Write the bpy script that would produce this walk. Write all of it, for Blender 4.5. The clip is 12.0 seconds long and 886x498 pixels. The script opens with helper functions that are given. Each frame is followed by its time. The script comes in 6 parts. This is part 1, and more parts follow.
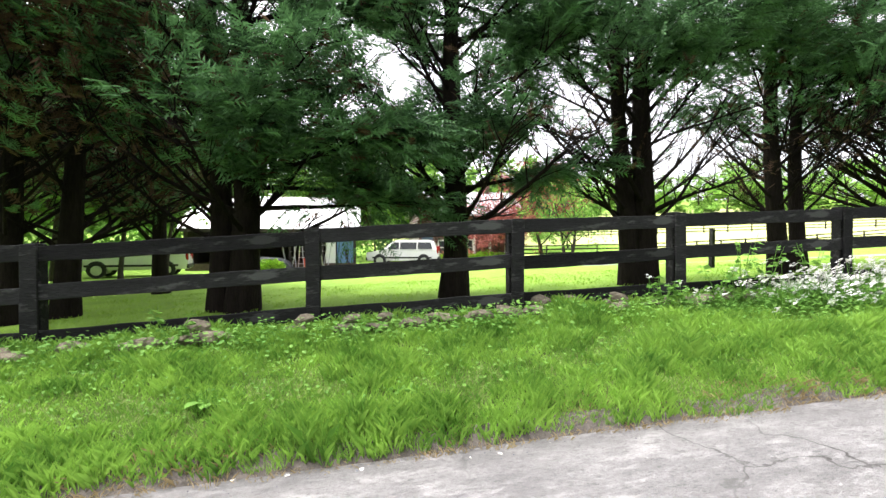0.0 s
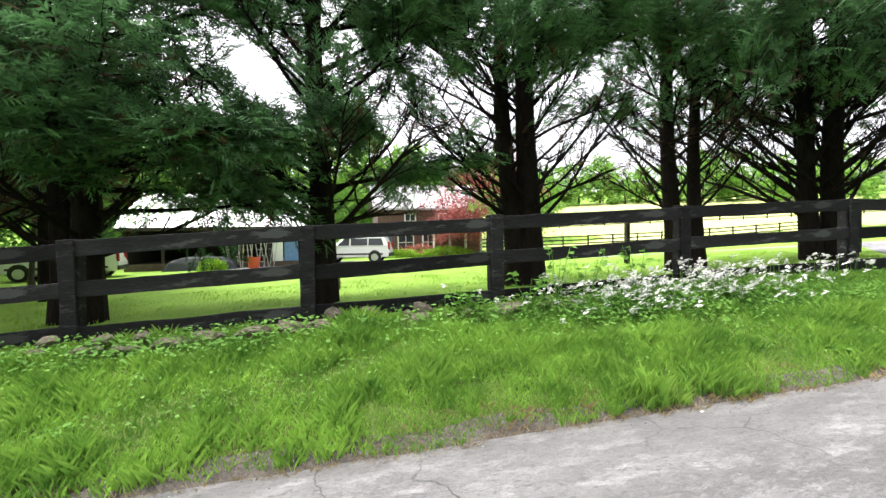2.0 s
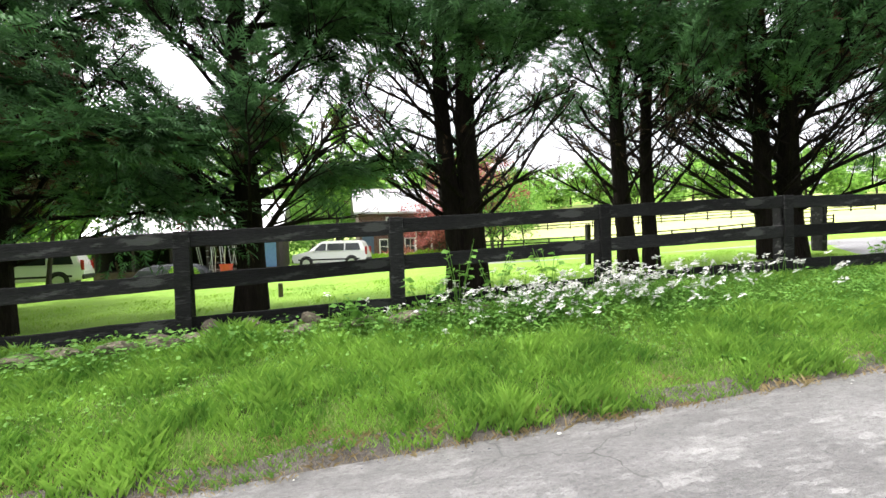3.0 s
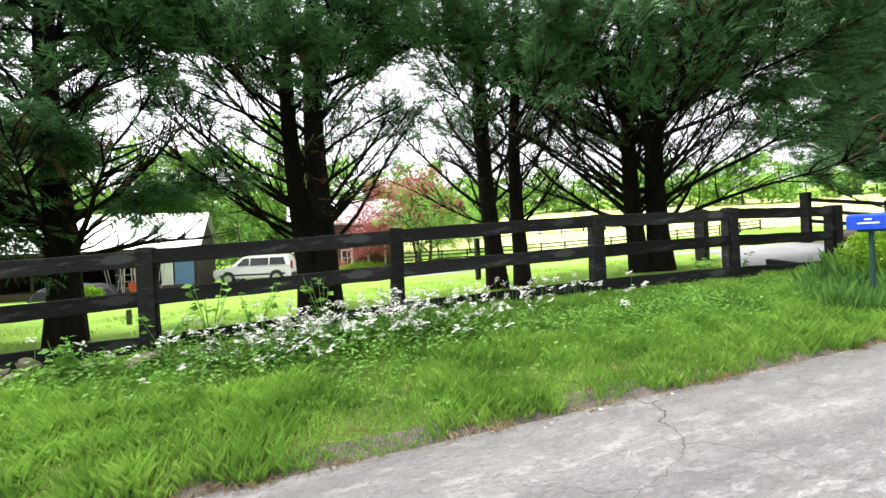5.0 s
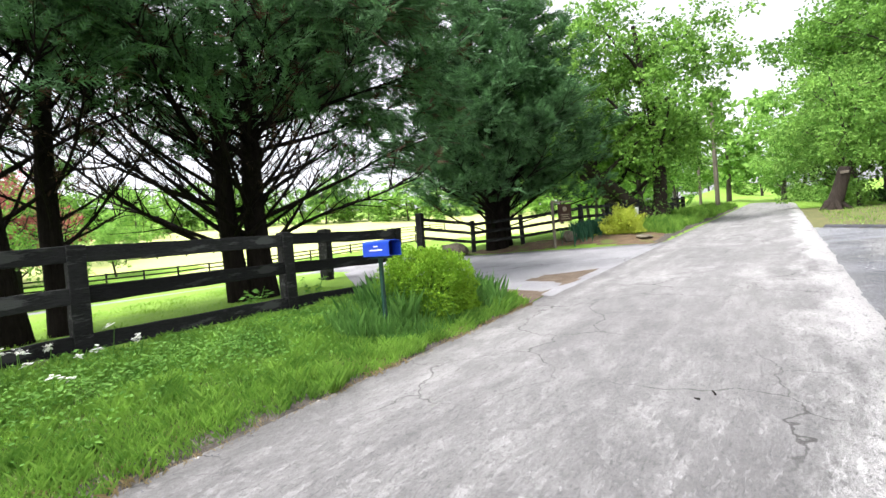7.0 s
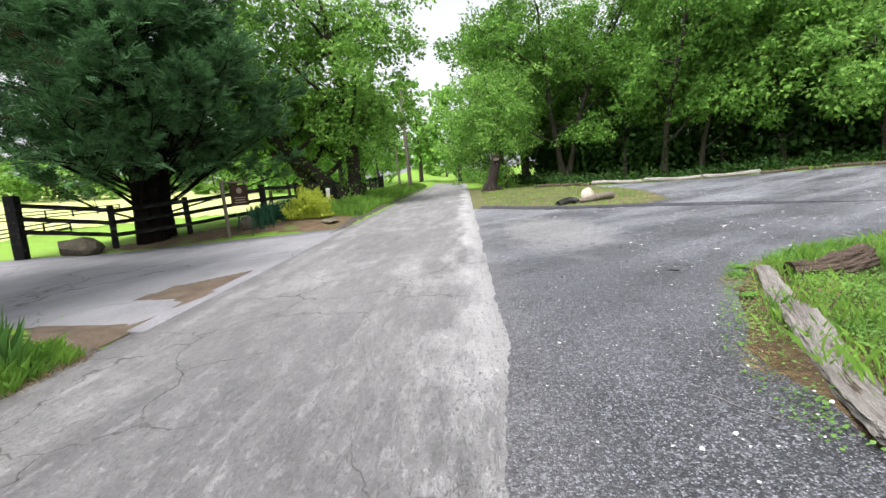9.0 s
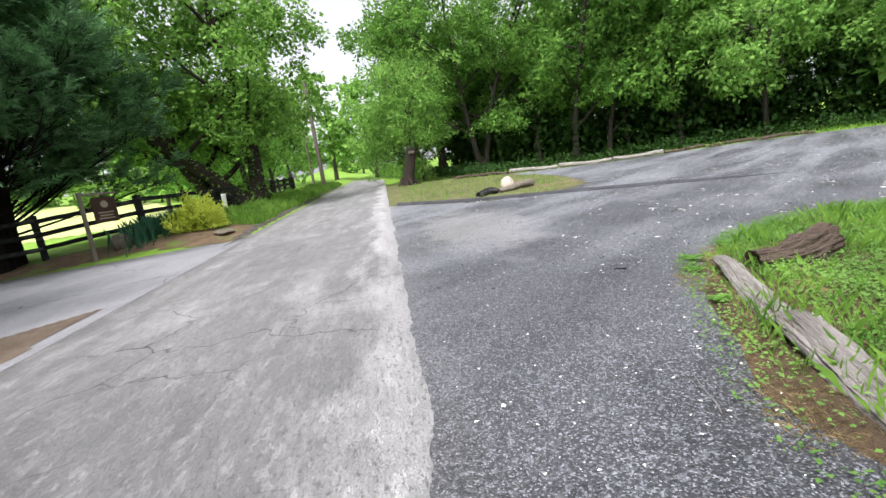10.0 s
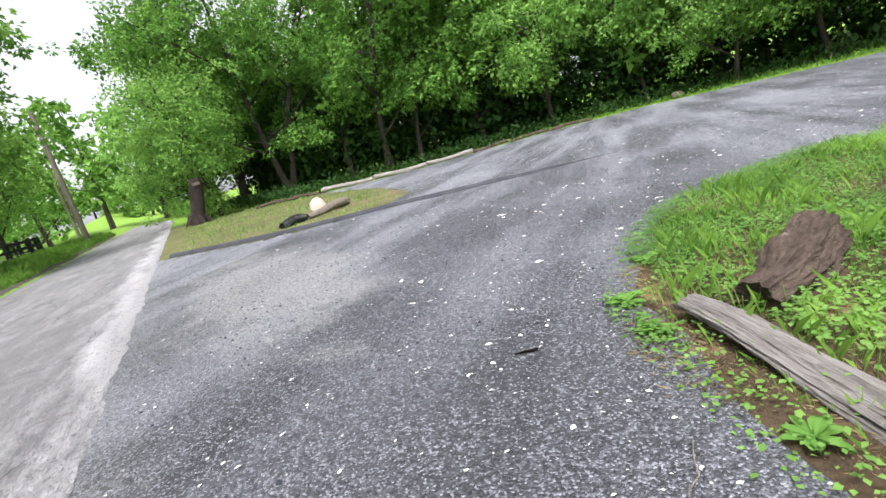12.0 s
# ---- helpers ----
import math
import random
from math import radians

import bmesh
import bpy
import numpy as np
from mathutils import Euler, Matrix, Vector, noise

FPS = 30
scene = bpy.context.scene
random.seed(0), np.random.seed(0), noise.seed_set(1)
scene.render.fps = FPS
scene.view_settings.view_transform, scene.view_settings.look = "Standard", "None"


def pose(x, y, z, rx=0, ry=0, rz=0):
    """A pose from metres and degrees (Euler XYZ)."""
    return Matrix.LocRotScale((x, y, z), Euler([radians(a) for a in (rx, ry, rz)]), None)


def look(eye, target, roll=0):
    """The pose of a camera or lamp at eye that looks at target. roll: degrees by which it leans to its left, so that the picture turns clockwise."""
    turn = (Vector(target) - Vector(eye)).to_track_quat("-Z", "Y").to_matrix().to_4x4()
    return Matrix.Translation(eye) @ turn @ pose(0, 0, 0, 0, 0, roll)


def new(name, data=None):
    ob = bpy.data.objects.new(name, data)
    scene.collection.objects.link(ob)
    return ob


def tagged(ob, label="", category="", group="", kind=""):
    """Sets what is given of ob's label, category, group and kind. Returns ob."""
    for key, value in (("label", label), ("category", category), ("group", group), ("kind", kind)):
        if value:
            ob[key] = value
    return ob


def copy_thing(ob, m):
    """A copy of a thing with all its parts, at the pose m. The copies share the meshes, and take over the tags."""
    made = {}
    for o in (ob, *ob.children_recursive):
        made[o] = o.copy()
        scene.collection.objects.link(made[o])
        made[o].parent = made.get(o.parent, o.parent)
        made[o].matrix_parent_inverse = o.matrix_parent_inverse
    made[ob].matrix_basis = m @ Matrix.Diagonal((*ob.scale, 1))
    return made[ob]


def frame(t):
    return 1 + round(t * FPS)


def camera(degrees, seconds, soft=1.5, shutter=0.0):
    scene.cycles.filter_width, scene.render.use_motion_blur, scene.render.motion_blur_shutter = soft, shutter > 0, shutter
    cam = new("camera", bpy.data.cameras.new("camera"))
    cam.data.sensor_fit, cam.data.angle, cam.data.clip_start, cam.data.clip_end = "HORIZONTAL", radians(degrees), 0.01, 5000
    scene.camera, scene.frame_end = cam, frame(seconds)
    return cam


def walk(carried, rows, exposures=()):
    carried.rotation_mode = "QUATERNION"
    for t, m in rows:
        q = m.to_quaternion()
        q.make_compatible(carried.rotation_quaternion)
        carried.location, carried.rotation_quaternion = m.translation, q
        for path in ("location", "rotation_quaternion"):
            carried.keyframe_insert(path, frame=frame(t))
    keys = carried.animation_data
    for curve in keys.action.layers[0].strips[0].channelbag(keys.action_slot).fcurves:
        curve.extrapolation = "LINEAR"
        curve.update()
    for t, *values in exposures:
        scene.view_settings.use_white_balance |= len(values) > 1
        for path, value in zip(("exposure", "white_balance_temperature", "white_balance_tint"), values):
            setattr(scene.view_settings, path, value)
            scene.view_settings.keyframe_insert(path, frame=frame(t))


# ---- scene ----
cam = camera(87.4, 12.0)
PATH = [
    (0, (0.216, 0.189, 1.435), (0.594, 2.153, 1.417), 0.0),
    (0.5, (0.804, 0.196, 1.491), (1.195, 2.158, 1.468), -0.5),
    (1, (1.376, 0.186, 1.547), (1.792, 2.142, 1.51), -0.4),
    (1.5, (1.965, 0.139, 1.563), (2.397, 2.092, 1.516), -0.8),
    (2, (2.586, 0.145, 1.599), (3.015, 2.098, 1.548), -0.9),
    (2.5, (3.176, 0.145, 1.597), (3.618, 2.095, 1.549), -1.1),
    (3, (3.815, 0.251, 1.58), (4.259, 2.201, 1.543), -1.7),
    (3.2, (4.054, 0.278, 1.589), (4.507, 2.225, 1.562), -2.0),
    (4.8, (5.848, 0.044, 1.714), (6.392, 1.968, 1.7), -2.5),
    (5, (6.073, 0.019, 1.725), (6.664, 1.93, 1.717), -2.7),
    (5.5, (6.711, -0.004, 1.767), (7.475, 1.844, 1.775), -3.3),
    (6, (7.354, -0.035, 1.783), (8.413, 1.662, 1.781), -3.8),
    (6.5, (7.988, -0.089, 1.783), (9.348, 1.378, 1.771), -4.5),
    (7, (8.577, -0.158, 1.808), (10.181, 1.035, 1.778), -4.7),
    (7.5, (9.185, -0.264, 1.84), (10.968, 0.64, 1.78), -4.8),
    (7.7, (9.423, -0.339, 1.844), (11.27, 0.425, 1.762), -4.9),
    (9.3, (11.526, -0.656, 1.953), (13.508, -0.637, 1.687), -6.6),
    (9.5, (11.803, -0.669, 1.953), (13.783, -0.714, 1.669), -7.4),
    (10, (12.402, -0.85, 1.948), (14.37, -1.047, 1.648), -9.2),
    (10.5, (13.055, -0.971, 1.96), (14.998, -1.331, 1.651), -11.1),
    (11, (13.662, -1.173, 1.973), (15.556, -1.714, 1.629), -13.1),
    (11.5, (14.334, -1.462, 1.976), (16.169, -2.164, 1.606), -15.6),
    (12, (14.977, -1.823, 1.888), (16.731, -2.699, 1.49), -16.5),
]
walk(cam, [(t, look(eye, target, roll)) for t, eye, target, roll in PATH],
     exposures=[(0, 1.6, 6450, 16), (2.5, 1.38, 6450, 14), (5.5, 1.42, 6450, 13), (6.3, 1.46, 6400, 13), (7.0, 1.28, 6300, 15), (7.6, 0.97, 6320, 14), (9.5, 0.8, 6260, 15), (12.0, 0.88, 6200, 16)])

# ---- light and exposure ----
world = bpy.data.worlds.new("overcast_sky")
scene.world = world
world.use_nodes = True
wn = world.node_tree
wn.nodes.clear()
w_out = wn.nodes.new("ShaderNodeOutputWorld")
w_bg = wn.nodes.new("ShaderNodeBackground")
w_hs = wn.nodes.new("ShaderNodeHueSaturation")
w_sky = wn.nodes.new("ShaderNodeTexSky")
w_sky.sky_type = "NISHITA"
w_sky.sun_disc = False
w_sky.sun_elevation = radians(65)
w_sky.sun_rotation = radians(297)
w_sky.dust_density = 4.0
w_sky.ozone_density = 1.0
w_hs.inputs["Saturation"].default_value = 0.12
w_hs.inputs["Value"].default_value = 1.4
w_bg.inputs["Strength"].default_value = 0.13
wn.links.new(w_sky.outputs["Color"], w_hs.inputs["Color"])
wn.links.new(w_hs.outputs["Color"], w_bg.inputs["Color"])
wn.links.new(w_bg.outputs["Background"], w_out.inputs["Surface"])
sun_data = bpy.data.lights.new("sun", "SUN")
sun_data.energy, sun_data.angle, sun_data.color = 2.4, radians(22), (1.0, 0.96, 0.9)
sun = new("sun", sun_data)
sun.matrix_world = look((-16, 8, 39), (0, 0, 0))


# ---- materials ----
def material(name, c1, c2, scale=6.0, rough=0.8, bump=0.3, bump_scale=None, fine=None, coat=0.0, metal=0.0,
             spots=None, spot_scale=3.0, spot_at=0.62, stretch=(1, 1, 1), contrast=0.18, spec=0.2, per_object=0.0, depth=0.02, coords="Object"):
    """Two noises (coarse and fine) between two colours, an optional third colour in patches, and relief."""
    m = bpy.data.materials.new(name)
    m.use_nodes = True
    t = m.node_tree
    bsdf = t.nodes["Principled BSDF"]
    bsdf.inputs["Roughness"].default_value, bsdf.inputs["Metallic"].default_value = rough, metal
    if rough > 0.5 and metal == 0:
        bsdf.inputs["Specular IOR Level"].default_value = spec
    tc = t.nodes.new("ShaderNodeTexCoord")
    mp = t.nodes.new("ShaderNodeMapping")
    mp.inputs["Scale"].default_value = stretch
    t.links.new(tc.outputs[coords], mp.inputs["Vector"])

    def noise_node(s, detail=6.0):
        n = t.nodes.new("ShaderNodeTexNoise")
        n.inputs["Scale"].default_value, n.inputs["Detail"].default_value, n.inputs["Roughness"].default_value = s, detail, 0.62
        t.links.new(mp.outputs["Vector"], n.inputs["Vector"])
        return n

    def mix(fac, a, b):
        n = t.nodes.new("ShaderNodeMix")
        n.data_type = "RGBA"
        t.links.new(fac, n.inputs[0])
        for k, v in ((6, a), (7, b)):
            if isinstance(v, tuple):
                n.inputs[k].default_value = (*v, 1)
            else:
                t.links.new(v, n.inputs[k])
        return n.outputs[2]

    def ramp(src, lo, hi):
        n = t.nodes.new("ShaderNodeMapRange")
        n.inputs[1].default_value, n.inputs[2].default_value = lo, hi
        t.links.new(src, n.inputs[0])
        return n.outputs[0]

    coarse, small = noise_node(scale), noise_node(fine or scale * 7)
    add = t.nodes.new("ShaderNodeMath")
    add.operation = "MULTIPLY_ADD"
    add.inputs[1].default_value = 0.45
    t.links.new(small.outputs["Fac"], add.inputs[0])
    half = t.nodes.new("ShaderNodeMath")
    half.operation, half.inputs[1].default_value = "MULTIPLY", 0.55
    t.links.new(coarse.outputs["Fac"], half.inputs[0])
    t.links.new(half.outputs[0], add.inputs[2])
    col = mix(ramp(add.outputs[0], 0.5 - contrast, 0.5 + contrast), c1, c2)
    if spots:
        col = mix(ramp(noise_node(spot_scale, 8).outputs["Fac"], spot_at, spot_at + 0.06), col, spots)
    if per_object:
        oi = t.nodes.new("ShaderNodeObjectInfo")
        hs = t.nodes.new("ShaderNodeHueSaturation")
        t.links.new(ramp(oi.outputs["Random"], 0, 1), hs.inputs["Value"])
        hs.inputs["Value"].default_value = 1
        rr = t.nodes.new("ShaderNodeMapRange")
        rr.inputs[3].default_value, rr.inputs[4].default_value = 1 - per_object, 1 + per_object
        t.links.new(oi.outputs["Random"], rr.inputs[0])
        t.links.new(rr.outputs[0], hs.inputs["Value"])
        t.links.new(col, hs.inputs["Color"])
        col = hs.outputs["Color"]
    t.links.new(col, bsdf.inputs["Base Color"])
    if bump:
        b = t.nodes.new("ShaderNodeBump")
        b.inputs["Strength"].default_value, b.inputs["Distance"].default_value = bump, depth
        src = noise_node(bump_scale, 8) if bump_scale else small
        t.links.new(src.outputs["Fac"], b.inputs["Height"])
        t.links.new(b.outputs["Normal"], bsdf.inputs["Normal"])
    if coat:
        bsdf.inputs["Coat Weight"].default_value = coat
    return m


def leaf_material(name, c1, c2, through_part=0.35, rough=0.7, patch=1.1):
    """Leaves that vary one by one and let some light through."""
    m = bpy.data.materials.new(name)
    m.use_nodes = True
    t = m.node_tree
    bsdf, out = t.nodes["Principled BSDF"], t.nodes["Material Output"]
    bsdf.inputs["Roughness"].default_value = rough
    bsdf.inputs["Specular IOR Level"].default_value = 0.2
    geo = t.nodes.new("ShaderNodeNewGeometry")
    tc = t.nodes.new("ShaderNodeTexCoord")
    n = t.nodes.new("ShaderNodeTexNoise")
    n.inputs["Scale"].default_value, n.inputs["Detail"].default_value = patch, 3
    t.links.new(tc.outputs["Object"], n.inputs["Vector"])
    add = t.nodes.new("ShaderNodeMath")
    add.operation, add.inputs[1].default_value = "MULTIPLY_ADD", 0.45
    add.use_clamp = True
    t.links.new(geo.outputs["Random Per Island"], add.inputs[0])
    sub = t.nodes.new("ShaderNodeMapRange")
    sub.inputs[1].default_value, sub.inputs[2].default_value = 0.32, 0.68
    sub.inputs[3].default_value, sub.inputs[4].default_value = 0.0, 0.6
    t.links.new(n.outputs["Fac"], sub.inputs[0])
    t.links.new(sub.outputs[0], add.inputs[2])
    mx = t.nodes.new("ShaderNodeMix")
    mx.data_type = "RGBA"
    mx.inputs[6].default_value, mx.inputs[7].default_value = (*c1, 1), (*c2, 1)
    t.links.new(add.outputs[0], mx.inputs[0])
    t.links.new(mx.outputs[2], bsdf.inputs["Base Color"])
    tr = t.nodes.new("ShaderNodeBsdfTranslucent")
    t.links.new(mx.outputs[2], tr.inputs["Color"])
    ms = t.nodes.new("ShaderNodeMixShader")
    ms.inputs[0].default_value = through_part
    t.links.new(bsdf.outputs[0], ms.inputs[1])
    t.links.new(tr.outputs[0], ms.inputs[2])
    t.links.new(ms.outputs[0], out.inputs["Surface"])
    return m


def cracked(name, c1, c2, crack, scale, grain, rough=0.9, crack_scale=0.55, tint=None):
    """Old paving: stone grain, broad wear and a net of fine cracks."""
    m = material(name, c1, c2, scale=scale, fine=grain, rough=rough, bump=1.0, depth=0.012, spots=tint, spot_scale=0.8, spot_at=0.56, stretch=(0.6, 1, 1), contrast=0.16)
    t = m.node_tree
    bsdf = t.nodes["Principled BSDF"]
    was = bsdf.inputs["Base Color"].links[0].from_socket
    tc = t.nodes.new("ShaderNodeTexCoord")
    nz = t.nodes.new("ShaderNodeTexNoise")
    nz.inputs["Scale"].default_value, nz.inputs["Detail"].default_value = 2.2, 6
    t.links.new(tc.outputs["Object"], nz.inputs["Vector"])
    mixv = t.nodes.new("ShaderNodeMix")
    mixv.data_type = "VECTOR"
    mixv.inputs[0].default_value = 0.35
    t.links.new(tc.outputs["Object"], mixv.inputs[4])
    t.links.new(nz.outputs["Color"], mixv.inputs[5])
    vo = t.nodes.new("ShaderNodeTexVoronoi")
    vo.feature = "DISTANCE_TO_EDGE"
    vo.inputs["Scale"].default_value = crack_scale
    t.links.new(mixv.outputs[1], vo.inputs["Vector"])
    mr = t.nodes.new("ShaderNodeMapRange")
    mr.inputs[1].default_value, mr.inputs[2].default_value = 0.002, 0.007
    mr.inputs[3].default_value, mr.inputs[4].default_value = 1, 0
    t.links.new(vo.outputs["Distance"], mr.inputs[0])
    gate = t.nodes.new("ShaderNodeMapRange")
    gate.inputs[1].default_value, gate.inputs[2].default_value = 0.41, 0.58
    nb = t.nodes.new("ShaderNodeTexNoise")
    nb.inputs["Scale"].default_value = 0.7
    t.links.new(tc.outputs["Object"], nb.inputs["Vector"])
    t.links.new(nb.outputs["Fac"], gate.inputs[0])
    mul = t.nodes.new("ShaderNodeMath")
    mul.operation = "MULTIPLY"
    t.links.new(mr.outputs[0], mul.inputs[0])
    t.links.new(gate.outputs[0], mul.inputs[1])
    mx = t.nodes.new("ShaderNodeMix")
    mx.data_type = "RGBA"
    mx.inputs[7].default_value = (*crack, 1)
    t.links.new(was, mx.inputs[6])
    t.links.new(mul.outputs[0], mx.inputs[0])
    t.links.new(mx.outputs[2], bsdf.inputs["Base Color"])
    return m


M_TURF = material("turf", (0.12, 0.23, 0.03), (0.22, 0.37, 0.05), scale=1.2, fine=30, rough=0.95, bump=0.8, depth=0.03)
M_SOIL = material("soil", (0.07, 0.052, 0.036), (0.17, 0.135, 0.1), scale=4, fine=40, rough=1, bump=0.9)
M_ASPHALT = cracked("worn_asphalt", (0.165, 0.164, 0.162), (0.3, 0.298, 0.293), (0.05, 0.048, 0.045), 2.6, 42, tint=(0.32, 0.317, 0.311), crack_scale=1.0)


def weathered(m, dark, pale, crazing=0.75):
    """Wheel-worn streaks along the lane, crazed patches and exposed aggregate."""
    t = m.node_tree
    bsdf = t.nodes["Principled BSDF"]
    was = bsdf.inputs["Base Color"].links[0].from_socket
    tc = t.nodes.new("ShaderNodeTexCoord")

    def noise_at(scale, stretch, detail, lo, hi):
        mp = t.nodes.new("ShaderNodeMapping")
        mp.inputs["Scale"].default_value = stretch
        t.links.new(tc.outputs["Object"], mp.inputs["Vector"])
        n = t.nodes.new("ShaderNodeTexNoise")
        n.inputs["Scale"].default_value, n.inputs["Detail"].default_value, n.inputs["Roughness"].default_value = scale, detail, 0.65
        t.links.new(mp.outputs["Vector"], n.inputs["Vector"])
        mr = t.nodes.new("ShaderNodeMapRange")
        mr.inputs[1].default_value, mr.inputs[2].default_value = lo, hi
        t.links.new(n.outputs["Fac"], mr.inputs[0])
        return mr.outputs[0], n

    def math_node(op, a, b):
        n = t.nodes.new("ShaderNodeMath")
        n.operation = op
        for k, v in ((0, a), (1, b)):
            if isinstance(v, float):
                n.inputs[k].default_value = v
            else:
                t.links.new(v, n.inputs[k])
        return n.outputs[0]

    def blend(fac, a, colour):
        n = t.nodes.new("ShaderNodeMix")
        n.data_type = "RGBA"
        t.links.new(fac, n.inputs[0])
        t.links.new(a, n.inputs[6])
        n.inputs[7].default_value = (*colour, 1)
        return n.outputs[2]

    bsdf.inputs["Roughness"].default_value, bsdf.inputs["Specular IOR Level"].default_value = 0.85, 0.25
    streak, _ = noise_at(1.0, (0.16, 1.5, 1), 7, 0.44, 0.68)
    light, _ = noise_at(1.0, (0.12, 1.3, 1), 5, 0.5, 0.75)
    warp, wn_node = noise_at(9.0, (1, 1, 1), 4, 0, 1)
    mv = t.nodes.new("ShaderNodeMix")
    mv.data_type = "VECTOR"
    mv.inputs[0].default_value = 0.12
    t.links.new(tc.outputs["Object"], mv.inputs[4])
    t.links.new(wn_node.outputs["Color"], mv.inputs[5])
    vo = t.nodes.new("ShaderNodeTexVoronoi")
    vo.feature = "DISTANCE_TO_EDGE"
    vo.inputs["Scale"].default_value = 38
    t.links.new(mv.outputs[1], vo.inputs["Vector"])
    mr = t.nodes.new("ShaderNodeMapRange")
    mr.inputs[1].default_value, mr.inputs[2].default_value, mr.inputs[3].default_value, mr.inputs[4].default_value = 0.03, 0.16, 1, 0
    t.links.new(vo.outputs["Distance"], mr.inputs[0])
    gate, _ = noise_at(1.3, (0.5, 1.2, 1), 5, 0.4, 0.58)
    craze = math_node("MULTIPLY", math_node("MULTIPLY", mr.outputs[0], gate), crazing)
    grit, grit_node = noise_at(60.0, (1, 1, 1), 3, 0.56, 0.7)
    sep = t.nodes.new("ShaderNodeSeparateXYZ")
    t.links.new(tc.outputs["Object"], sep.inputs[0])
    _, rag = noise_at(1.0, (0.5, 1.6, 1), 7, 0, 1)
    edge = t.nodes.new("ShaderNodeMapRange")
    edge.inputs[1].default_value, edge.inputs[2].default_value = 0.42, 0.62
    edge.inputs[3].default_value, edge.inputs[4].default_value = 1, 0
    t.links.new(math_node("ADD", math_node("MULTIPLY", sep.outputs["Y"], 0.5), math_node("ADD", rag.outputs["Fac"], 0.27)), edge.inputs[0])
    flecks, _ = noise_at(26.0, (0.55, 1.3, 1), 3, 0.57, 0.66)
    crust, crust_node = noise_at(6.5, (0.5, 1.25, 1), 12, 0.45, 0.57)
    crust_node.inputs["Roughness"].default_value = 0.78
    col = blend(math_node("MULTIPLY", light, 0.35), was, pale)
    col = blend(math_node("MULTIPLY", streak, 0.42), col, dark)
    col = blend(math_node("MULTIPLY", crust, 0.3), col, dark)
    col = blend(math_node("MULTIPLY", edge.outputs[0], 0.85), col, pale)
    col = blend(math_node("MULTIPLY", flecks, 0.6), col, dark)
    col = blend(craze, col, dark)
    col = blend(math_node("MULTIPLY", grit, 0.65), col, dark)
    t.links.new(col, bsdf.inputs["Base Color"])
    b = t.nodes.new("ShaderNodeBump")
    b.inputs["Strength"].default_value, b.inputs["Distance"].default_value = 1.0, 0.014
    t.links.new(math_node("SUBTRACT", math_node("ADD", math_node("MULTIPLY", craze, -1.0), grit_node.outputs["Fac"]), math_node("MULTIPLY", crust, 0.4)), b.inputs["Height"])
    old = bsdf.inputs["Normal"].links[0].from_socket
    t.links.new(old, b.inputs["Normal"])
    t.links.new(b.outputs["Normal"], bsdf.inputs["Normal"])


weathered(M_ASPHALT, (0.12, 0.119, 0.117), (0.52, 0.515, 0.503), 0.16)
M_CONCRETE = cracked("drive_paving", (0.15, 0.152, 0.158), (0.3, 0.3, 0.31), (0.1, 0.1, 0.1), 0.8, 45, crack_scale=0.5)


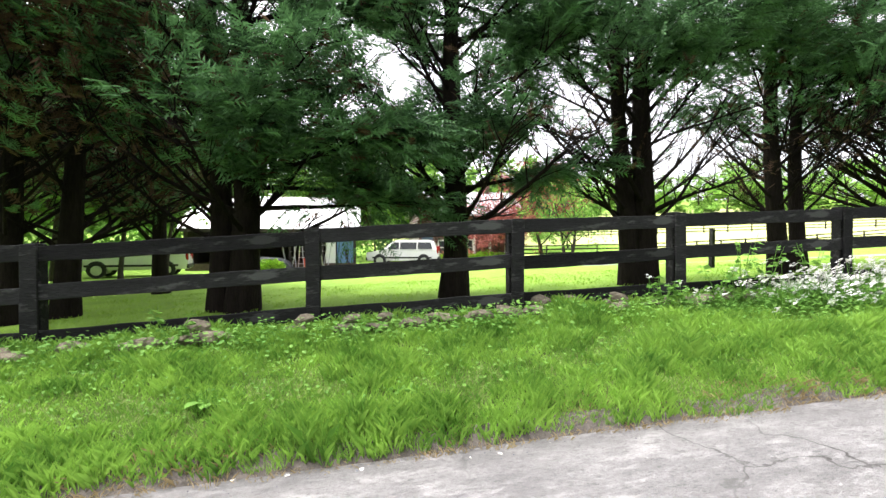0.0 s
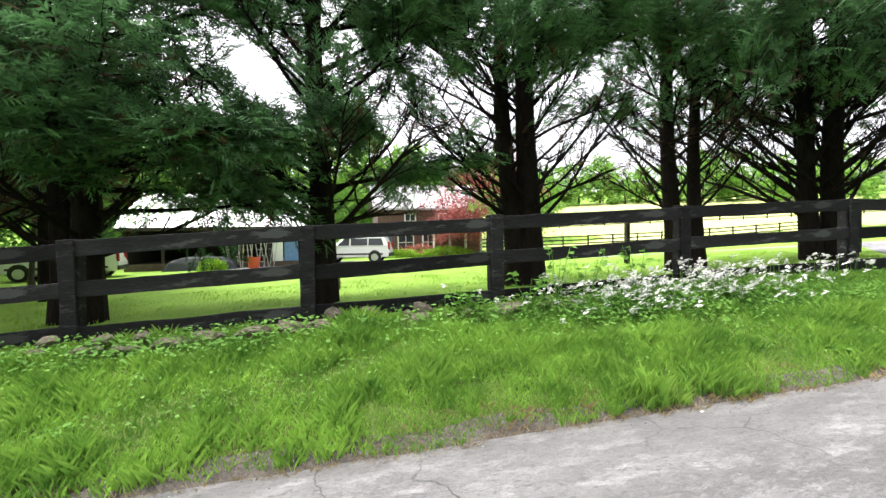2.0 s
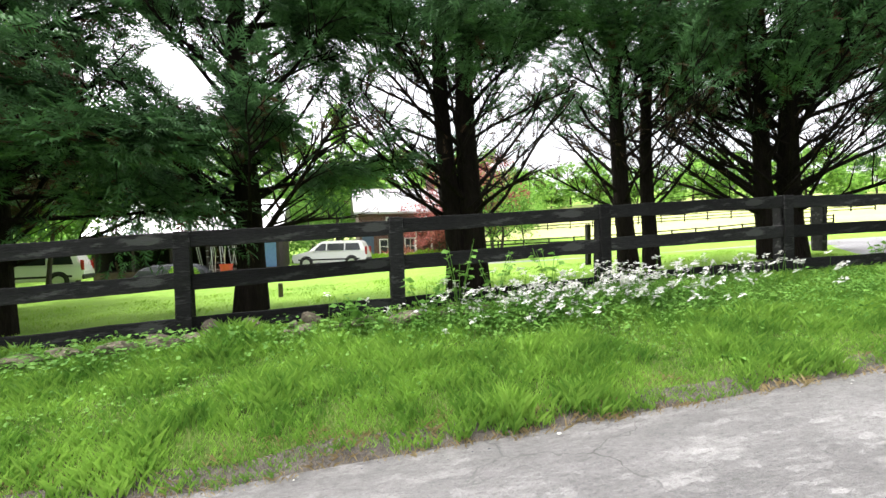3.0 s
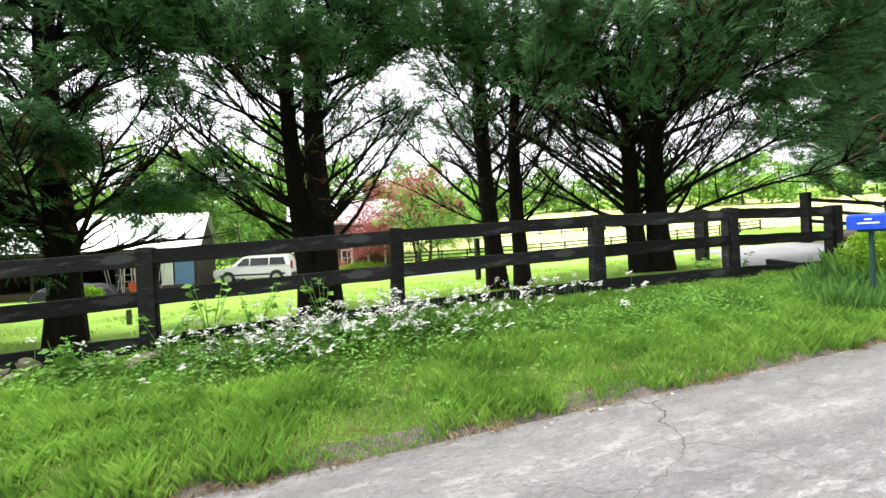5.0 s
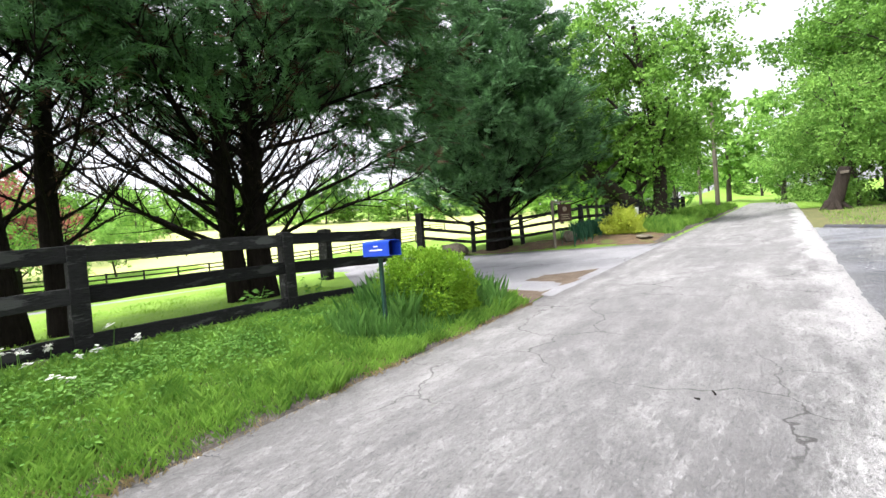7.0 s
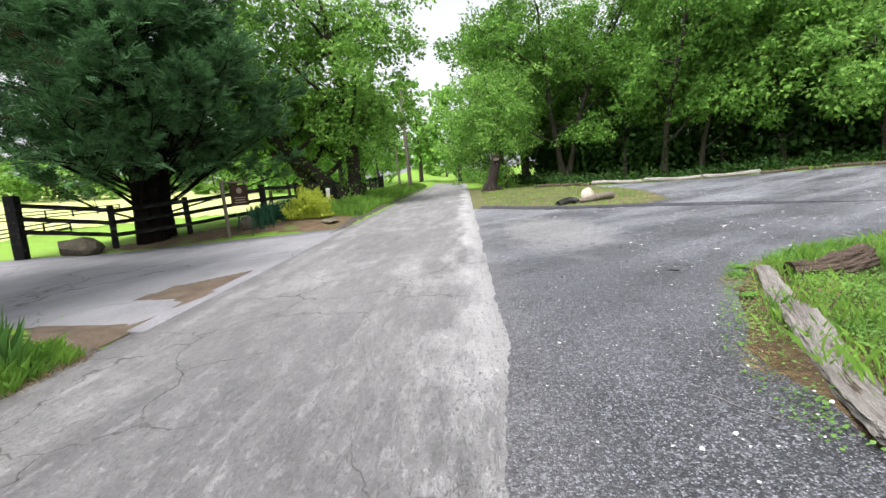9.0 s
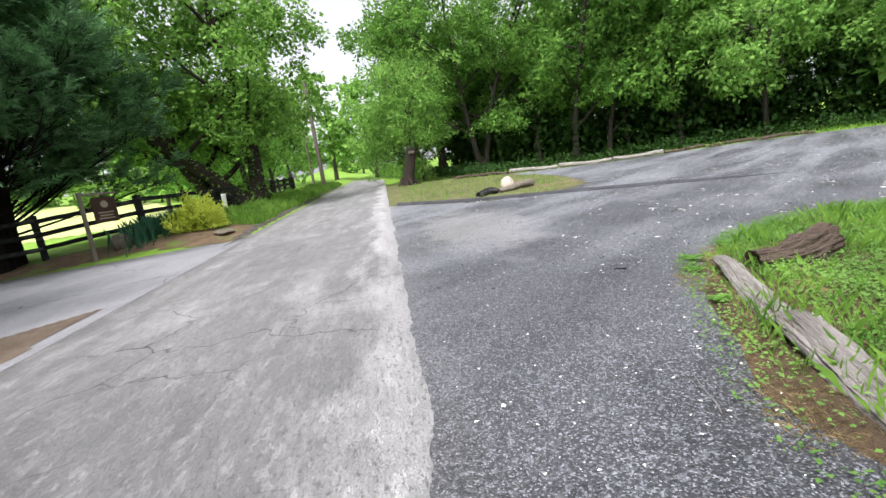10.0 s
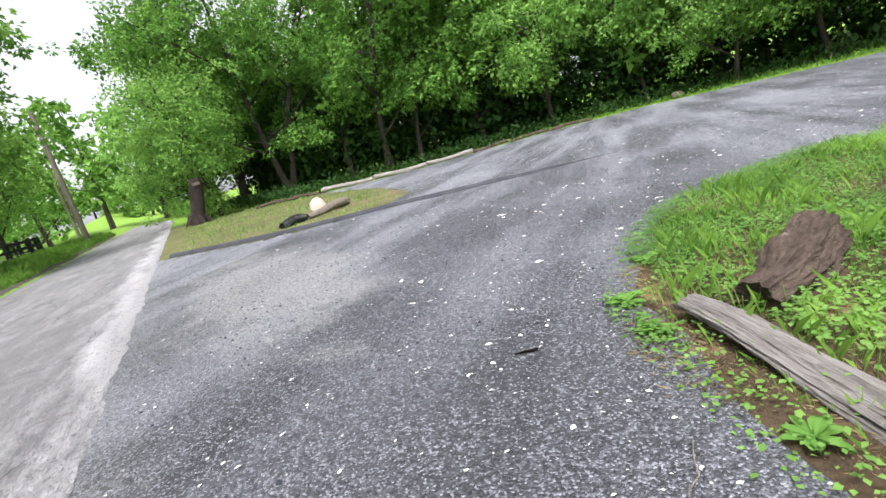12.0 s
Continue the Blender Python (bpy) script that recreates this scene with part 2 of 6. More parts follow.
def speckled(name, dark, light, dust_sheen, scale):
    """Gravel: stones of two sizes, each its own grey, and pale dusty wheel tracks, paler far off for painted sky sheen.
    """
    m = bpy.data.materials.new(name)
    m.use_nodes = True
    t = m.node_tree
    bsdf = t.nodes["Principled BSDF"]
    bsdf.inputs["Roughness"].default_value = 0.6
    bsdf.inputs["Specular IOR Level"].default_value = 0.6
    tc = t.nodes.new("ShaderNodeTexCoord")

    def math_node(op, a, b):
        n = t.nodes.new("ShaderNodeMath")
        n.operation = op
        for k, v in ((0, a), (1, b)):
            if isinstance(v, float):
                n.inputs[k].default_value = v
            else:
                t.links.new(v, n.inputs[k])
        return n.outputs[0]

    def ranged(src, lo, hi, a=0.0, b=1.0):
        n = t.nodes.new("ShaderNodeMapRange")
        for k, v in enumerate((lo, hi, a, b)):
            n.inputs[k + 1].default_value = v
        t.links.new(src, n.inputs[0])
        return n.outputs[0]

    def stones(s):
        vo = t.nodes.new("ShaderNodeTexVoronoi")
        vo.inputs["Scale"].default_value = s
        t.links.new(tc.outputs["Object"], vo.inputs["Vector"])
        sep = t.nodes.new("ShaderNodeSeparateColor")
        t.links.new(vo.outputs["Color"], sep.inputs[0])
        return vo, sep.outputs[0]

    def noise_at(s, detail, stretch=(1, 1, 1), turn=0.0):
        mp = t.nodes.new("ShaderNodeMapping")
        mp.vector_type = "TEXTURE"
        mp.inputs["Rotation"].default_value = (0, 0, turn)
        mp.inputs["Scale"].default_value = stretch
        t.links.new(tc.outputs["Object"], mp.inputs["Vector"])
        n = t.nodes.new("ShaderNodeTexNoise")
        n.inputs["Scale"].default_value, n.inputs["Detail"].default_value, n.inputs["Roughness"].default_value = s, detail, 0.6
        t.links.new(mp.outputs["Vector"], n.inputs["Vector"])
        return n.outputs["Fac"]

    def blend(fac, a, colour):
        n = t.nodes.new("ShaderNodeMix")
        n.data_type = "RGBA"
        t.links.new(fac, n.inputs[0])
        if isinstance(a, tuple):
            n.inputs[6].default_value = (*a, 1)
        else:
            t.links.new(a, n.inputs[6])
        n.inputs[7].default_value = (*colour, 1)
        return n.outputs[2]

    vo, small = stones(scale)
    vo2, large = stones(scale * 0.42)
    value = math_node("ADD", math_node("POWER", small, 5.0), ranged(large, 0.82, 1.0, 0.0, 0.34))
    value = math_node("ADD", value, ranged(noise_at(0.45, 7), 0.35, 0.68, -0.16, 0.16))
    col = blend(value, dark, light)
    # wheel tracks swing from the lane into the lot
    tracks = ranged(noise_at(1.0, 6, (7.0, 1.1, 1.0), radians(-50)), 0.42, 0.6)
    grain = ranged(noise_at(30.0, 4), 0.42, 0.62, 0.25, 1.0)
    sep = t.nodes.new("ShaderNodeSeparateXYZ")
    t.links.new(tc.outputs["Object"], sep.inputs[0])
    # tracks grow paler with distance: grazing sky sheen put into the colour
    far_sheen = ranged(math_node("SUBTRACT", sep.outputs["X"], math_node("MULTIPLY", sep.outputs["Y"], 0.35)), 15.5, 25.0, 0.05, 0.62)
    col = blend(math_node("MULTIPLY", math_node("MULTIPLY", tracks, grain), far_sheen), col, dust_sheen)
    rim = ranged(math_node("ADD", sep.outputs["Y"], math_node("MULTIPLY", noise_at(1.6, 6), 0.9)), -0.95, -0.4, 0.0, 0.3)
    col = blend(math_node("MULTIPLY", rim, grain), col, (0.3, 0.297, 0.29))
    # remains of older paving near the lane
    dx = math_node("MULTIPLY", math_node("SUBTRACT", sep.outputs["X"], 21.6), 0.26)
    dy = math_node("MULTIPLY", math_node("SUBTRACT", sep.outputs["Y"], -2.5), 0.62)
    far = math_node("SQRT", math_node("ADD", math_node("MULTIPLY", dx, dx), math_node("MULTIPLY", dy, dy)), 0.0)
    worn = ranged(math_node("ADD", far, math_node("MULTIPLY", noise_at(1.3, 8), 1.6)), 1.25, 1.65, 0.8, 0.0)
    col = blend(math_node("MULTIPLY", worn, grain), col, (0.34, 0.335, 0.32))
    t.links.new(col, bsdf.inputs["Base Color"])
    b = t.nodes.new("ShaderNodeBump")
    b.inputs["Strength"].default_value, b.inputs["Distance"].default_value = 1.0, 0.012
    b.invert = True
    t.links.new(math_node("ADD", vo.outputs["Distance"], vo2.outputs["Distance"]), b.inputs["Height"])
    t.links.new(b.outputs["Normal"], bsdf.inputs["Normal"])
    return m


M_GRAVEL = speckled("fine_gravel", (0.02, 0.0215, 0.025), (0.3, 0.312, 0.34), (0.44, 0.457, 0.495), 105)
M_VERGE = material("verge_soil", (0.035, 0.06, 0.012), (0.1, 0.15, 0.03), scale=2.5, fine=30, rough=1, bump=0.9)
M_SHOULDER = material("gritty_shoulder", (0.03, 0.026, 0.022), (0.16, 0.145, 0.125), scale=9, fine=70, rough=1, bump=1.0)
M_LITTER = material("leaf_litter", (0.07, 0.05, 0.03), (0.2, 0.14, 0.085), scale=3, fine=30, rough=1, bump=1.0, spots=(0.12, 0.16, 0.04), spot_scale=1.4, spot_at=0.55)
M_THIN = material("thin_turf", (0.06, 0.072, 0.027), (0.17, 0.165, 0.07), scale=0.9, fine=14, rough=1, bump=0.9, spots=(0.17, 0.13, 0.07), spot_scale=0.6, spot_at=0.58)
M_HAY = material("pale_pasture", (0.36, 0.42, 0.13), (0.55, 0.58, 0.24), scale=0.15, fine=3, rough=1, bump=0.5)
M_BLACKWOOD = material("black_stained_wood", (0.007, 0.007, 0.0075), (0.028, 0.028, 0.028), scale=3, fine=40, rough=0.85, bump=0.8, spec=0.12,
                       spots=(0.055, 0.057, 0.055), spot_scale=5, spot_at=0.55, stretch=(0.35, 1.5, 1.5), per_object=0.4)
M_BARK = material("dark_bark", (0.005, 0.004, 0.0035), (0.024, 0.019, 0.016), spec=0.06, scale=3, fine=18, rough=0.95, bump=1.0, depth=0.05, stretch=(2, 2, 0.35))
M_SNAG = material("dark_brown_bark", (0.015, 0.012, 0.01), (0.06, 0.047, 0.037), scale=3, fine=16, rough=0.95, bump=1.0, depth=0.05, stretch=(2, 2, 0.35))
M_GREYBARK = material("grey_bark", (0.03, 0.025, 0.02), (0.095, 0.083, 0.068), scale=3, fine=16, rough=0.95, bump=1.0, depth=0.05, stretch=(2, 2, 0.35))
M_CEDAR = leaf_material("cedar_foliage", (0.006, 0.021, 0.01), (0.145, 0.315, 0.12), 0.24, patch=1.5)
M_CEDAR_BROWN = leaf_material("dry_cedar_foliage", (0.03, 0.02, 0.012), (0.12, 0.07, 0.04), 0.2)
# LIGHT and DEEP partly put sun and shade on the crowns into leaf colour.
M_LEAF = leaf_material("maple_leaves", (0.026, 0.095, 0.014), (0.29, 0.53, 0.095), 0.4)
M_LEAF_LIGHT = leaf_material("light_green_leaves", (0.055, 0.17, 0.027), (0.37, 0.62, 0.14), 0.5)
M_LEAF_DEEP = leaf_material("wood_leaves", (0.018, 0.075, 0.011), (0.25, 0.48, 0.085), 0.4)
# Darker than the other leaves: the wood's inner shade is in this colour.
M_THICKET_SHADE = leaf_material("shade_dark_thicket_leaves", (0.012, 0.035, 0.008), (0.045, 0.11, 0.02), 0.25)
M_RED = leaf_material("red_maple_leaves", (0.2, 0.045, 0.045), (0.46, 0.17, 0.15), 0.4)
M_GRASS = leaf_material("grass_blades", (0.055, 0.17, 0.02), (0.32, 0.54, 0.09), 0.42, patch=2.2)
M_TALLGRASS = leaf_material("uncut_grass", (0.03, 0.11, 0.022), (0.17, 0.35, 0.075), 0.4, patch=2.0)
M_LAWN = leaf_material("mown_grass", (0.15, 0.3, 0.025), (0.3, 0.5, 0.06), 0.4, patch=0.6)
M_DRYGRASS = leaf_material("dry_grass", (0.25, 0.19, 0.09), (0.4, 0.32, 0.17), 0.3)
M_WEED = leaf_material("weed_leaves", (0.06, 0.175, 0.025), (0.2, 0.39, 0.075), 0.4)
M_CLOVER = leaf_material("clover_leaves", (0.065, 0.18, 0.03), (0.23, 0.41, 0.09), 0.4)
M_PETAL = leaf_material("white_petals", (0.7, 0.7, 0.68), (0.85, 0.85, 0.82), 0.3)
M_STONE = material("field_stone", (0.06, 0.052, 0.037), (0.19, 0.168, 0.125), scale=2.5, fine=20, rough=0.95, bump=0.8, per_object=0.25)

# ---- mesh helpers ----
rng = np.random.default_rng(7)


def part(name, bm, mat, parent=None, label=""):
    """Links a bmesh as one mesh object under a thing or a part."""
    me = bpy.data.meshes.new(name)
    bm.to_mesh(me)
    bm.free()
    me.materials.append(mat)
    ob = new(name, me)
    ob.parent = parent
    return tagged(ob, label)


def array_mesh(name, verts, faces, mat, parent=None, label="", smooth=False):
    """One mesh from arrays of corners and triangles (or quads)."""
    verts, faces = np.asarray(verts, np.float32), np.asarray(faces, np.int32)
    me = bpy.data.meshes.new(name)
    n, k = faces.shape
    me.vertices.add(len(verts))
    me.vertices.foreach_set("co", verts.ravel())
    me.loops.add(n * k)
    me.loops.foreach_set("vertex_index", faces.ravel())
    me.polygons.add(n)
    me.polygons.foreach_set("loop_start", np.arange(0, n * k, k, dtype=np.int32))
    me.polygons.foreach_set("loop_total", np.full(n, k, np.int32))
    if smooth:
        me.polygons.foreach_set("use_smooth", np.ones(n, bool))
    me.update(calc_edges=True)
    me.materials.append(mat)
    ob = new(name, me)
    ob.parent = parent
    return tagged(ob, label)


def thing(name, m, label, category, group="", kind=""):
    ob = new(name)
    ob.empty_display_size = 0.2
    ob.matrix_basis = m
    return tagged(ob, label, category, group, kind)


def box(bm, size, centre=(0, 0, 0), bevel=0.0, turn=(0, 0, 0), cuts=0, rough=0.0, seed=0):
    """A bevelled box, cut along its length and roughened where wanted."""
    made = bmesh.ops.create_cube(bm, size=1.0)["verts"]
    bmesh.ops.scale(bm, vec=size, verts=made)
    if bevel:
        edges = list({e for v in made for e in v.link_edges})
        made = list({v for f in bmesh.ops.bevel(bm, geom=edges, offset=bevel, segments=1, affect="EDGES")["faces"] for v in f.verts} | {v for v in made if v.is_valid})
    if cuts:
        axis = max(range(3), key=lambda k: size[k])
        for k in range(1, cuts + 1):
            no = [0, 0, 0]
            no[axis] = 1
            co = [0, 0, 0]
            co[axis] = -size[axis] / 2 + size[axis] * k / (cuts + 1)
            faces = list({f for v in made for f in v.link_faces})
            edges = list({e for v in made for e in v.link_edges})
            cut = bmesh.ops.bisect_plane(bm, geom=made + edges + faces, plane_co=co, plane_no=no)
            made = list(set(made) | {g for g in cut["geom_cut"] if isinstance(g, bmesh.types.BMVert)})
    if rough:
        for v in made:
            v.co += rough * noise.noise_vector(v.co * 5 + Vector((seed * 3.7, 0, 0)))
    m = pose(*centre, *turn)
    bmesh.ops.transform(bm, matrix=m, verts=made)
    return made


class Tubes:
    """Gathers tapered tubes and gives one mesh."""

    def __init__(self):
        self.v, self.f, self.n = [], [], 0

    def add(self, pts, radii, sides=6):
        pts = np.asarray(pts, float)
        d = np.gradient(pts, axis=0)
        d /= np.linalg.norm(d, axis=1, keepdims=True) + 1e-9
        ref = np.array([0.0, 0.0, 1.0]) if abs(d[0][2]) < 0.85 else np.array([1.0, 0.0, 0.0])
        u = np.cross(d, ref)
        u /= np.linalg.norm(u, axis=1, keepdims=True) + 1e-9
        w = np.cross(d, u)
        a = np.arange(sides) * 2 * np.pi / sides
        ring = pts[:, None] + np.asarray(radii)[:, None, None] * (np.cos(a)[None, :, None] * u[:, None] + np.sin(a)[None, :, None] * w[:, None])
        n = len(pts)
        idx = self.n + np.arange(n * sides).reshape(n, sides)
        q = np.stack([idx[:-1], np.roll(idx[:-1], -1, 1), np.roll(idx[1:], -1, 1), idx[1:]], -1).reshape(-1, 4)
        self.v.append(ring.reshape(-1, 3))
        self.f.append(q)
        self.n += n * sides

    def mesh(self, name, mat, parent=None, label=""):
        return array_mesh(name, np.concatenate(self.v), np.concatenate(self.f), mat, parent, label, smooth=True)


def lathe_rock(name, size, mat, seed, parent=None, label=""):
    """A stone: a roughened, flattened ball."""
    bm = bmesh.new()
    bmesh.ops.create_icosphere(bm, subdivisions=2, radius=0.5)
    for v in bm.verts:
        v.co += 0.16 * noise.noise_vector(v.co * 2.2 + Vector((seed * 5.1, seed, 0))) + 0.05 * noise.noise_vector(v.co * 7 + Vector((seed, 0, 0)))
        v.co = Vector((v.co.x * size[0], v.co.y * size[1], v.co.z * size[2]))
    return part(name, bm, mat, parent, label)


# ---- the lie of the land ----
def sstep(a, b, v):
    k = np.clip((v - a) / (b - a), 0, 1)
    return k * k * (3 - 2 * k)


def land(x, y):
    """Height of the ground at x, y (arrays or numbers)."""
    x, y = np.asarray(x, float), np.asarray(y, float)
    slope = 0.045 - 0.033 * sstep(9, 30, y)
    base = slope * x
    drive = sstep(15.2, 17.0, x) * (1 - sstep(25.6, 27.6, x))
    bank = (0.5 - 0.13 * sstep(8, 13, x)) * (1 - drive)
    rise = np.clip((y - 3.3) / 2.2, 0, 1) ** 0.65
    lawn = 0.27 * (1 - drive * (1 - sstep(9, 13, y))) * (1 - sstep(11, 29, y))
    side = np.where(y > 3.3, bank * rise * (1 - sstep(5.75, 6.7, y)) + lawn * sstep(5.75, 6.7, y), 0)
    far = np.clip(y + 0.55 * np.clip(x - 15, 0, 200) - 46, 0, 400)
    hill = 0.085 * far * sstep(0, 25, far) * sstep(4, 14, y)
    under = -0.06 * sstep(-34.0, -33.0, y) * (1 - sstep(3.1, 3.35, y)) * (1 - sstep(76, 80, x))
    cross = 0.03 * np.clip(y + 1, -14, 0)
    woods = 0.05 * np.clip(-y - 34, 0, 60)
    return base + side + hill + under + cross + woods


def lot_z(x, y):
    """Height of the gravel, which falls a little away from the lane."""
    return 0.045 * np.asarray(x) + 0.03 * np.clip(np.asarray(y) + 1, -14, 0) - 0.008


def grid_sheet(name, xs, ys, mat, lift=0.0, label="", category="", kind="structure"):
    X, Y = np.meshgrid(xs, ys)
    Z = land(X, Y) + lift - 0.05 * sstep(3.2, 3.3, Y) * (1 - sstep(3.55, 3.75, Y)) * (1 - sstep(15.2, 15.6, X))
    n, m = len(xs), len(ys)
    v = np.stack([X, Y, Z], -1).reshape(-1, 3)
    i = np.arange(n * m).reshape(m, n)
    f = np.stack([i[:-1, :-1], i[:-1, 1:], i[1:, 1:], i[1:, :-1]], -1).reshape(-1, 4)
    return tagged(array_mesh(name, v, f, mat, smooth=True), label, category, kind=kind)


def spread(a, b, fine, ends, coarse):
    """Grid lines: fine between a and b, growing out to the ends."""
    mid = list(np.arange(a, b + 1e-6, fine))
    lo, step = [a], fine
    while lo[-1] > ends[0]:
        step = min(step * 1.3, coarse)
        lo.append(lo[-1] - step)
    hi, step = [b], fine
    while hi[-1] < ends[1]:
        step = min(step * 1.3, coarse)
        hi.append(hi[-1] + step)
    return np.array(lo[:0:-1] + mid + hi[1:])


ground = grid_sheet("ground", spread(-8, 40, 0.4, (-500, 600), 25), spread(-12, 14, 0.2, (-450, 600), 25), M_TURF,
                    label="rolling grassy ground of lawn, verge and pasture", category="ground")


def ribbon(name, left, right, mat, z, label, category, thick=0.05, sides=True):
    """A paved strip between two edge lines of equal count, with a small edge face."""
    v, f = [], []
    n = len(left)
    across = 6
    for k in range(n):
        a, b = Vector(left[k]), Vector(right[k])
        for j in range(across + 1):
            p = a.lerp(b, j / across)
            v.append((p.x, p.y, z(p.x, p.y)))
    for k in range(n - 1):
        for j in range(across):
            i = k * (across + 1) + j
            f.append((i, i + 1, i + across + 2, i + across + 1))
    base = len(v)
    for k in range(n):
        for j in (0, across):
            p = v[k * (across + 1) + j]
            v.append((p[0], p[1], p[2] - thick))
    for k in range(n - 1 if sides else 0):
        f.append((k * (across + 1), (k + 1) * (across + 1), base + 2 * k + 2, base + 2 * k))
        f.append((k * (across + 1) + across, base + 2 * k + 1, base + 2 * k + 3, (k + 1) * (across + 1) + across))
    return tagged(array_mesh(name, v, f, mat), label, category, kind="structure")


def wobble(s, amount, seed):
    return amount * noise.noise(Vector((s * 0.9, seed, 0))) + 0.5 * amount * noise.noise(Vector((s * 3.1, seed, 4))) + 0.25 * amount * noise.noise(Vector((s * 9.0, seed, 8)))


def road_centre(x):
    bend = 0.0 if x < 58 else 0.012 * (x - 58) ** 2
    return bend


def lot_side(x):
    """The lane's broken edge against the gravel."""
    return -0.87 + 0.52 * (1 - float(sstep(9.8, 15.2, x))) + wobble(x, 0.05, 2) + wobble(x * 4, 0.03, 5)


road_x = list(np.arange(-60, -6, 3.0)) + list(np.arange(-6, 10, 0.12)) + list(np.arange(10, 28, 0.05)) + list(np.arange(28, 40, 0.12)) + list(np.arange(40, 120, 1.5))
road = ribbon("road", [(x, 3.3 + road_centre(x) + wobble(x, 0.06, 1)) for x in road_x],
              [(x, lot_side(x) + road_centre(x)) for x in road_x], M_ASPHALT,
              lambda x, y: 0.045 * x, "worn pale grey asphalt lane with cracks", "road")

LOT = [(-6, 0.2), (28.5, 0.2), (28.5, -1.3), (26.2, -3.6), (25.6, -5.4), (27.8, -7.5), (33, -8.5), (39.6, -7.8), (38.2, -12), (38.3, -17), (36.5, -22), (33, -26), (24, -29), (10, -32.5), (-6, -32.5)]


def inside(x, y, poly):
    x, y = np.asarray(x), np.asarray(y)
    res = np.zeros(x.shape, bool)
    for (x0, y0), (x1, y1) in zip(poly, poly[1:] + poly[:1]):
        res ^= ((y0 > y) != (y1 > y)) & (x < (x1 - x0) * (y - y0) / ((y1 - y0) + 1e-12) + x0)
    return res


def patch_sheet(name, poly, step, height, mat, label, category):
    """A sheet over a plan outline, in small squares, with a ragged rim."""
    px, py = [p[0] for p in poly], [p[1] for p in poly]
    X, Y = np.meshgrid(np.arange(min(px), max(px) + step, step), np.arange(min(py), max(py) + step, step))
    keep = inside(X, Y, poly)
    idx = -np.ones(X.shape, int)
    idx[keep] = np.arange(keep.sum())
    q = keep[:-1, :-1] & keep[:-1, 1:] & keep[1:, 1:] & keep[1:, :-1]
    f = np.stack([idx[:-1, :-1][q], idx[:-1, 1:][q], idx[1:, 1:][q], idx[1:, :-1][q]], -1)
    v = np.stack([X[keep], Y[keep], height(X[keep], Y[keep])], -1)
    return tagged(array_mesh(name, v, f, mat, smooth=True), label, category, kind="structure")


gravel_lot = patch_sheet("gravel_lot", LOT, 0.3, lot_z, M_GRAVEL, "dark blue-grey gravel parking lot beside the lane", "parking lot")

drive_mid = [(21.0, 2.9, 5.0), (21.0, 3.6, 4.9), (21.1, 6, 4.4), (21.3, 9, 4.0), (21.6, 12, 2.3), (21.2, 15, 1.9), (19.6, 18.5, 1.8), (16.5, 21.5, 1.8), (12.5, 24.5, 1.8), (8, 28, 2.2), (2, 30.5, 2.6), (-8, 31, 2.6)]


def drive_edges():
    pts = []
    for a, b in zip(drive_mid[:-1], drive_mid[1:]):
        for k in range(6):
            s = k / 6
            pts.append(tuple(a[i] + (b[i] - a[i]) * s for i in range(3)))
    left, right = [], []
    for k in range(len(pts) - 1):
        d = Vector((pts[k + 1][0] - pts[k][0], pts[k + 1][1] - pts[k][1])).normalized()
        nrm = Vector((-d.y, d.x))
        p = Vector(pts[k][:2])
        left.append(tuple(p + nrm * (pts[k][2] + wobble(k, 0.1, 3))))
        right.append(tuple(p - nrm * (pts[k][2] + wobble(k, 0.1, 4))))
    return left, right


DIRT = [(14.9, 3.3), (15.3, 3.2), (19.6, 3.36), (19.0, 3.9), (18.6, 4.4), (17.6, 4.6), (16.9, 5.0), (16.0, 4.6), (15.4, 3.9)]
dl, dr = drive_edges()
driveway = ribbon("driveway", dl, dr, M_CONCRETE, lambda x, y: 0.045 * x - 0.006 if y < 3.22 else float(land(x, max(y, 3.36))) + 0.012, "pale grey paved driveway leading to the house", "driveway")

VERGE = [(-9, 3.29), (15.5, 3.29), (15.9, 4.5), (15.9, 6.0), (-9, 6.0)]
patch_sheet("verge", VERGE, 0.15, lambda x, y: land(x, y) + 0.004, M_VERGE, "dark soil and thatch of the grassy verge", "ground")
VERGE_FAR = [(28.3, 3.42), (59, 3.42), (59, 6.5), (28.8, 6.5)]
patch_sheet("verge", VERGE_FAR, 0.25, lambda x, y: land(x, y) + 0.012, M_VERGE, "dark soil under the long roadside grass", "ground")
edge_x = [x for x in road_x if x < 15.6]
ribbon("road_shoulder", [(x, 3.42 + wobble(x * 1.6, 0.05, 6)) for x in edge_x], [(x, 3.14 + wobble(x * 2.2, 0.04, 9)) for x in edge_x], M_SHOULDER,
       lambda x, y: float(land(x, y)) + 0.012 if y > 3.4 else 0.045 * x - 0.006 + (float(land(x, 3.4)) + 0.018 - 0.045 * x) * max(0, (y - 3.24) / 0.16), "gritty brown shoulder between lane and grass", "road shoulder", thick=0.01)
edge_x2 = [x for x in road_x if 25.9 < x < 70]
ribbon("road_shoulder", [(x, 3.6 + road_centre(x) + wobble(x * 1.6, 0.16, 6)) for x in edge_x2], [(x, 3.05 + road_centre(x)) for x in edge_x2], M_SHOULDER,
       lambda x, y: float(land(x, y)) + 0.03 if y > 3.36 + road_centre(x) else 0.045 * x - 0.006, "gritty brown shoulder between lane and long grass", "road shoulder", thick=0.01)
PASTURE_LAND = [(12, 47.5), (58, 41), (75, 30), (62, 14), (140, 60), (110, 120), (40, 150), (-10, 140), (-20, 75), (8, 60)]
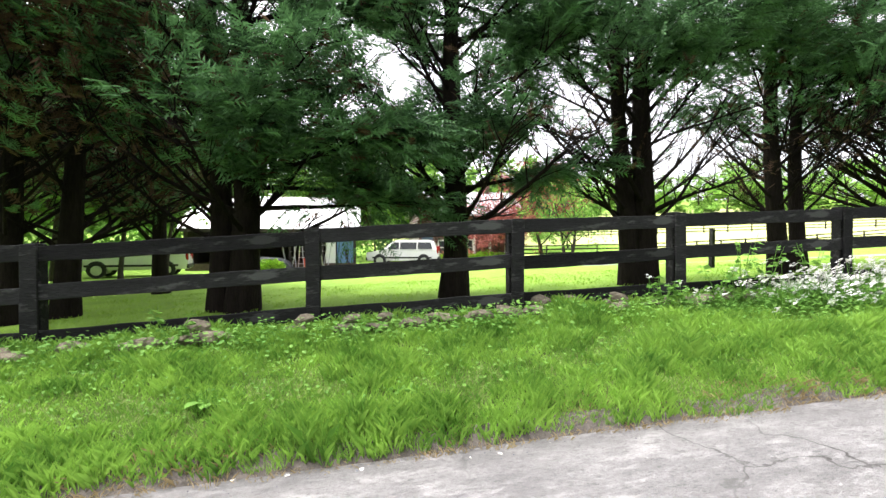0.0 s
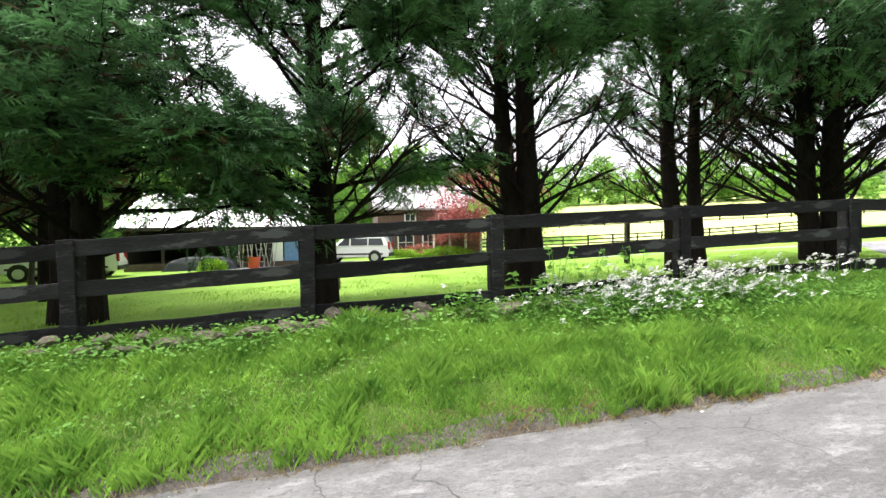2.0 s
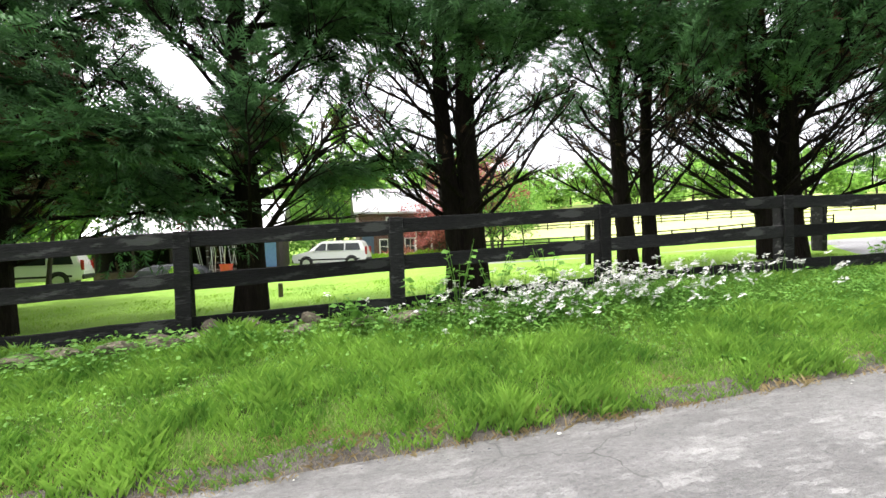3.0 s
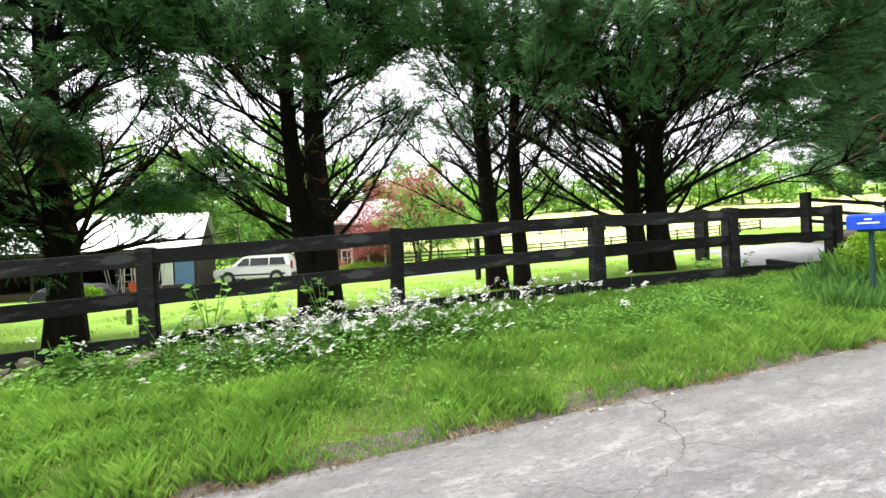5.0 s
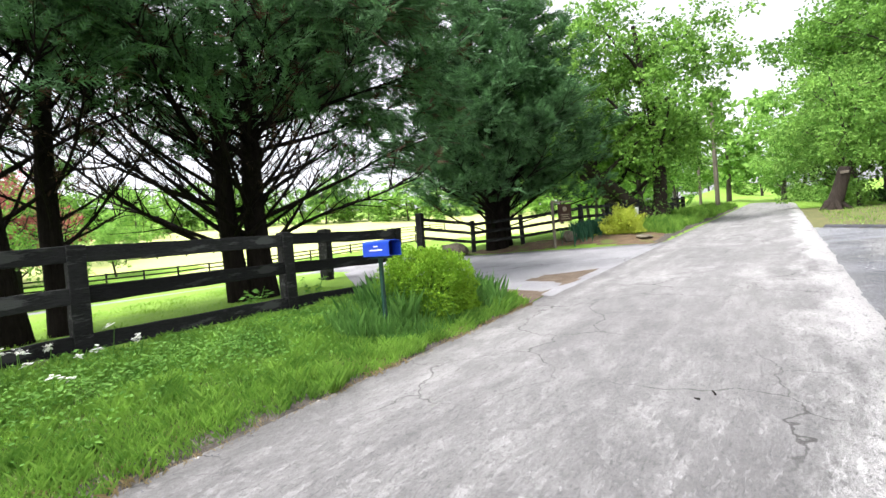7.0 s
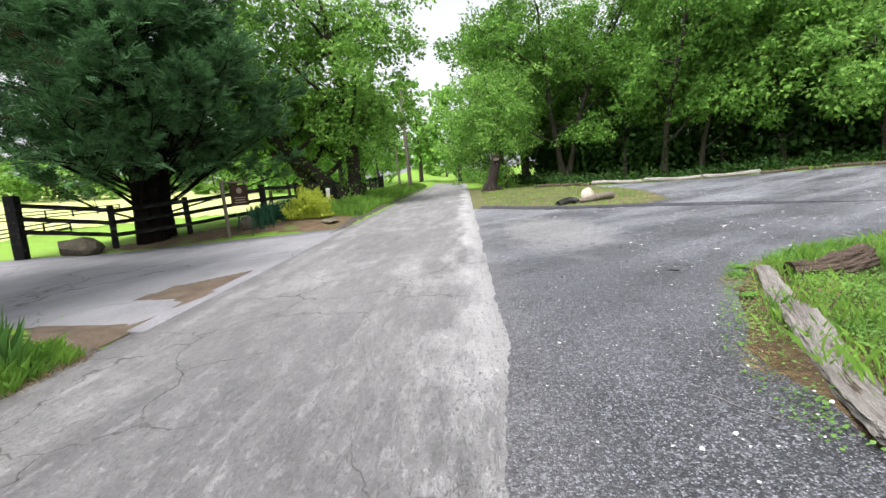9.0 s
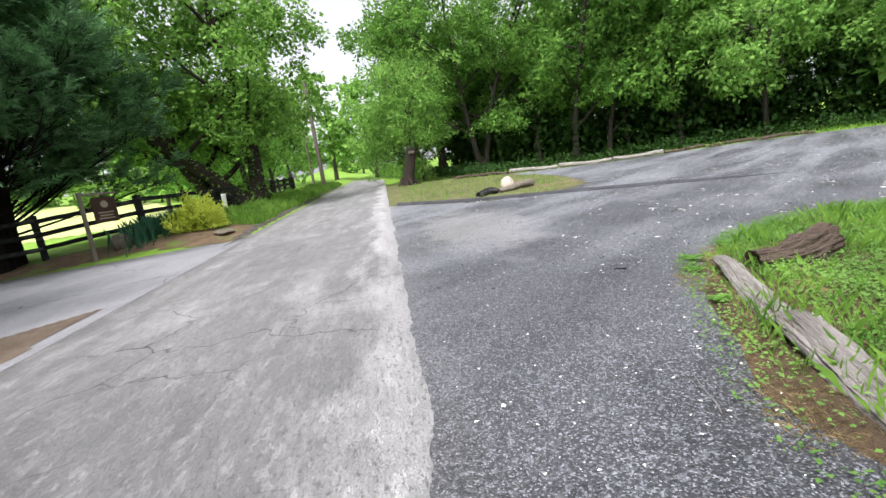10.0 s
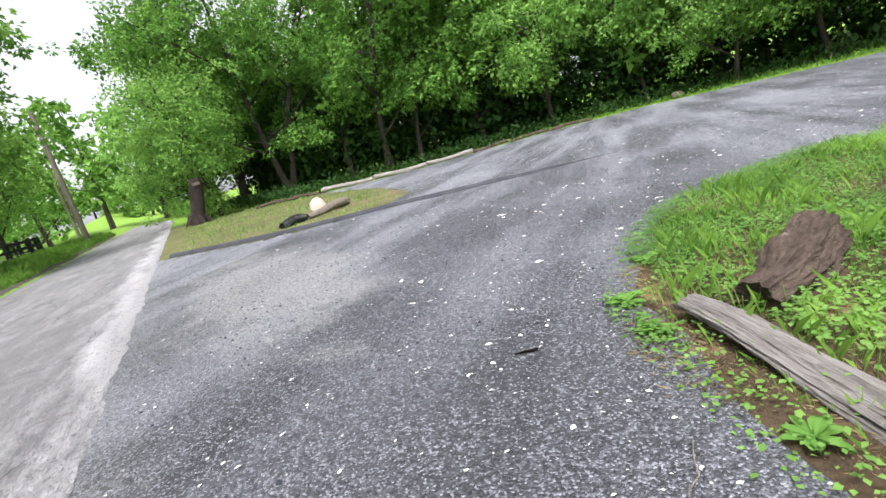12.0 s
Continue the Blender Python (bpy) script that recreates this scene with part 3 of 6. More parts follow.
patch_sheet("pasture", PASTURE_LAND, 1.0, lambda x, y: land(x, y) + 0.06, M_HAY, "pale mown hay pasture rising behind the fences", "pasture")
BED = [(25.4, 3.45), (28.6, 3.45), (29.2, 5.0), (28.6, 7.0), (27.0, 9.4), (25.6, 12.2), (24.4, 12.0), (25.2, 9.0), (26.2, 6.6)]
patch_sheet("mulch_bed", BED, 0.2, lambda x, y: land(x, y) + 0.02, M_LITTER, "brown mulch and litter beside the driveway", "ground")
WOOD_EDGE = [(28.1, -0.5), (25.8, -3.8), (25.2, -5.5), (27.4, -8.0), (33, -9.1), (39.8, -8.5), (46, -4.6), (46, -0.5)]
patch_sheet("thin_turf", WOOD_EDGE, 0.15, lambda x, y: land(x, y) + 0.044, M_THIN, "thin dull turf between lot and wood", "ground")
tagged(patch_sheet("dirt_patch", DIRT, 0.1, lambda x, y: land(x, y) + 0.02, M_SOIL, "brown dirt patch at the mouth of the driveway", "ground"), kind="structure")


# ---- trees ----
def unit(v):
    return v / (np.linalg.norm(v) + 1e-9)


def frond():
    """Corners and triangles of one flat feathery spray, one long along x."""
    v, f = [], []
    steps = 4
    for k in range(steps):
        s = 0.08 + 0.84 * k / steps
        for side in (-1, 1):
            reach = 0.36 * (1 - 0.55 * s)
            drop = -0.22 * s * s
            n = len(v)
            v += [(s - 0.07, 0, drop + 0.02), (s + 0.1, side * 0.03, drop + 0.02), (s + 0.24, side * reach, drop - 0.08)]
            f.append((n, n + 1, n + 2))
    n = len(v)
    v += [(0.0, -0.03, 0), (0.0, 0.03, 0), (1.15, 0, -0.24)]
    f.append((n, n + 1, n + 2))
    return np.array(v), np.array(f)


FROND_V, FROND_F = frond()


def scatter(shape_v, shape_f, places, axes, scales):
    """Copies of one small shape: places (n,3), axes (n,3,3) with columns x y z, scales (n,)."""
    v = np.einsum("nij,kj->nki", axes, shape_v) * scales[:, None, None] + places[:, None]
    f = shape_f[None] + (np.arange(len(places)) * len(shape_v))[:, None, None]
    return v.reshape(-1, 3), f.reshape(-1, shape_f.shape[1])


def axes_from(ahead, up_noise, r):
    """Frames whose x goes ahead and whose z is near up."""
    x = ahead / (np.linalg.norm(ahead, axis=1, keepdims=True) + 1e-9)
    up = np.tile([0.0, 0.0, 1.0], (len(x), 1)) + up_noise * r.normal(size=(len(x), 3))
    y = np.cross(up, x)
    y /= np.linalg.norm(y, axis=1, keepdims=True) + 1e-9
    z = np.cross(x, y)
    return np.stack([x, y, z], -1)


def bezier(p, d, length, lift, wander, r, n=7):
    """A branch line that starts along d and bends up by lift."""
    pts = [np.array(p, float)]
    d = unit(np.array(d, float))
    for _ in range(n - 1):
        d = unit(d + np.array([0, 0, lift / n]) + wander * r.normal(size=3) / n)
        pts.append(pts[-1] + d * length / (n - 1))
    return np.array(pts)


def conifer(seed, height=12.0, spread_r=3.6, bare=3.4, stems=((0, 0, 0),), limbs=64, low=1.1, density=1.0, trunk_r=0.26, brown=0.0, clumps=(), plume=1.0, full=0.62):
    """An old cedar: dark stem(s), bare rising lower limbs, feathery sprays above. Returns wood, sprays."""
    r = np.random.default_rng(seed)
    wood = Tubes()
    spray_p, spray_d, spray_s, spray_b = [], [], [], []
    for si, (sx, sy, tilt) in enumerate(stems):
        h = height * (1 - 0.1 * si)
        zs = np.linspace(-0.2, h, 12)
        axis = np.stack([sx + tilt * zs * 0.12 + 0.06 * np.sin(zs * 0.9 + seed), sy + 0.05 * np.cos(zs * 0.8 + seed + si), zs], -1)
        tr = trunk_r * (0.85 if si else 1)
        rad = tr * (1 - 0.93 * np.clip(zs, 0, h) / h) ** 1.15 + 0.012
        rad[0], rad[1] = tr * 1.35, rad[1] * 1.0
        wood.add(axis, rad, 10)
        count = int(limbs / (len(stems) ** 0.6))
        for k in range(count):
            q = (k + r.random()) / count
            z = low + (h - low - 0.3) * q ** 1.25
            az = k * 2.39996 + r.normal() * 0.35 + si
            base = np.array([np.interp(z, zs, axis[:, 0]), np.interp(z, zs, axis[:, 1]), z])
            L = spread_r * (1 - 0.78 * q) * r.uniform(0.7, 1.12) + 0.4
            up = r.uniform(0.25, 1.0) if q < 0.4 else r.uniform(0.05, 0.5)
            d = (math.cos(az), math.sin(az), up)
            pts = bezier(base, d, L, r.uniform(-0.1, 0.75) if q < 0.5 else -0.25, 0.5, r, 8)
            R = tr * 0.26 * (1 - 0.6 * q) * r.uniform(0.6, 1.1)
            wood.add(pts, np.linspace(R, 0.008, len(pts)), 5)
            subs = 15 if q < 0.4 else 9 if q < 0.7 else 5
            for j in range(subs):
                s = r.uniform(0.22, 0.97)
                at = s * (len(pts) - 1)
                i0 = min(int(at), len(pts) - 2)
                p0 = pts[i0] + (pts[i0 + 1] - pts[i0]) * (at - i0)
                along = unit(pts[i0 + 1] - pts[i0])
                side = unit(np.cross(along, (0, 0, 1)))
                d2 = along * r.uniform(0.4, 1.0) + side * r.choice((-1, 1)) * r.uniform(0.4, 1.0) + np.array([0, 0, r.uniform(-0.05, 0.5)])
                L2 = L * r.uniform(0.22, 0.42) * (1.15 - 0.5 * s)
                p2 = bezier(p0, d2, L2, 0.25, 0.7, r, 5)
                wood.add(p2, np.linspace(max(R * 0.33, 0.008), 0.004, 5), 3)
                for m in range(1):
                    c = p2[r.integers(1, 4)]
                    d3 = unit(p2[-1] - p2[0]) + 0.8 * r.normal(size=3)
                    wood.add(bezier(c, d3, L2 * 0.5, 0.2, 0.6, r, 3), (0.006, 0.005, 0.003), 3)
                zt = p2[-1][2]
                chance = np.clip((zt - bare + 0.9) / 1.6, 0.0, 1) if zt < bare + 0.7 else 1.0
                if zt < bare + 0.5 and r.random() < 0.3:
                    m = 5
                    spray_p.append(p2[0] + (p2[-1] - p2[0]) * r.uniform(0.3, 1.05, (m, 1)) + r.normal(size=(m, 3)) * 0.05)
                    spray_d.append(unit(p2[-1] - p2[0]) + 0.6 * r.normal(size=(m, 3)))
                    spray_s.append(r.uniform(0.1, 0.2, m))
                    spray_b.append(np.ones(m, bool))
                elif r.random() < chance * full:
                    m = int(r.integers(9, 15) * density)
                    u = r.uniform(0.5, 1.06, m)
                    pp = p2[0] + (p2[-1] - p2[0]) * u[:, None] + r.normal(size=(m, 3)) * (0.1, 0.1, 0.06)
                    spray_p.append(pp)
                    spray_d.append(unit(p2[-1] - p2[0]) + 0.5 * r.normal(size=(m, 3)) * (1, 1, 0.5))
                    spray_s.append(r.uniform(0.15, 0.32, m))
                    spray_b.append(np.zeros(m, bool))
            if pts[-1][2] > bare:
                m = int(9 * density)
                u = r.uniform(0.7, 1.02, m)
                i = np.clip((u * (len(pts) - 1)).astype(int), 0, len(pts) - 2)
                spray_p.append(pts[i] + (pts[i + 1] - pts[i]) * r.random((m, 1)) + r.normal(size=(m, 3)) * 0.1)
                spray_d.append(pts[i + 1] - pts[i] + 0.25 * r.normal(size=(m, 3)))
                spray_s.append(r.uniform(0.16, 0.34, m))
                spray_b.append(np.zeros(m, bool))
    for (az, z, L, rise) in clumps:
        base = np.array([0, 0, z])
        pts = bezier(base, (math.cos(az), math.sin(az), rise), L, 0.1, 0.35, r, 8)
        wood.add(pts, np.linspace(trunk_r * 0.22, 0.01, 8), 5)
        for j in range(26):
            s = r.uniform(0.35, 1)
            at = s * 7
            i0 = min(int(at), 6)
            p0 = pts[i0] + (pts[i0 + 1] - pts[i0]) * (at - i0)
            d2 = unit(pts[-1] - pts[0]) * 0.6 + r.normal(size=3) * (0.8, 0.8, 0.25)
            p2 = bezier(p0, d2, L * 0.28, 0.0, 0.5, r, 4)
            wood.add(p2, np.linspace(0.012, 0.004, 4), 3)
            m = int(24 * density)
            spray_p.append(p2[0] + (p2[-1] - p2[0]) * r.uniform(0.1, 1.1, (m, 1)) + r.normal(size=(m, 3)) * (0.16, 0.16, 0.07))
            spray_d.append(unit(p2[-1] - p2[0]) + 0.5 * r.normal(size=(m, 3)) * (1, 1, 0.4))
            spray_s.append(r.uniform(0.16, 0.34, m))
            spray_b.append(np.zeros(m, bool))
    P, D, S = np.concatenate(spray_p), np.concatenate(spray_d), np.concatenate(spray_s) * plume
    A = axes_from(D, 0.5, r)
    dry = (r.random(len(P)) < brown * (P[:, 2] < bare + 3.5)) | np.concatenate(spray_b)
    return wood, scatter(FROND_V, FROND_F, P[~dry], A[~dry], S[~dry]), scatter(FROND_V, FROND_F, P[dry], A[dry], S[dry]) if dry.any() else None


def plant_conifer(x, y, label, turn=0.0, **how):
    root = thing("cedar_tree", pose(x, y, float(land(x, y)), 0, 0, turn), label, "tree", "cedars behind the fence")
    wood, (v, f), dry = conifer(**how)
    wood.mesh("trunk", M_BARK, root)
    array_mesh("crown", v, f, M_CEDAR, root, "dark green feathery sprays")
    if dry:
        array_mesh("dry_sprays", dry[0], dry[1], M_CEDAR_BROWN, root, "dry brown sprays")
    return root


LEAF_V = np.array([(0, 0, 0), (0.45, -0.3, 0.06), (1, 0, -0.08), (0.45, 0.3, 0.06)])
LEAF_F = np.array([(0, 1, 2), (0, 2, 3)])


def leaf_cloud(centres, radii, per, size, r, flat=0.6):
    """Leaves in clumps round the centres."""
    n = len(centres) * per
    c = np.repeat(centres, per, 0)
    rad = np.repeat(radii, per)[:, None]
    off = r.normal(size=(n, 3))
    off /= np.linalg.norm(off, axis=1, keepdims=True)
    off *= rad * r.random((n, 1)) ** 0.45 * (1, 1, flat)
    d = off + r.normal(size=(n, 3)) * 0.5 * rad
    d[:, 2] -= 0.25 * rad[:, 0]
    return scatter(LEAF_V, LEAF_F, c + off, axes_from(d, 0.6, r), r.uniform(0.6, 1.3, n) * size)


def broadleaf(seed, height=11.0, spread_r=4.0, fork=2.2, stems=((0.0, 0.0, 0.0),), clumps=120, per=70, leaf=0.2, trunk_r=0.22, low=2.5, ivy=0.0, simple=False):
    """A leafy tree: forking stem(s) and a crown of leaf clumps with gaps."""
    r = np.random.default_rng(seed)
    wood = Tubes()
    ends = []
    for sx, sy, tilt in stems:
        az0 = r.uniform(0, 6.28)
        tdir = np.array([tilt, 0.1 * tilt, 1])
        trunk = bezier((sx, sy, -0.2), tdir, height * 0.75, 0.05, 0.5, r, 10)
        rad = trunk_r * np.linspace(1, 0.28, 10)
        rad[0] *= 1.5
        wood.add(trunk[::3] if simple else trunk, rad[::3] if simple else rad, 5 if simple else 9)
        n1 = 9
        for k in range(n1):
            s = np.interp(k / n1, (0, 1), (fork / (height * 0.75), 0.98))
            at = s * 9
            i0 = min(int(at), 8)
            p0 = trunk[i0] + (trunk[i0 + 1] - trunk[i0]) * (at - i0)
            az = az0 + k * 2.4
            L = spread_r * (1 - 0.35 * s) * r.uniform(0.75, 1.15)
            b1 = bezier(p0, (math.cos(az), math.sin(az), r.uniform(0.35, 0.9)), L, 0.2, 0.8, r, 7)
            wood.add(b1[::3] if simple else b1, np.linspace(trunk_r * 0.42 * (1 - 0.4 * s), 0.02, 3 if simple else 7), 3 if simple else 6)
            ends += [b1[-1], b1[-2], b1[4]]
            for j in range(4):
                p1 = b1[r.integers(2, 6)]
                d = unit(b1[-1] - b1[0]) + 0.9 * r.normal(size=3) * (1, 1, 0.6)
                b2 = bezier(p1, d, L * r.uniform(0.35, 0.6), 0.1, 0.9, r, 5)
                if not simple:
                    wood.add(b2, np.linspace(0.03, 0.008, 5), 3)
                ends += [b2[-1], b2[-2]]
        ends.append(trunk[-1])
    ends = np.array(ends)
    ends = ends[ends[:, 2] > low]
    pick = ends[r.integers(0, len(ends), clumps)] + r.normal(size=(clumps, 3)) * (0.7, 0.7, 0.5)
    cloud = leaf_cloud(pick, r.uniform(0.3, 0.85, clumps), per, leaf, r, 0.75)
    if ivy:
        k = int(900 * ivy)
        z = r.random(k) * height * 0.5
        a = r.random(k) * 6.28
        st = np.array(stems)[r.integers(0, len(stems), k)]
        p = np.stack([st[:, 0] + st[:, 2] * z + np.cos(a) * trunk_r * 1.2, st[:, 1] + np.sin(a) * trunk_r * 1.2, z], -1)
        v2, f2 = scatter(LEAF_V, LEAF_F, p, axes_from(np.stack([np.cos(a), np.sin(a), -0.4 + 0 * a], -1), 0.6, r), r.uniform(0.1, 0.22, k))
        cloud = (np.concatenate([cloud[0], v2]), np.concatenate([cloud[1], f2 + len(cloud[0])]))
    return wood, cloud


def plant_broadleaf(x, y, label, mat=None, bark=None, name="broadleaf_tree", group="", turn=0.0, z=None, **how):
    root = thing(name, pose(x, y, float(land(x, y)) if z is None else z, 0, 0, turn), label, "tree", group)
    wood, (v, f) = broadleaf(**how)
    wood.mesh("trunk", bark or M_GREYBARK, root)
    array_mesh("crown", v, f, mat or M_LEAF, root)
    return root


plant_conifer(-5.9, 9.8, "shaded cedar with dense low branches behind the fence", seed=11, plume=1.2, bare=2.0, spread_r=4.2, limbs=70, density=1.2, stems=((0, 0, 0), (0.7, 0.5, 0.3)), brown=0.55,
              clumps=((-0.7, 4.2, 3.6, 0.2), (-0.3, 3.6, 3.8, 0.1), (-1.2, 4.6, 3.4, 0.2), (-1.6, 3.8, 3.0, 0.1)))
# The next two cedars are added to fill and darken the left background.
plant_conifer(-8.9, 13.6, "half-dead cedar with brown inner sprays in the shade", seed=21, plume=1.3, bare=1.7, spread_r=3.6, limbs=60, density=1.0, trunk_r=0.2, brown=0.75)
plant_conifer(-5.2, 14.8, "half-dead cedar with brown inner sprays in the shade", seed=22, plume=1.3, bare=1.9, spread_r=3.4, limbs=60, density=1.0, trunk_r=0.2, brown=0.7)
plant_conifer(-1.8, 9.4, "cedar with bright low sprays reaching over the lawn", seed=12, plume=1.15, bare=3.8, spread_r=3.4, full=0.6, stems=((0, 0, 0), (-0.45, 0.3, -0.25)), trunk_r=0.27, brown=0.07,
              clumps=((-1.35, 2.6, 2.6, 0.2), (-0.75, 2.4, 3.2, 0.15), (-1.0, 3.2, 3.0, 0.2), (-0.5, 2.9, 3.3, 0.05), (0.2, 2.3, 3.0, 0.05), (-0.2, 1.9, 3.4, 0.1), (-1.2, 2.0, 2.4, 0.3), (0.1, 5.4, 3.0, 0.3), (0.0, 4.8, 3.6, 0.35), (0.4, 6.6, 3.4, 0.3)))
plant_conifer(2.2, 9.4, "tall dark cedar with many bare lower limbs", seed=13, plume=1.15, bare=4.0, spread_r=2.9, full=0.5, density=1.25, clumps=((-0.4, 2.2, 2.6, 0.1), (2.8, 2.1, 2.8, 0.1), (-2.2, 2.4, 2.2, 0.15), (-1.3, 2.9, 1.8, 0.2), (3.0, 5.6, 2.4, 0.3), (-0.5, 4.4, 2.6, 0.3), (-0.9, 5.0, 2.4, 0.3), (0.2, 5.2, 2.6, 0.3)))
plant_conifer(6.5, 9.45, "cedar with a thick forked stem and bare limbs", seed=14, full=0.6, plume=1.05, bare=3.9, spread_r=3.1, stems=((0, 0, 0), (-0.3, 0.1, -0.35)), trunk_r=0.27, density=1.1,
              clumps=((-1.8, 4.2, 2.6, 0.3), (-1.1, 4.6, 2.8, 0.3), (-2.5, 5.0, 2.6, 0.2), (-0.4, 4.4, 3.0, 0.2)))
plant_conifer(10.6, 9.7, "twin-stemmed cedar with thin bare limbs", seed=15, full=0.6, plume=1.05, bare=4.0, spread_r=2.9, stems=((-0.32, 0, -0.3), (0.35, 0.1, 0.15)), trunk_r=0.21, brown=0.05, density=1.2,
              clumps=((-1.5, 4.4, 2.6, 0.3), (-0.7, 4.8, 2.6, 0.3), (-2.3, 4.6, 2.4, 0.3)))
plant_conifer(14.4, 9.2, "spreading cedar with long arching bare limbs", seed=16, plume=1.2, bare=3.9, spread_r=4.3, stems=((0, 0, 0), (-0.4, 0.2, -0.45)), trunk_r=0.27, limbs=105, low=0.9, density=1.3, full=0.72, brown=0.08,
              clumps=((-0.35, 1.7, 5.6, 0.38), (-0.1, 3.2, 5.4, 0.35), (-0.6, 3.6, 5.0, 0.4), (0.3, 3.8, 5.2, 0.3), (-0.9, 4.4, 4.4, 0.4), (0.0, 5.6, 5.6, 0.3), (-0.7, 5.4, 5.0, 0.3), (0.2, 7.0, 5.0, 0.2), (-0.2, 4.8, 5.2, 0.35), (0.6, 4.6, 4.6, 0.3), (-1.5, 4.6, 3.4, 0.3), (-0.4, 6.0, 4.6, 0.3)))
plant_conifer(26.6, 10.0, "broad dense cedar with low dark branches beside the driveway", seed=17, bare=1.6, spread_r=5.6, low=0.7, limbs=120, density=1.5, height=15, plume=1.7, full=1.0,
              stems=((0, 0, 0), (0.4, -0.1, 0.5), (-0.35, 0.2, -0.5)), trunk_r=0.26)

# ---- the front fence ----
POSTS = [(-5.9, 5.97, 1.34), (-3.14, 5.92, 1.45), (-0.25, 5.92, 1.64), (2.2, 5.77, 1.764), (4.5, 5.79, 1.875), (7.22, 5.79, 1.994), (10.14, 5.77, 2.089), (12.65, 5.78, 2.141), (15.05, 5.82, 2.145)]


def fence_post(parent, x, y, top, ground_at, wide=0.15, seed=0, turn=0.0, lean=0.0):
    bm = bmesh.new()
    h = top - ground_at + 0.3
    box(bm, (wide, wide, h), (0, 0, h / 2 - 0.3), bevel=0.012, cuts=5, rough=0.012, seed=seed)
    ob = part("post", bm, M_BLACKWOOD, parent)
    ob.matrix_basis = pose(x, y, ground_at, 0, lean, turn)
    return ob


def fence_board(parent, name, a, b, high, thick, seed):
    a, b = Vector(a), Vector(b)
    L = (b - a).length
    bm = bmesh.new()
    box(bm, (L, thick, high), bevel=0.006, cuts=9, rough=0.012, seed=seed)
    ob = part(name, bm, M_BLACKWOOD, parent)
    d = (b - a).normalized()
    ob.matrix_basis = Matrix.Translation((a + b) / 2) @ d.to_track_quat("X", "Z").to_matrix().to_4x4()
    return ob


def fence(name, label, posts, offsets, high=0.17, thick=0.04, wide=0.15, battens=True, seed=0, front=(0, -1)):
    root = thing(name, pose(posts[0][0], posts[0][1], float(land(*posts[0][:2]))), label, "fence")
    r = random.Random(seed)
    inv = root.matrix_basis.inverted()
    made = []
    fx, fy = front
    for k, (x, y, top) in enumerate(posts):
        d = Vector(posts[min(k + 1, len(posts) - 1)][:2]) - Vector(posts[max(k - 1, 0)][:2])
        turn = math.degrees(math.atan2(d.y, d.x))
        gz = float(land(x, y)) - 0.02
        made.append(fence_post(root, x, y, top, gz, wide, seed + k, turn, r.uniform(-1.2, 1.2)))
        if battens:
            bm = bmesh.new()
            h = top - gz - 0.02
            box(bm, (wide * 1.08, 0.028, h), (0, 0, h / 2 + 0.05), bevel=0.006, cuts=4, rough=0.01, seed=seed + k + 50)
            ob = part("face_board", bm, M_BLACKWOOD, root)
            ob.matrix_basis = pose(x + fx * (wide / 2 + thick + 0.018), y + fy * (wide / 2 + thick + 0.018), gz - 0.04, 0, r.uniform(-0.8, 0.8), turn)
            made.append(ob)
    for k in range(len(posts) - 1):
        a, b = posts[k], posts[k + 1]
        for j, off in enumerate(offsets):
            o = wide / 2 + thick / 2
            za, zb = a[2] + off + r.uniform(-0.02, 0.02), b[2] + off + r.uniform(-0.02, 0.02)
            made.append(fence_board(root, "rail", (a[0] + fx * o, a[1] + fy * o, za), (b[0] + fx * o, b[1] + fy * o, zb), high, thick, seed + 7 * k + j))
    for ob in made:
        ob.matrix_basis = inv @ ob.matrix_basis
    return root


fence("fence", "weathered black wooden three-rail fence along the verge", POSTS, (-0.11, -0.54, -1.03), seed=3)

# ---- fences round the driveway and pasture ----
ROADSIDE = [(23.75, 12.25, 3.0), (25.4, 10.7, 2.62), (26.97, 9.14, 2.73), (28.3, 6.95, 2.95), (31.2, 6.7, 3.05), (33.9, 6.6, 3.14), (36.6, 6.6, 3.26), (39.3, 6.6, 3.4), (42, 6.6, 3.5), (44.7, 6.6, 3.62),
            (47.4, 6.7, 3.75), (50.1, 6.8, 3.87), (52.8, 6.9, 4.0), (55.5, 7.2, 4.1), (58.2, 7.6, 4.25), (60.9, 8.2, 4.4), (63.6, 9.0, 4.5), (66.3, 10.2, 4.6), (69, 11.8, 4.7)]
fence("fence", "black wooden rail fence running along the lane beyond the driveway", ROADSIDE, (-0.16, -0.55, -0.95), high=0.13, wide=0.17, battens=False, seed=40, front=(-0.5, -0.8))
PASTURE = [(12 + 2.7 * k, 47 - 0.35 * k, 0) for k in range(18)]
PASTURE = [(x, y, float(land(x, y)) + 1.2) for x, y, _ in PASTURE]
fence("pasture_fence", "distant dark wooden fence crossing the pale pasture", PASTURE, (-0.12, -0.5, -0.88), high=0.12, wide=0.13, battens=False, seed=80)
PASTURE2 = [(30 + 3.0 * k, 62 - 0.9 * k, 0) for k in range(16)]
PASTURE2 = [(x, y, float(land(x, y)) + 1.2) for x, y, _ in PASTURE2]
fence("pasture_fence", "far wooden fence on the rising pasture", PASTURE2, (-0.12, -0.5, -0.88), high=0.12, wide=0.13, battens=False, seed=120)

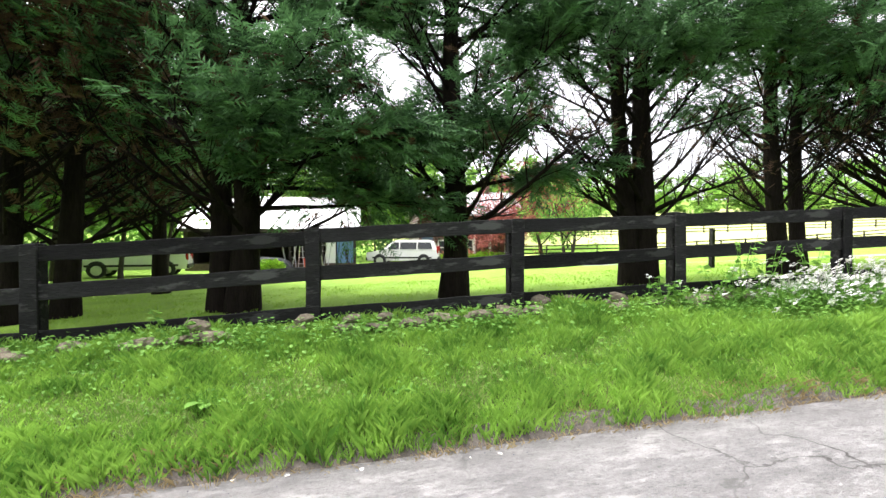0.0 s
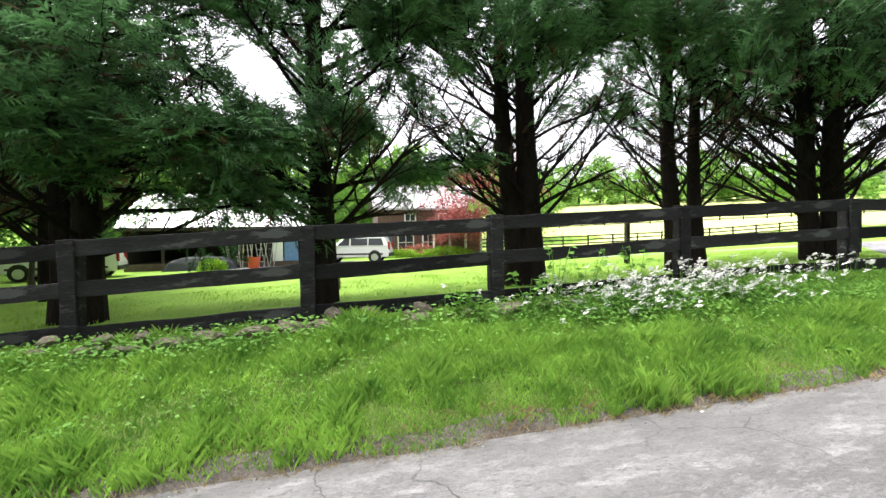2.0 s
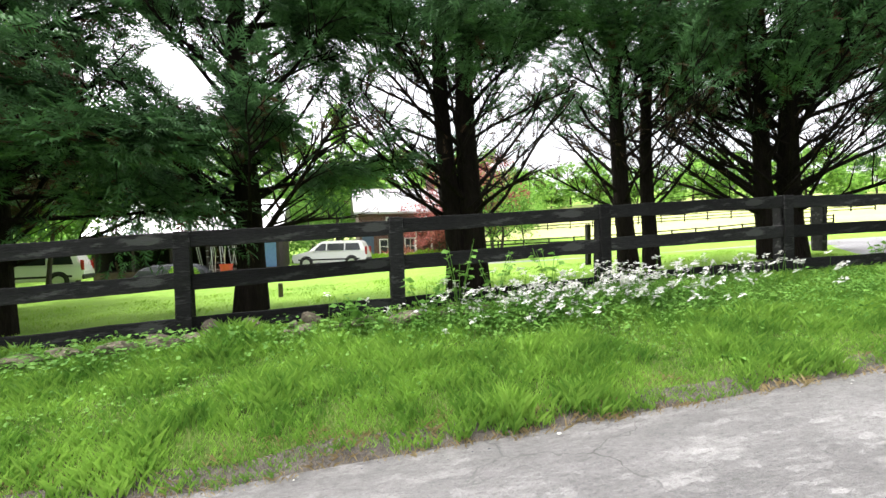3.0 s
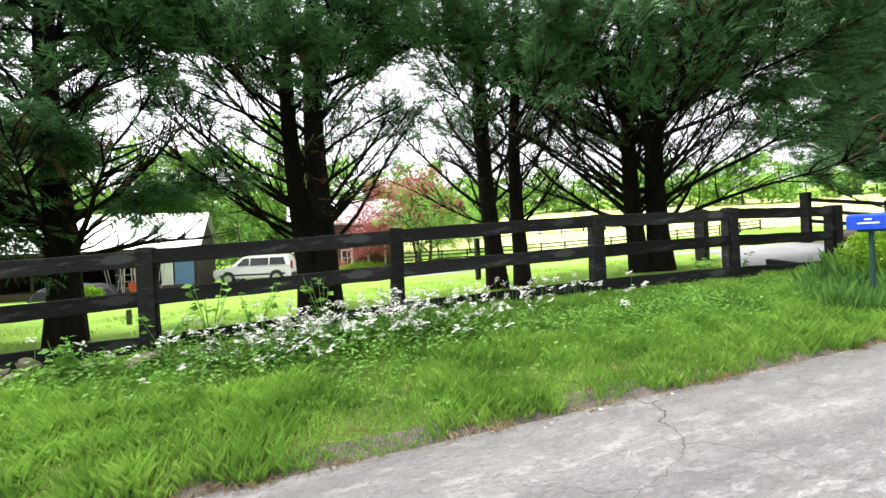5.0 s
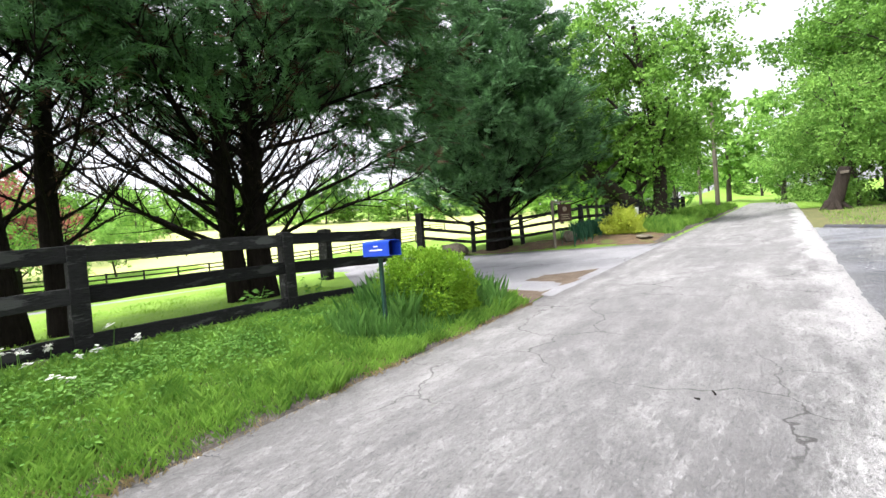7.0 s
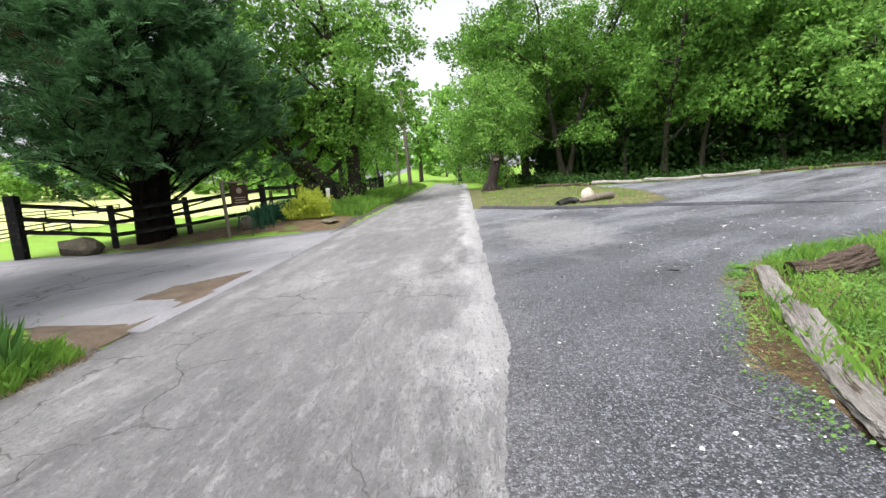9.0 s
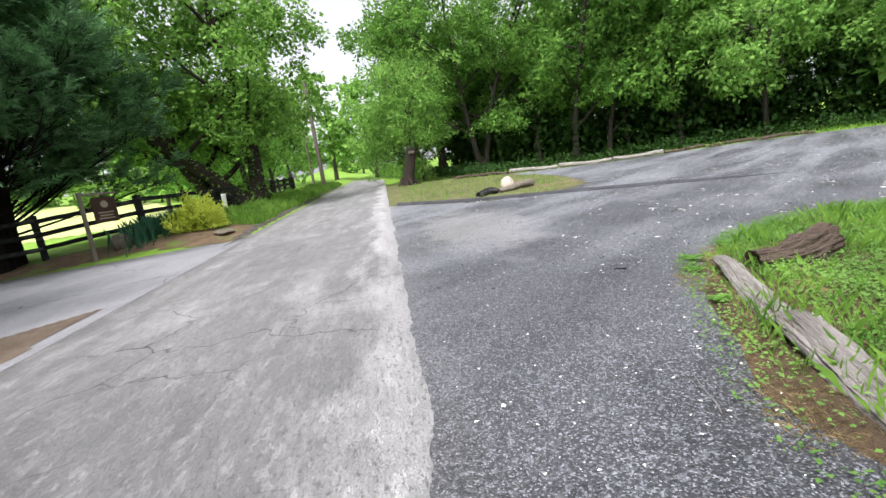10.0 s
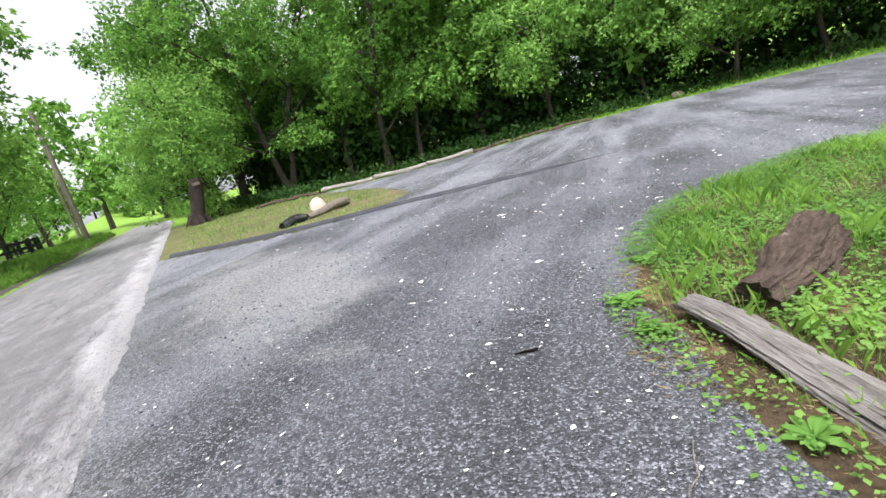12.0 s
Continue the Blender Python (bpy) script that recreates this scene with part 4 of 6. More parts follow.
for (gx, gy, gt, gw, glab) in ((17.9, 11.3, 2.5, 0.32, "thick dark gate post with a pale knot beside the driveway"), (23.75, 12.25, 3.1, 0.3, "tall thick black gate post at the driveway")):
    bm = bmesh.new()
    gz = float(land(gx, gy))
    box(bm, (gw, gw, gt - gz + 0.3), (0, 0, (gt - gz + 0.3) / 2 - 0.3), bevel=0.03, cuts=5, rough=0.02, seed=int(gx))
    ob = part("gate_post", bm, M_BLACKWOOD)
    ob.matrix_basis = pose(gx, gy, gz, 0, 1, 20)
    tagged(ob, glab, "post")
bm = bmesh.new()
box(bm, (2.6, 0.14, 0.14), bevel=0.015, cuts=6, rough=0.015, seed=5)
ob = part("edging_timber", bm, M_BLACKWOOD)
ob.matrix_basis = pose(16.2, 7.2, float(land(16.2, 7.2)) + 0.12, 0, -2, 62)
tagged(ob, "dark timber edging beside the driveway behind the fence", "timber")

# ---- stones below the fence ----
stone_row = thing("stone_wall", pose(1.0, 5.45, float(land(1.0, 5.45))), "low tumbled row of field stones under the fence", "stone wall")
stone_inv = stone_row.matrix_basis.inverted()
rs = random.Random(5)
sx = -5.5
k = 0
while sx < 6.0:
    big = rs.uniform(0.16, 0.36)
    sy = 5.42 + rs.uniform(-0.14, 0.06)
    ob = lathe_rock("stone", (big * 1.25, big * 0.8, big * rs.uniform(0.35, 0.6)), M_STONE, k, stone_row)
    ob.matrix_basis = stone_inv @ pose(sx, sy, float(land(sx, sy)) + 0.03, rs.uniform(-12, 12), rs.uniform(-12, 12), rs.uniform(-40, 40))
    if rs.random() < 0.45:
        ob = lathe_rock("stone", (big * 0.9, big * 0.6, big * 0.45), M_STONE, k + 100, stone_row)
        ob.matrix_basis = stone_inv @ pose(sx + 0.1, sy + 0.12, float(land(sx, sy)) + 0.04 + big * 0.3, rs.uniform(-15, 15), rs.uniform(-15, 15), rs.uniform(0, 180))
    sx += big * rs.uniform(0.8, 1.9)
    k += 1

# ---- mailbox ----
M_BLUE = material("blue_painted_metal", (0.012, 0.05, 0.42), (0.02, 0.075, 0.52), scale=4, rough=0.35, bump=0.08)
M_BLUE_SHADE = material("mouth_shade_blue", (0.006, 0.012, 0.08), (0.01, 0.018, 0.1), scale=4, rough=0.6, bump=0.05)
M_GREENMETAL = material("green_painted_steel", (0.006, 0.035, 0.024), (0.012, 0.06, 0.04), scale=6, rough=0.5, bump=0.1)
M_WHITE = material("white_paint", (0.72, 0.72, 0.7), (0.82, 0.82, 0.8), scale=3, rough=0.5, bump=0.1)


def arch_shell(bm, w, h, y0, y1, thick=0.006):
    """A box with an arched top, open at the y0 end."""
    prof = [(-w / 2, 0), (-w / 2, h - w * 0.16)]
    for k in range(1, 8):
        a = math.pi * (1 - k / 8)
        prof.append((w / 2 * math.cos(a), h - w * 0.16 + w * 0.16 * math.sin(a)))
    prof += [(w / 2, h - w * 0.16), (w / 2, 0)]
    rings = []
    for y, s in ((y0, 1.0), (y1, 1.0), (y1, 0.96), (y0, 0.96)):
        rings.append([bm.verts.new((x * s, y - (0.01 if s < 1 and y == y1 else 0), (z - h / 2) * s + h / 2)) for x, z in prof])
    n = len(prof)
    for a, b in ((0, 1), (2, 3), (3, 0)):
        for k in range(n):
            j = (k + 1) % n
            bm.faces.new((rings[a][k], rings[a][j], rings[b][j], rings[b][k]))
    bm.faces.new(rings[1])
    bm.faces.new(rings[2])
    bmesh.ops.recalc_face_normals(bm, faces=bm.faces[:])


mail = thing("mailbox", pose(12.64, 3.82, 0.80, 0, 0, -6), "blue metal mailbox hanging open on a thin green post", "mailbox")
bm = bmesh.new()
box(bm, (0.045, 0.045, 1.1), (0, 0, 0.35), bevel=0.006)
box(bm, (0.09, 0.3, 0.03), (0, -0.02, 0.885), bevel=0.004)
part("post", bm, M_GREENMETAL, mail, "thin green steel post")
bm = bmesh.new()
arch_shell(bm, 0.19, 0.19, -0.26, 0.23)
shell = part("box", bm, M_BLUE, mail)
shell.matrix_basis = pose(0, -0.02, 0.9)
# Panel added inside the open mouth; its dark blue paints the shade there.
bm = bmesh.new()
box(bm, (0.178, 0.012, 0.165), (0, 0, 0), bevel=0.004)
mouth_panel = part("door", bm, M_BLUE_SHADE, mail, "dark blue panel set back in the mouth, its shade painted")
mouth_panel.matrix_basis = pose(0, -0.12, 0.99)
bm = bmesh.new()
for j, (w, z) in enumerate(((0.08, 0.12), (0.24, 0.075))):
    box(bm, (0.004, w, 0.016), (-0.0965, -0.02, z), bevel=0.001)
marks = part("lettering", bm, M_WHITE, shell, "small white lettering bars")

# ---- shrubs and rocks near the driveway ----
M_BUSH = leaf_material("hedge_leaves", (0.11, 0.25, 0.015), (0.27, 0.46, 0.035), 0.35)
M_YELLOW = leaf_material("golden_leaves", (0.36, 0.46, 0.04), (0.68, 0.74, 0.13), 0.4)
M_IRIS = leaf_material("iris_leaves", (0.02, 0.08, 0.045), (0.05, 0.15, 0.08), 0.3)


def shrub(name, x, y, w, d, h, mat, label, seed, leaves=6000, leaf=0.05, uneven=0.12, twigs=26, boxy=0.0):
    """A shrub: many thin stems and a lumpy shell of small leaves."""
    r = np.random.default_rng(seed)
    root = thing(name, pose(x, y, float(land(x, y))), label, "shrub")
    wood = Tubes()
    for k in range(twigs):
        a, e = r.random() * 6.28, r.uniform(0.2, 0.95)
        tip = np.array([math.cos(a) * w / 2 * e, math.sin(a) * d / 2 * e, h * (0.95 - 0.5 * e * e)])
        wood.add([np.array([0, 0, -0.03]) + 0.1 * tip * (1, 1, 0), tip * (0.5, 0.5, 0.6), tip], (0.014, 0.008, 0.004), 4)
    wood.mesh("stems", M_BARK, root)
    u = r.normal(size=(leaves, 3))
    u /= np.linalg.norm(u, axis=1, keepdims=True)
    u[:, 2] = np.abs(u[:, 2]) * 1.0 - 0.12 * r.random(leaves)
    if boxy:
        u *= (1 + boxy * (1 / (np.abs(u) ** 5).sum(1) ** 0.2 - 1))[:, None]
    lump = np.array([1 + uneven * noise.noise(Vector(q) * 2.6 + Vector((seed, 0, 0))) * 2 + uneven * noise.noise(Vector(q) * 7) for q in u])
    depth = (1 - 0.35 * r.random(leaves) ** 2.5) * lump
    p = u * depth[:, None] * (w / 2, d / 2, h)
    p[:, 2] = np.maximum(p[:, 2], 0.03)
    v, f = scatter(LEAF_V, LEAF_F, p, axes_from(u + 0.8 * r.normal(size=u.shape), 0.6, r), r.uniform(0.7, 1.4, leaves) * leaf)
    array_mesh("foliage", v, f, mat, root)
    return root


shrub("bush", 13.9, 4.15, 1.35, 1.35, 0.86, M_BUSH, "rounded bright green clipped bush beside the mailbox", 3, leaves=26000, leaf=0.036, uneven=0.1, boxy=0.6)
shrub("golden_bush", 27.9, 5.1, 2.0, 1.5, 0.85, M_YELLOW, "yellow-green golden bush at the driveway corner", 4, leaves=9000, leaf=0.075, uneven=0.36)


def boulder(x, y, size, label, seed, mat=None, sink=0.25, name="boulder"):
    ob = lathe_rock(name, size, mat or M_STONE, seed)
    ob.matrix_basis = pose(x, y, float(land(x, y)) + size[2] * (0.5 - sink), 4, -3, seed * 37 % 180)
    return tagged(ob, label, "boulder")


boulder(27.0, 7.0, (0.7, 0.6, 0.6), "rounded brown boulder at the edge of the driveway", 9)
boulder(24.4, 11.0, (1.25, 0.9, 0.75), "large grey boulder beside the gate post", 12)
boulder(27.0, 4.15, (1.1, 0.6, 0.16), "flat pale stone at the driveway corner", 15, name="flat_stone")

# iris clump
r = np.random.default_rng(31)
BLADE_V = np.array([(0, -0.5, 0), (0, 0.5, 0), (0.16, -0.2, 0.62), (0.5, 0.05, 1.0)])
BLADE_F = np.array([(0, 1, 2), (1, 3, 2)])


def blades(n, xs, ys, height, width, r, z=None, bend=1.0):
    """Upright leaf blades at xs, ys: arrays; height and width arrays."""
    a = r.random(n) * 6.28
    zz = land(xs, ys) if z is None else z
    ca, sa = np.cos(a), np.sin(a)
    s = BLADE_V
    lx = s[None, :, 0] * height[:, None] * bend * r.uniform(0.3, 1.5, n)[:, None]
    ly = s[None, :, 1] * width[:, None]
    vz = s[None, :, 2] * height[:, None]
    v = np.stack([xs[:, None] + lx * ca[:, None] - ly * sa[:, None], ys[:, None] + lx * sa[:, None] + ly * ca[:, None], zz[:, None] + vz - 0.01], -1)
    f = BLADE_F[None] + (np.arange(n) * 4)[:, None, None]
    return v.reshape(-1, 3), f.reshape(-1, 3)


n = 700
xs, ys = r.normal(27.9, 0.55, n), r.normal(6.45, 0.35, n)
v, f = blades(n, xs, ys, r.uniform(0.45, 0.8, n), r.uniform(0.03, 0.05, n), r, bend=0.5)
tagged(array_mesh("iris_clump", v, f, M_IRIS), "clump of blue-green iris leaves by the driveway fence", "plant", kind="stuff")

# hanging sign
M_SIGN = material("brown_sign_paint", (0.03, 0.016, 0.012), (0.06, 0.03, 0.02), scale=5, rough=0.6, bump=0.15)
M_OLDWOOD = material("old_grey_wood", (0.10, 0.085, 0.065), (0.24, 0.21, 0.17), scale=3, fine=25, rough=0.9, bump=0.7, stretch=(3, 3, 0.4))
sign = thing("hanging_sign", pose(26.0, 7.25, float(land(26.0, 7.25)), 0, 0, -35), "small dark brown sign hanging from a weathered wooden post", "sign")
bm = bmesh.new()
box(bm, (0.09, 0.09, 2.0), (0, 0, 0.9), bevel=0.01, cuts=4, rough=0.01)
part("post", bm, M_OLDWOOD, sign, "weathered grey wooden post")
bm = bmesh.new()
box(bm, (0.95, 0.05, 0.06), (0.45, 0, 1.82), bevel=0.008)
part("arm", bm, M_OLDWOOD, sign)
bm = bmesh.new()
box(bm, (0.62, 0.03, 0.7), (0.55, 0, 1.38), bevel=0.012)
panel = part("board", bm, M_SIGN, sign, "dark brown painted board")
bm = bmesh.new()
bmesh.ops.create_cone(bm, cap_ends=True, segments=16, radius1=0.1, radius2=0.09, depth=0.012, matrix=pose(0.55, -0.02, 1.53, 90))
for j, (w, z) in enumerate(((0.4, 1.3), (0.34, 1.22), (0.4, 1.14))):
    box(bm, (w, 0.006, 0.035), (0.55, -0.018, z))
part("motif", bm, material("dull_cream_paint", (0.2, 0.16, 0.12), (0.32, 0.27, 0.2), rough=0.7), panel, "dull cream round motif and lettering bars")

bm = bmesh.new()
box(bm, (0.16, 0.16, 1.0), (0, 0, 0.4), bevel=0.02, cuts=3, rough=0.015)
ob = part("marker_post", bm, M_WHITE)
ob.matrix_basis = pose(32.0, 5.6, float(land(32.0, 5.6)), 3, -4, 10)
tagged(ob, "short leaning white-painted marker post in long grass", "post")

# utility poles
for px, py, ph in ((57, 4.7, 9.5), (84, 9.5, 9.5)):
    up = thing("utility_pole", pose(px, py, float(land(px, py))), "weathered grey wooden utility pole beside the lane", "utility pole", "utility poles")
    t = Tubes()
    t.add([(0, 0, -0.3), (0, 0, ph / 2), (0.1, 0, ph)], (0.2, 0.18, 0.15), 12)
    t.mesh("pole", M_OLDWOOD, up)

# ---- broken trunk, lot edging, logs ----
M_ROTWOOD = material("rotten_log_wood", (0.03, 0.021, 0.016), (0.16, 0.12, 0.092), scale=3.5, fine=18, rough=0.95, bump=1.0, depth=0.05, stretch=(1.2, 2.2, 2.2), spots=(0.33, 0.28, 0.23), spot_scale=3, spot_at=0.66)
M_PALEWOOD = material("bleached_log_wood", (0.07, 0.058, 0.047), (0.5, 0.47, 0.43), scale=2.5, fine=22, rough=0.9, bump=1.0, depth=0.04, stretch=(0.25, 5, 5), spots=(0.09, 0.065, 0.045), spot_scale=4, spot_at=0.6)


def log(name, a, b, r0, r1, mat, label, seed, sides=16, steps=22, knob=0.0, squash=0.85, group="", ridge=0.06):
    """A fallen log from a to b: knotty, ridged, with broken ends."""
    a, b = Vector(a), Vector(b)
    L = (b - a).length
    bm = bmesh.new()
    rings = []
    for k in range(steps + 1):
        s = k / steps
        ring = []
        for j in range(sides):
            t = 2 * math.pi * j / sides
            rad = r0 + (r1 - r0) * s
            rad *= 1 + 0.13 * noise.noise(Vector((s * L * 2.5, 2 * math.cos(t), 2 * math.sin(t) + seed * 3))) + 0.12 * noise.noise(Vector((s * L * 0.7 + seed, 4.5 * math.cos(t), 4.5 * math.sin(t))))
            rad *= 1 + ridge * (1 - 2.4 * abs(noise.noise(Vector((s * L * 2.2 + seed, 3.2 * math.cos(t) + 5, 3.2 * math.sin(t)))))) + ridge * 0.5 * noise.noise(Vector((s * L * 9, 7 * math.cos(t), 7 * math.sin(t) + seed)))
            rad *= 1 + knob * math.exp(-((s - 0.62) / 0.16) ** 2)
            x = s * L + (0.05 * noise.noise(Vector((t * 2, seed, 1))) if k in (0, steps) else 0)
            ring.append(bm.verts.new((x, rad * math.cos(t), rad * squash * math.sin(t) + 0.04 * math.sin(s * 5 + seed))))
        rings.append(ring)
    for k in range(steps):
        for j in range(sides):
            bm.faces.new((rings[k][j], rings[k][(j + 1) % sides], rings[k + 1][(j + 1) % sides], rings[k + 1][j]))
    for ring, flip in ((rings[0], 1), (rings[-1], -1)):
        mid = bm.verts.new(sum((v.co for v in ring), Vector()) / sides + Vector((0.05 * flip, 0, 0)))
        for j in range(sides):
            bm.faces.new((ring[j], ring[(j + 1) % sides], mid))
    bmesh.ops.recalc_face_normals(bm, faces=bm.faces[:])
    ob = part(name, bm, mat)
    ob.matrix_basis = Matrix.Translation(a) @ (b - a).to_track_quat("X", "Z").to_matrix().to_4x4()
    return tagged(ob, label, "log", group)


snag = thing("tree_stump", pose(42.0, -2.5, float(land(42.0, -2.5)) + 0.02), "tall broken tree trunk with a small plate nailed on", "tree stump")
t = Tubes()
t.add([(0, 0.35, -0.2), (0, 0.28, 0.12), (0, 0.12, 0.5), (0.02, -0.04, 1.0), (0.03, -0.2, 1.6), (0.03, -0.33, 2.1), (0.03, -0.36, 2.3), (0.03, -0.36, 2.31)], (0.6, 0.45, 0.36, 0.33, 0.31, 0.3, 0.24, 0.02), 16)
for a, q in ((2.2, 0.9), (3.6, 0.8), (4.6, 1.0), (5.6, 0.7)):
    t.add([(0.2 * math.cos(a), 0.25 + 0.2 * math.sin(a), 0.45), (0.55 * q * math.cos(a), 0.25 + 0.55 * q * math.sin(a), 0.1), (0.95 * q * math.cos(a), 0.25 + 0.95 * q * math.sin(a), -0.1)], (0.22, 0.16, 0.05), 8)
t.mesh("trunk", M_SNAG, snag)
bm = bmesh.new()
box(bm, (0.03, 0.36, 0.16), (-0.34, -0.3, 2.0), bevel=0.004)
part("plate", bm, M_OLDWOOD, snag, "small pale rectangular plate")

boulder(29.5, -5.35, (0.5, 0.62, 0.62), "pale cream block of stone on the grass edge", 21, mat=material("pale_stone", (0.34, 0.29, 0.23), (0.58, 0.5, 0.41), scale=3, rough=0.9, bump=0.6), name="white_stone")
log("log", (28.0, -4.6, float(land(28.0, -4.6)) + 0.14), (29.0, -6.1, float(land(29.0, -6.1)) + 0.16), 0.11, 0.15, M_OLDWOOD, "short pale brown log lying beside the pale stone", 4)
log("charred_log", (27.5, -3.8, float(land(27.5, -3.8)) + 0.13), (28.0, -4.5, float(land(28.0, -4.5)) + 0.15), 0.12, 0.14, M_BLACKWOOD, "small blackened piece of log on the grass", 5, steps=10)
edge_ends = [(42.0, -5.2), (41.0, -6.7), (39.9, -8.3), (38.9, -11.0), (38.5, -14.1), (38.4, -17.3), (37.9, -19.6), (36.8, -22.0), (35.4, -24.2)]
for k, (a, b) in enumerate(zip(edge_ends[:-1], edge_ends[1:])):
    pale = k in (2, 3, 4)
    a, b = Vector(a), Vector(b)
    b = a + (b - a) * 0.97
    rad = 0.16 if pale else 0.11
    za, zb = float(lot_z(*a)) + rad * 0.6, float(lot_z(*b)) + rad * 0.6
    log("edging_log", (*a, za), (*b, zb), rad, rad * 0.9, M_PALEWOOD if pale else M_ROTWOOD, "pale bleached edging log at the back of the lot" if pale else "dark edging log at the back of the lot", 30 + k, sides=10, steps=10, group="logs edging the lot")
boulder(32.5, -28.0, (1.0, 0.7, 0.55), "pale rock at the back of the gravel lot", 23, name="rock")

# raised asphalt lip at the far side of the lot
lip = [(28.5, -1.2), (27.4, -2.3), (26.3, -3.6), (25.8, -4.7), (25.3, -5.9), (24.5, -7.2), (23.7, -8.6), (23.0, -10.2), (22.4, -11.7)]
t = Tubes()
pts = []
for a, b in zip(lip[:-1], lip[1:]):
    for k in range(6):
        s = k / 6
        x, y = a[0] + (b[0] - a[0]) * s, a[1] + (b[1] - a[1]) * s
        pts.append((x + 0.1 * noise.noise(Vector((x, y, 0)) * 1.5), y, float(lot_z(x, y)) - 0.03))
t.add(pts, [0.12 * min(1, (len(pts) - k) / 14) for k in range(len(pts))], 10)
tagged(t.mesh("asphalt_lip", material("dark_asphalt", (0.03, 0.032, 0.036), (0.09, 0.09, 0.1), scale=2, fine=40, rough=0.95, bump=0.9)), "low dark rolled asphalt lip along the lot edge", "kerb", kind="structure")
# ---- planted island with logs ----
ISLAND = [(17.6, -10.2), (18.2, -8.8), (18.4, -7.2), (18.3, -6.0), (17.7, -4.7), (17.05, -3.8), (16.2, -3.3), (15.4, -2.85), (14.5, -2.4), (13.5, -2.2), (12.2, -2.4), (11.0, -3.0), (10.2, -4.5), (10.5, -8.5), (12.5, -10.6), (15.5, -11.2)]


def edge_distance(x, y, poly):
    x, y = np.asarray(x, float), np.asarray(y, float)
    best = np.full(x.shape, 1e9)
    for (x0, y0), (x1, y1) in zip(poly, poly[1:] + poly[:1]):
        dx, dy = x1 - x0, y1 - y0
        s = np.clip(((x - x0) * dx + (y - y0) * dy) / (dx * dx + dy * dy), 0, 1)
        best = np.minimum(best, np.hypot(x - x0 - s * dx, y - y0 - s * dy))
    return best


def island_z(x, y):
    d = edge_distance(x, y, ISLAND) * np.where(inside(x, y, ISLAND), 1, -1)
    bumpy = 0.02 * np.sin(np.asarray(x) * 3.1) * np.cos(np.asarray(y) * 2.7)
    return lot_z(x, y) - 0.02 + 0.07 * sstep(-0.15, 0.9, d) + bumpy * sstep(0, 0.5, d)


gx, gy = np.meshgrid(np.arange(9.6, 19.0, 0.12), np.arange(-11.8, -1.8, 0.12))
keep = (edge_distance(gx, gy, ISLAND) < 0.25) | inside(gx, gy, ISLAND)
iz = island_z(gx, gy)
idx = -np.ones(gx.shape, int)
used = keep
idx[used] = np.arange(used.sum())
quad = keep[:-1, :-1] & keep[:-1, 1:] & keep[1:, 1:] & keep[1:, :-1]
f = np.stack([idx[:-1, :-1][quad], idx[:-1, 1:][quad], idx[1:, 1:][quad], idx[1:, :-1][quad]], -1)
M_ISLAND = material("needle_litter_soil", (0.035, 0.026, 0.018), (0.13, 0.09, 0.05), scale=3, fine=45, rough=1, bump=1.0, spots=(0.22, 0.15, 0.08), spot_scale=2.2, spot_at=0.6)
tagged(array_mesh("island_ground", np.stack([gx[used], gy[used], iz[used]], -1), f, M_ISLAND, smooth=True), "soil and needle litter of the weedy island in the lot", "ground", kind="structure")

log("fallen_log", (16.27, -4.08, 0.69), (16.33, -4.92, 0.79), 0.11, 0.135, M_ROTWOOD, "short thick rotten brown log on the weedy island", 2, knob=0.35, squash=0.95, steps=90, sides=64, ridge=0.2)
log("split_log", (16.55, -3.95, 0.715), (15.05, -3.3, 0.665), 0.065, 0.115, M_PALEWOOD, "bleached splintered half log bordering the island", 7, squash=0.5, steps=80, sides=56, ridge=0.16)
log("split_log", (15.0, -3.28, 0.665), (13.2, -2.55, 0.60), 0.115, 0.1, M_PALEWOOD, "bleached splintered half log bordering the island", 8, squash=0.5, steps=90, sides=56, ridge=0.16)

# ---- barn ----
M_TIN = material("pale_metal_roof", (0.45, 0.46, 0.47), (0.62, 0.63, 0.64), scale=1.2, fine=9, rough=0.45, metal=0.3, bump=0.25)
M_BARNWOOD = material("dark_barn_boards", (0.03, 0.026, 0.022), (0.08, 0.07, 0.06), scale=2, fine=20, rough=0.9, bump=0.6, stretch=(4, 4, 0.3))
BX0, BX1, BY0, BY1 = -9.6, 0.3, 30.0, 36.0
bz = 0.25
barn = thing("barn", pose(BX0, BY0, bz), "low open-fronted dark barn with a pale metal roof", "barn")


def barn_part(name, size, centre, mat, label="", turn=(0, 0, 0), bevel=0.01):
    bm = bmesh.new()
    box(bm, size, centre, bevel=bevel, turn=turn)
    return part(name, bm, mat, barn, label)


W, D = BX1 - BX0, BY1 - BY0
barn_part("back_wall", (W, 0.12, 2.6), (W / 2, D, 1.2), M_BARNWOOD)
for x in (0.0, W):
    bm = bmesh.new()
    vs = [bm.verts.new((x + dx, y, z)) for dx in (-0.06, 0.06) for y, z in ((0.05, -0.1), (D, -0.1), (D, 2.4), (D / 2, 4.3), (0.05, 2.1))]
    bm.faces.new(vs[:5])
    bm.faces.new(vs[:4:-1])
    for j in range(5):
        bm.faces.new((vs[j], vs[(j + 1) % 5], vs[5 + (j + 1) % 5], vs[5 + j]))
    bmesh.ops.recalc_face_normals(bm, faces=bm.faces[:])
    part("gable_wall", bm, M_BARNWOOD, barn)
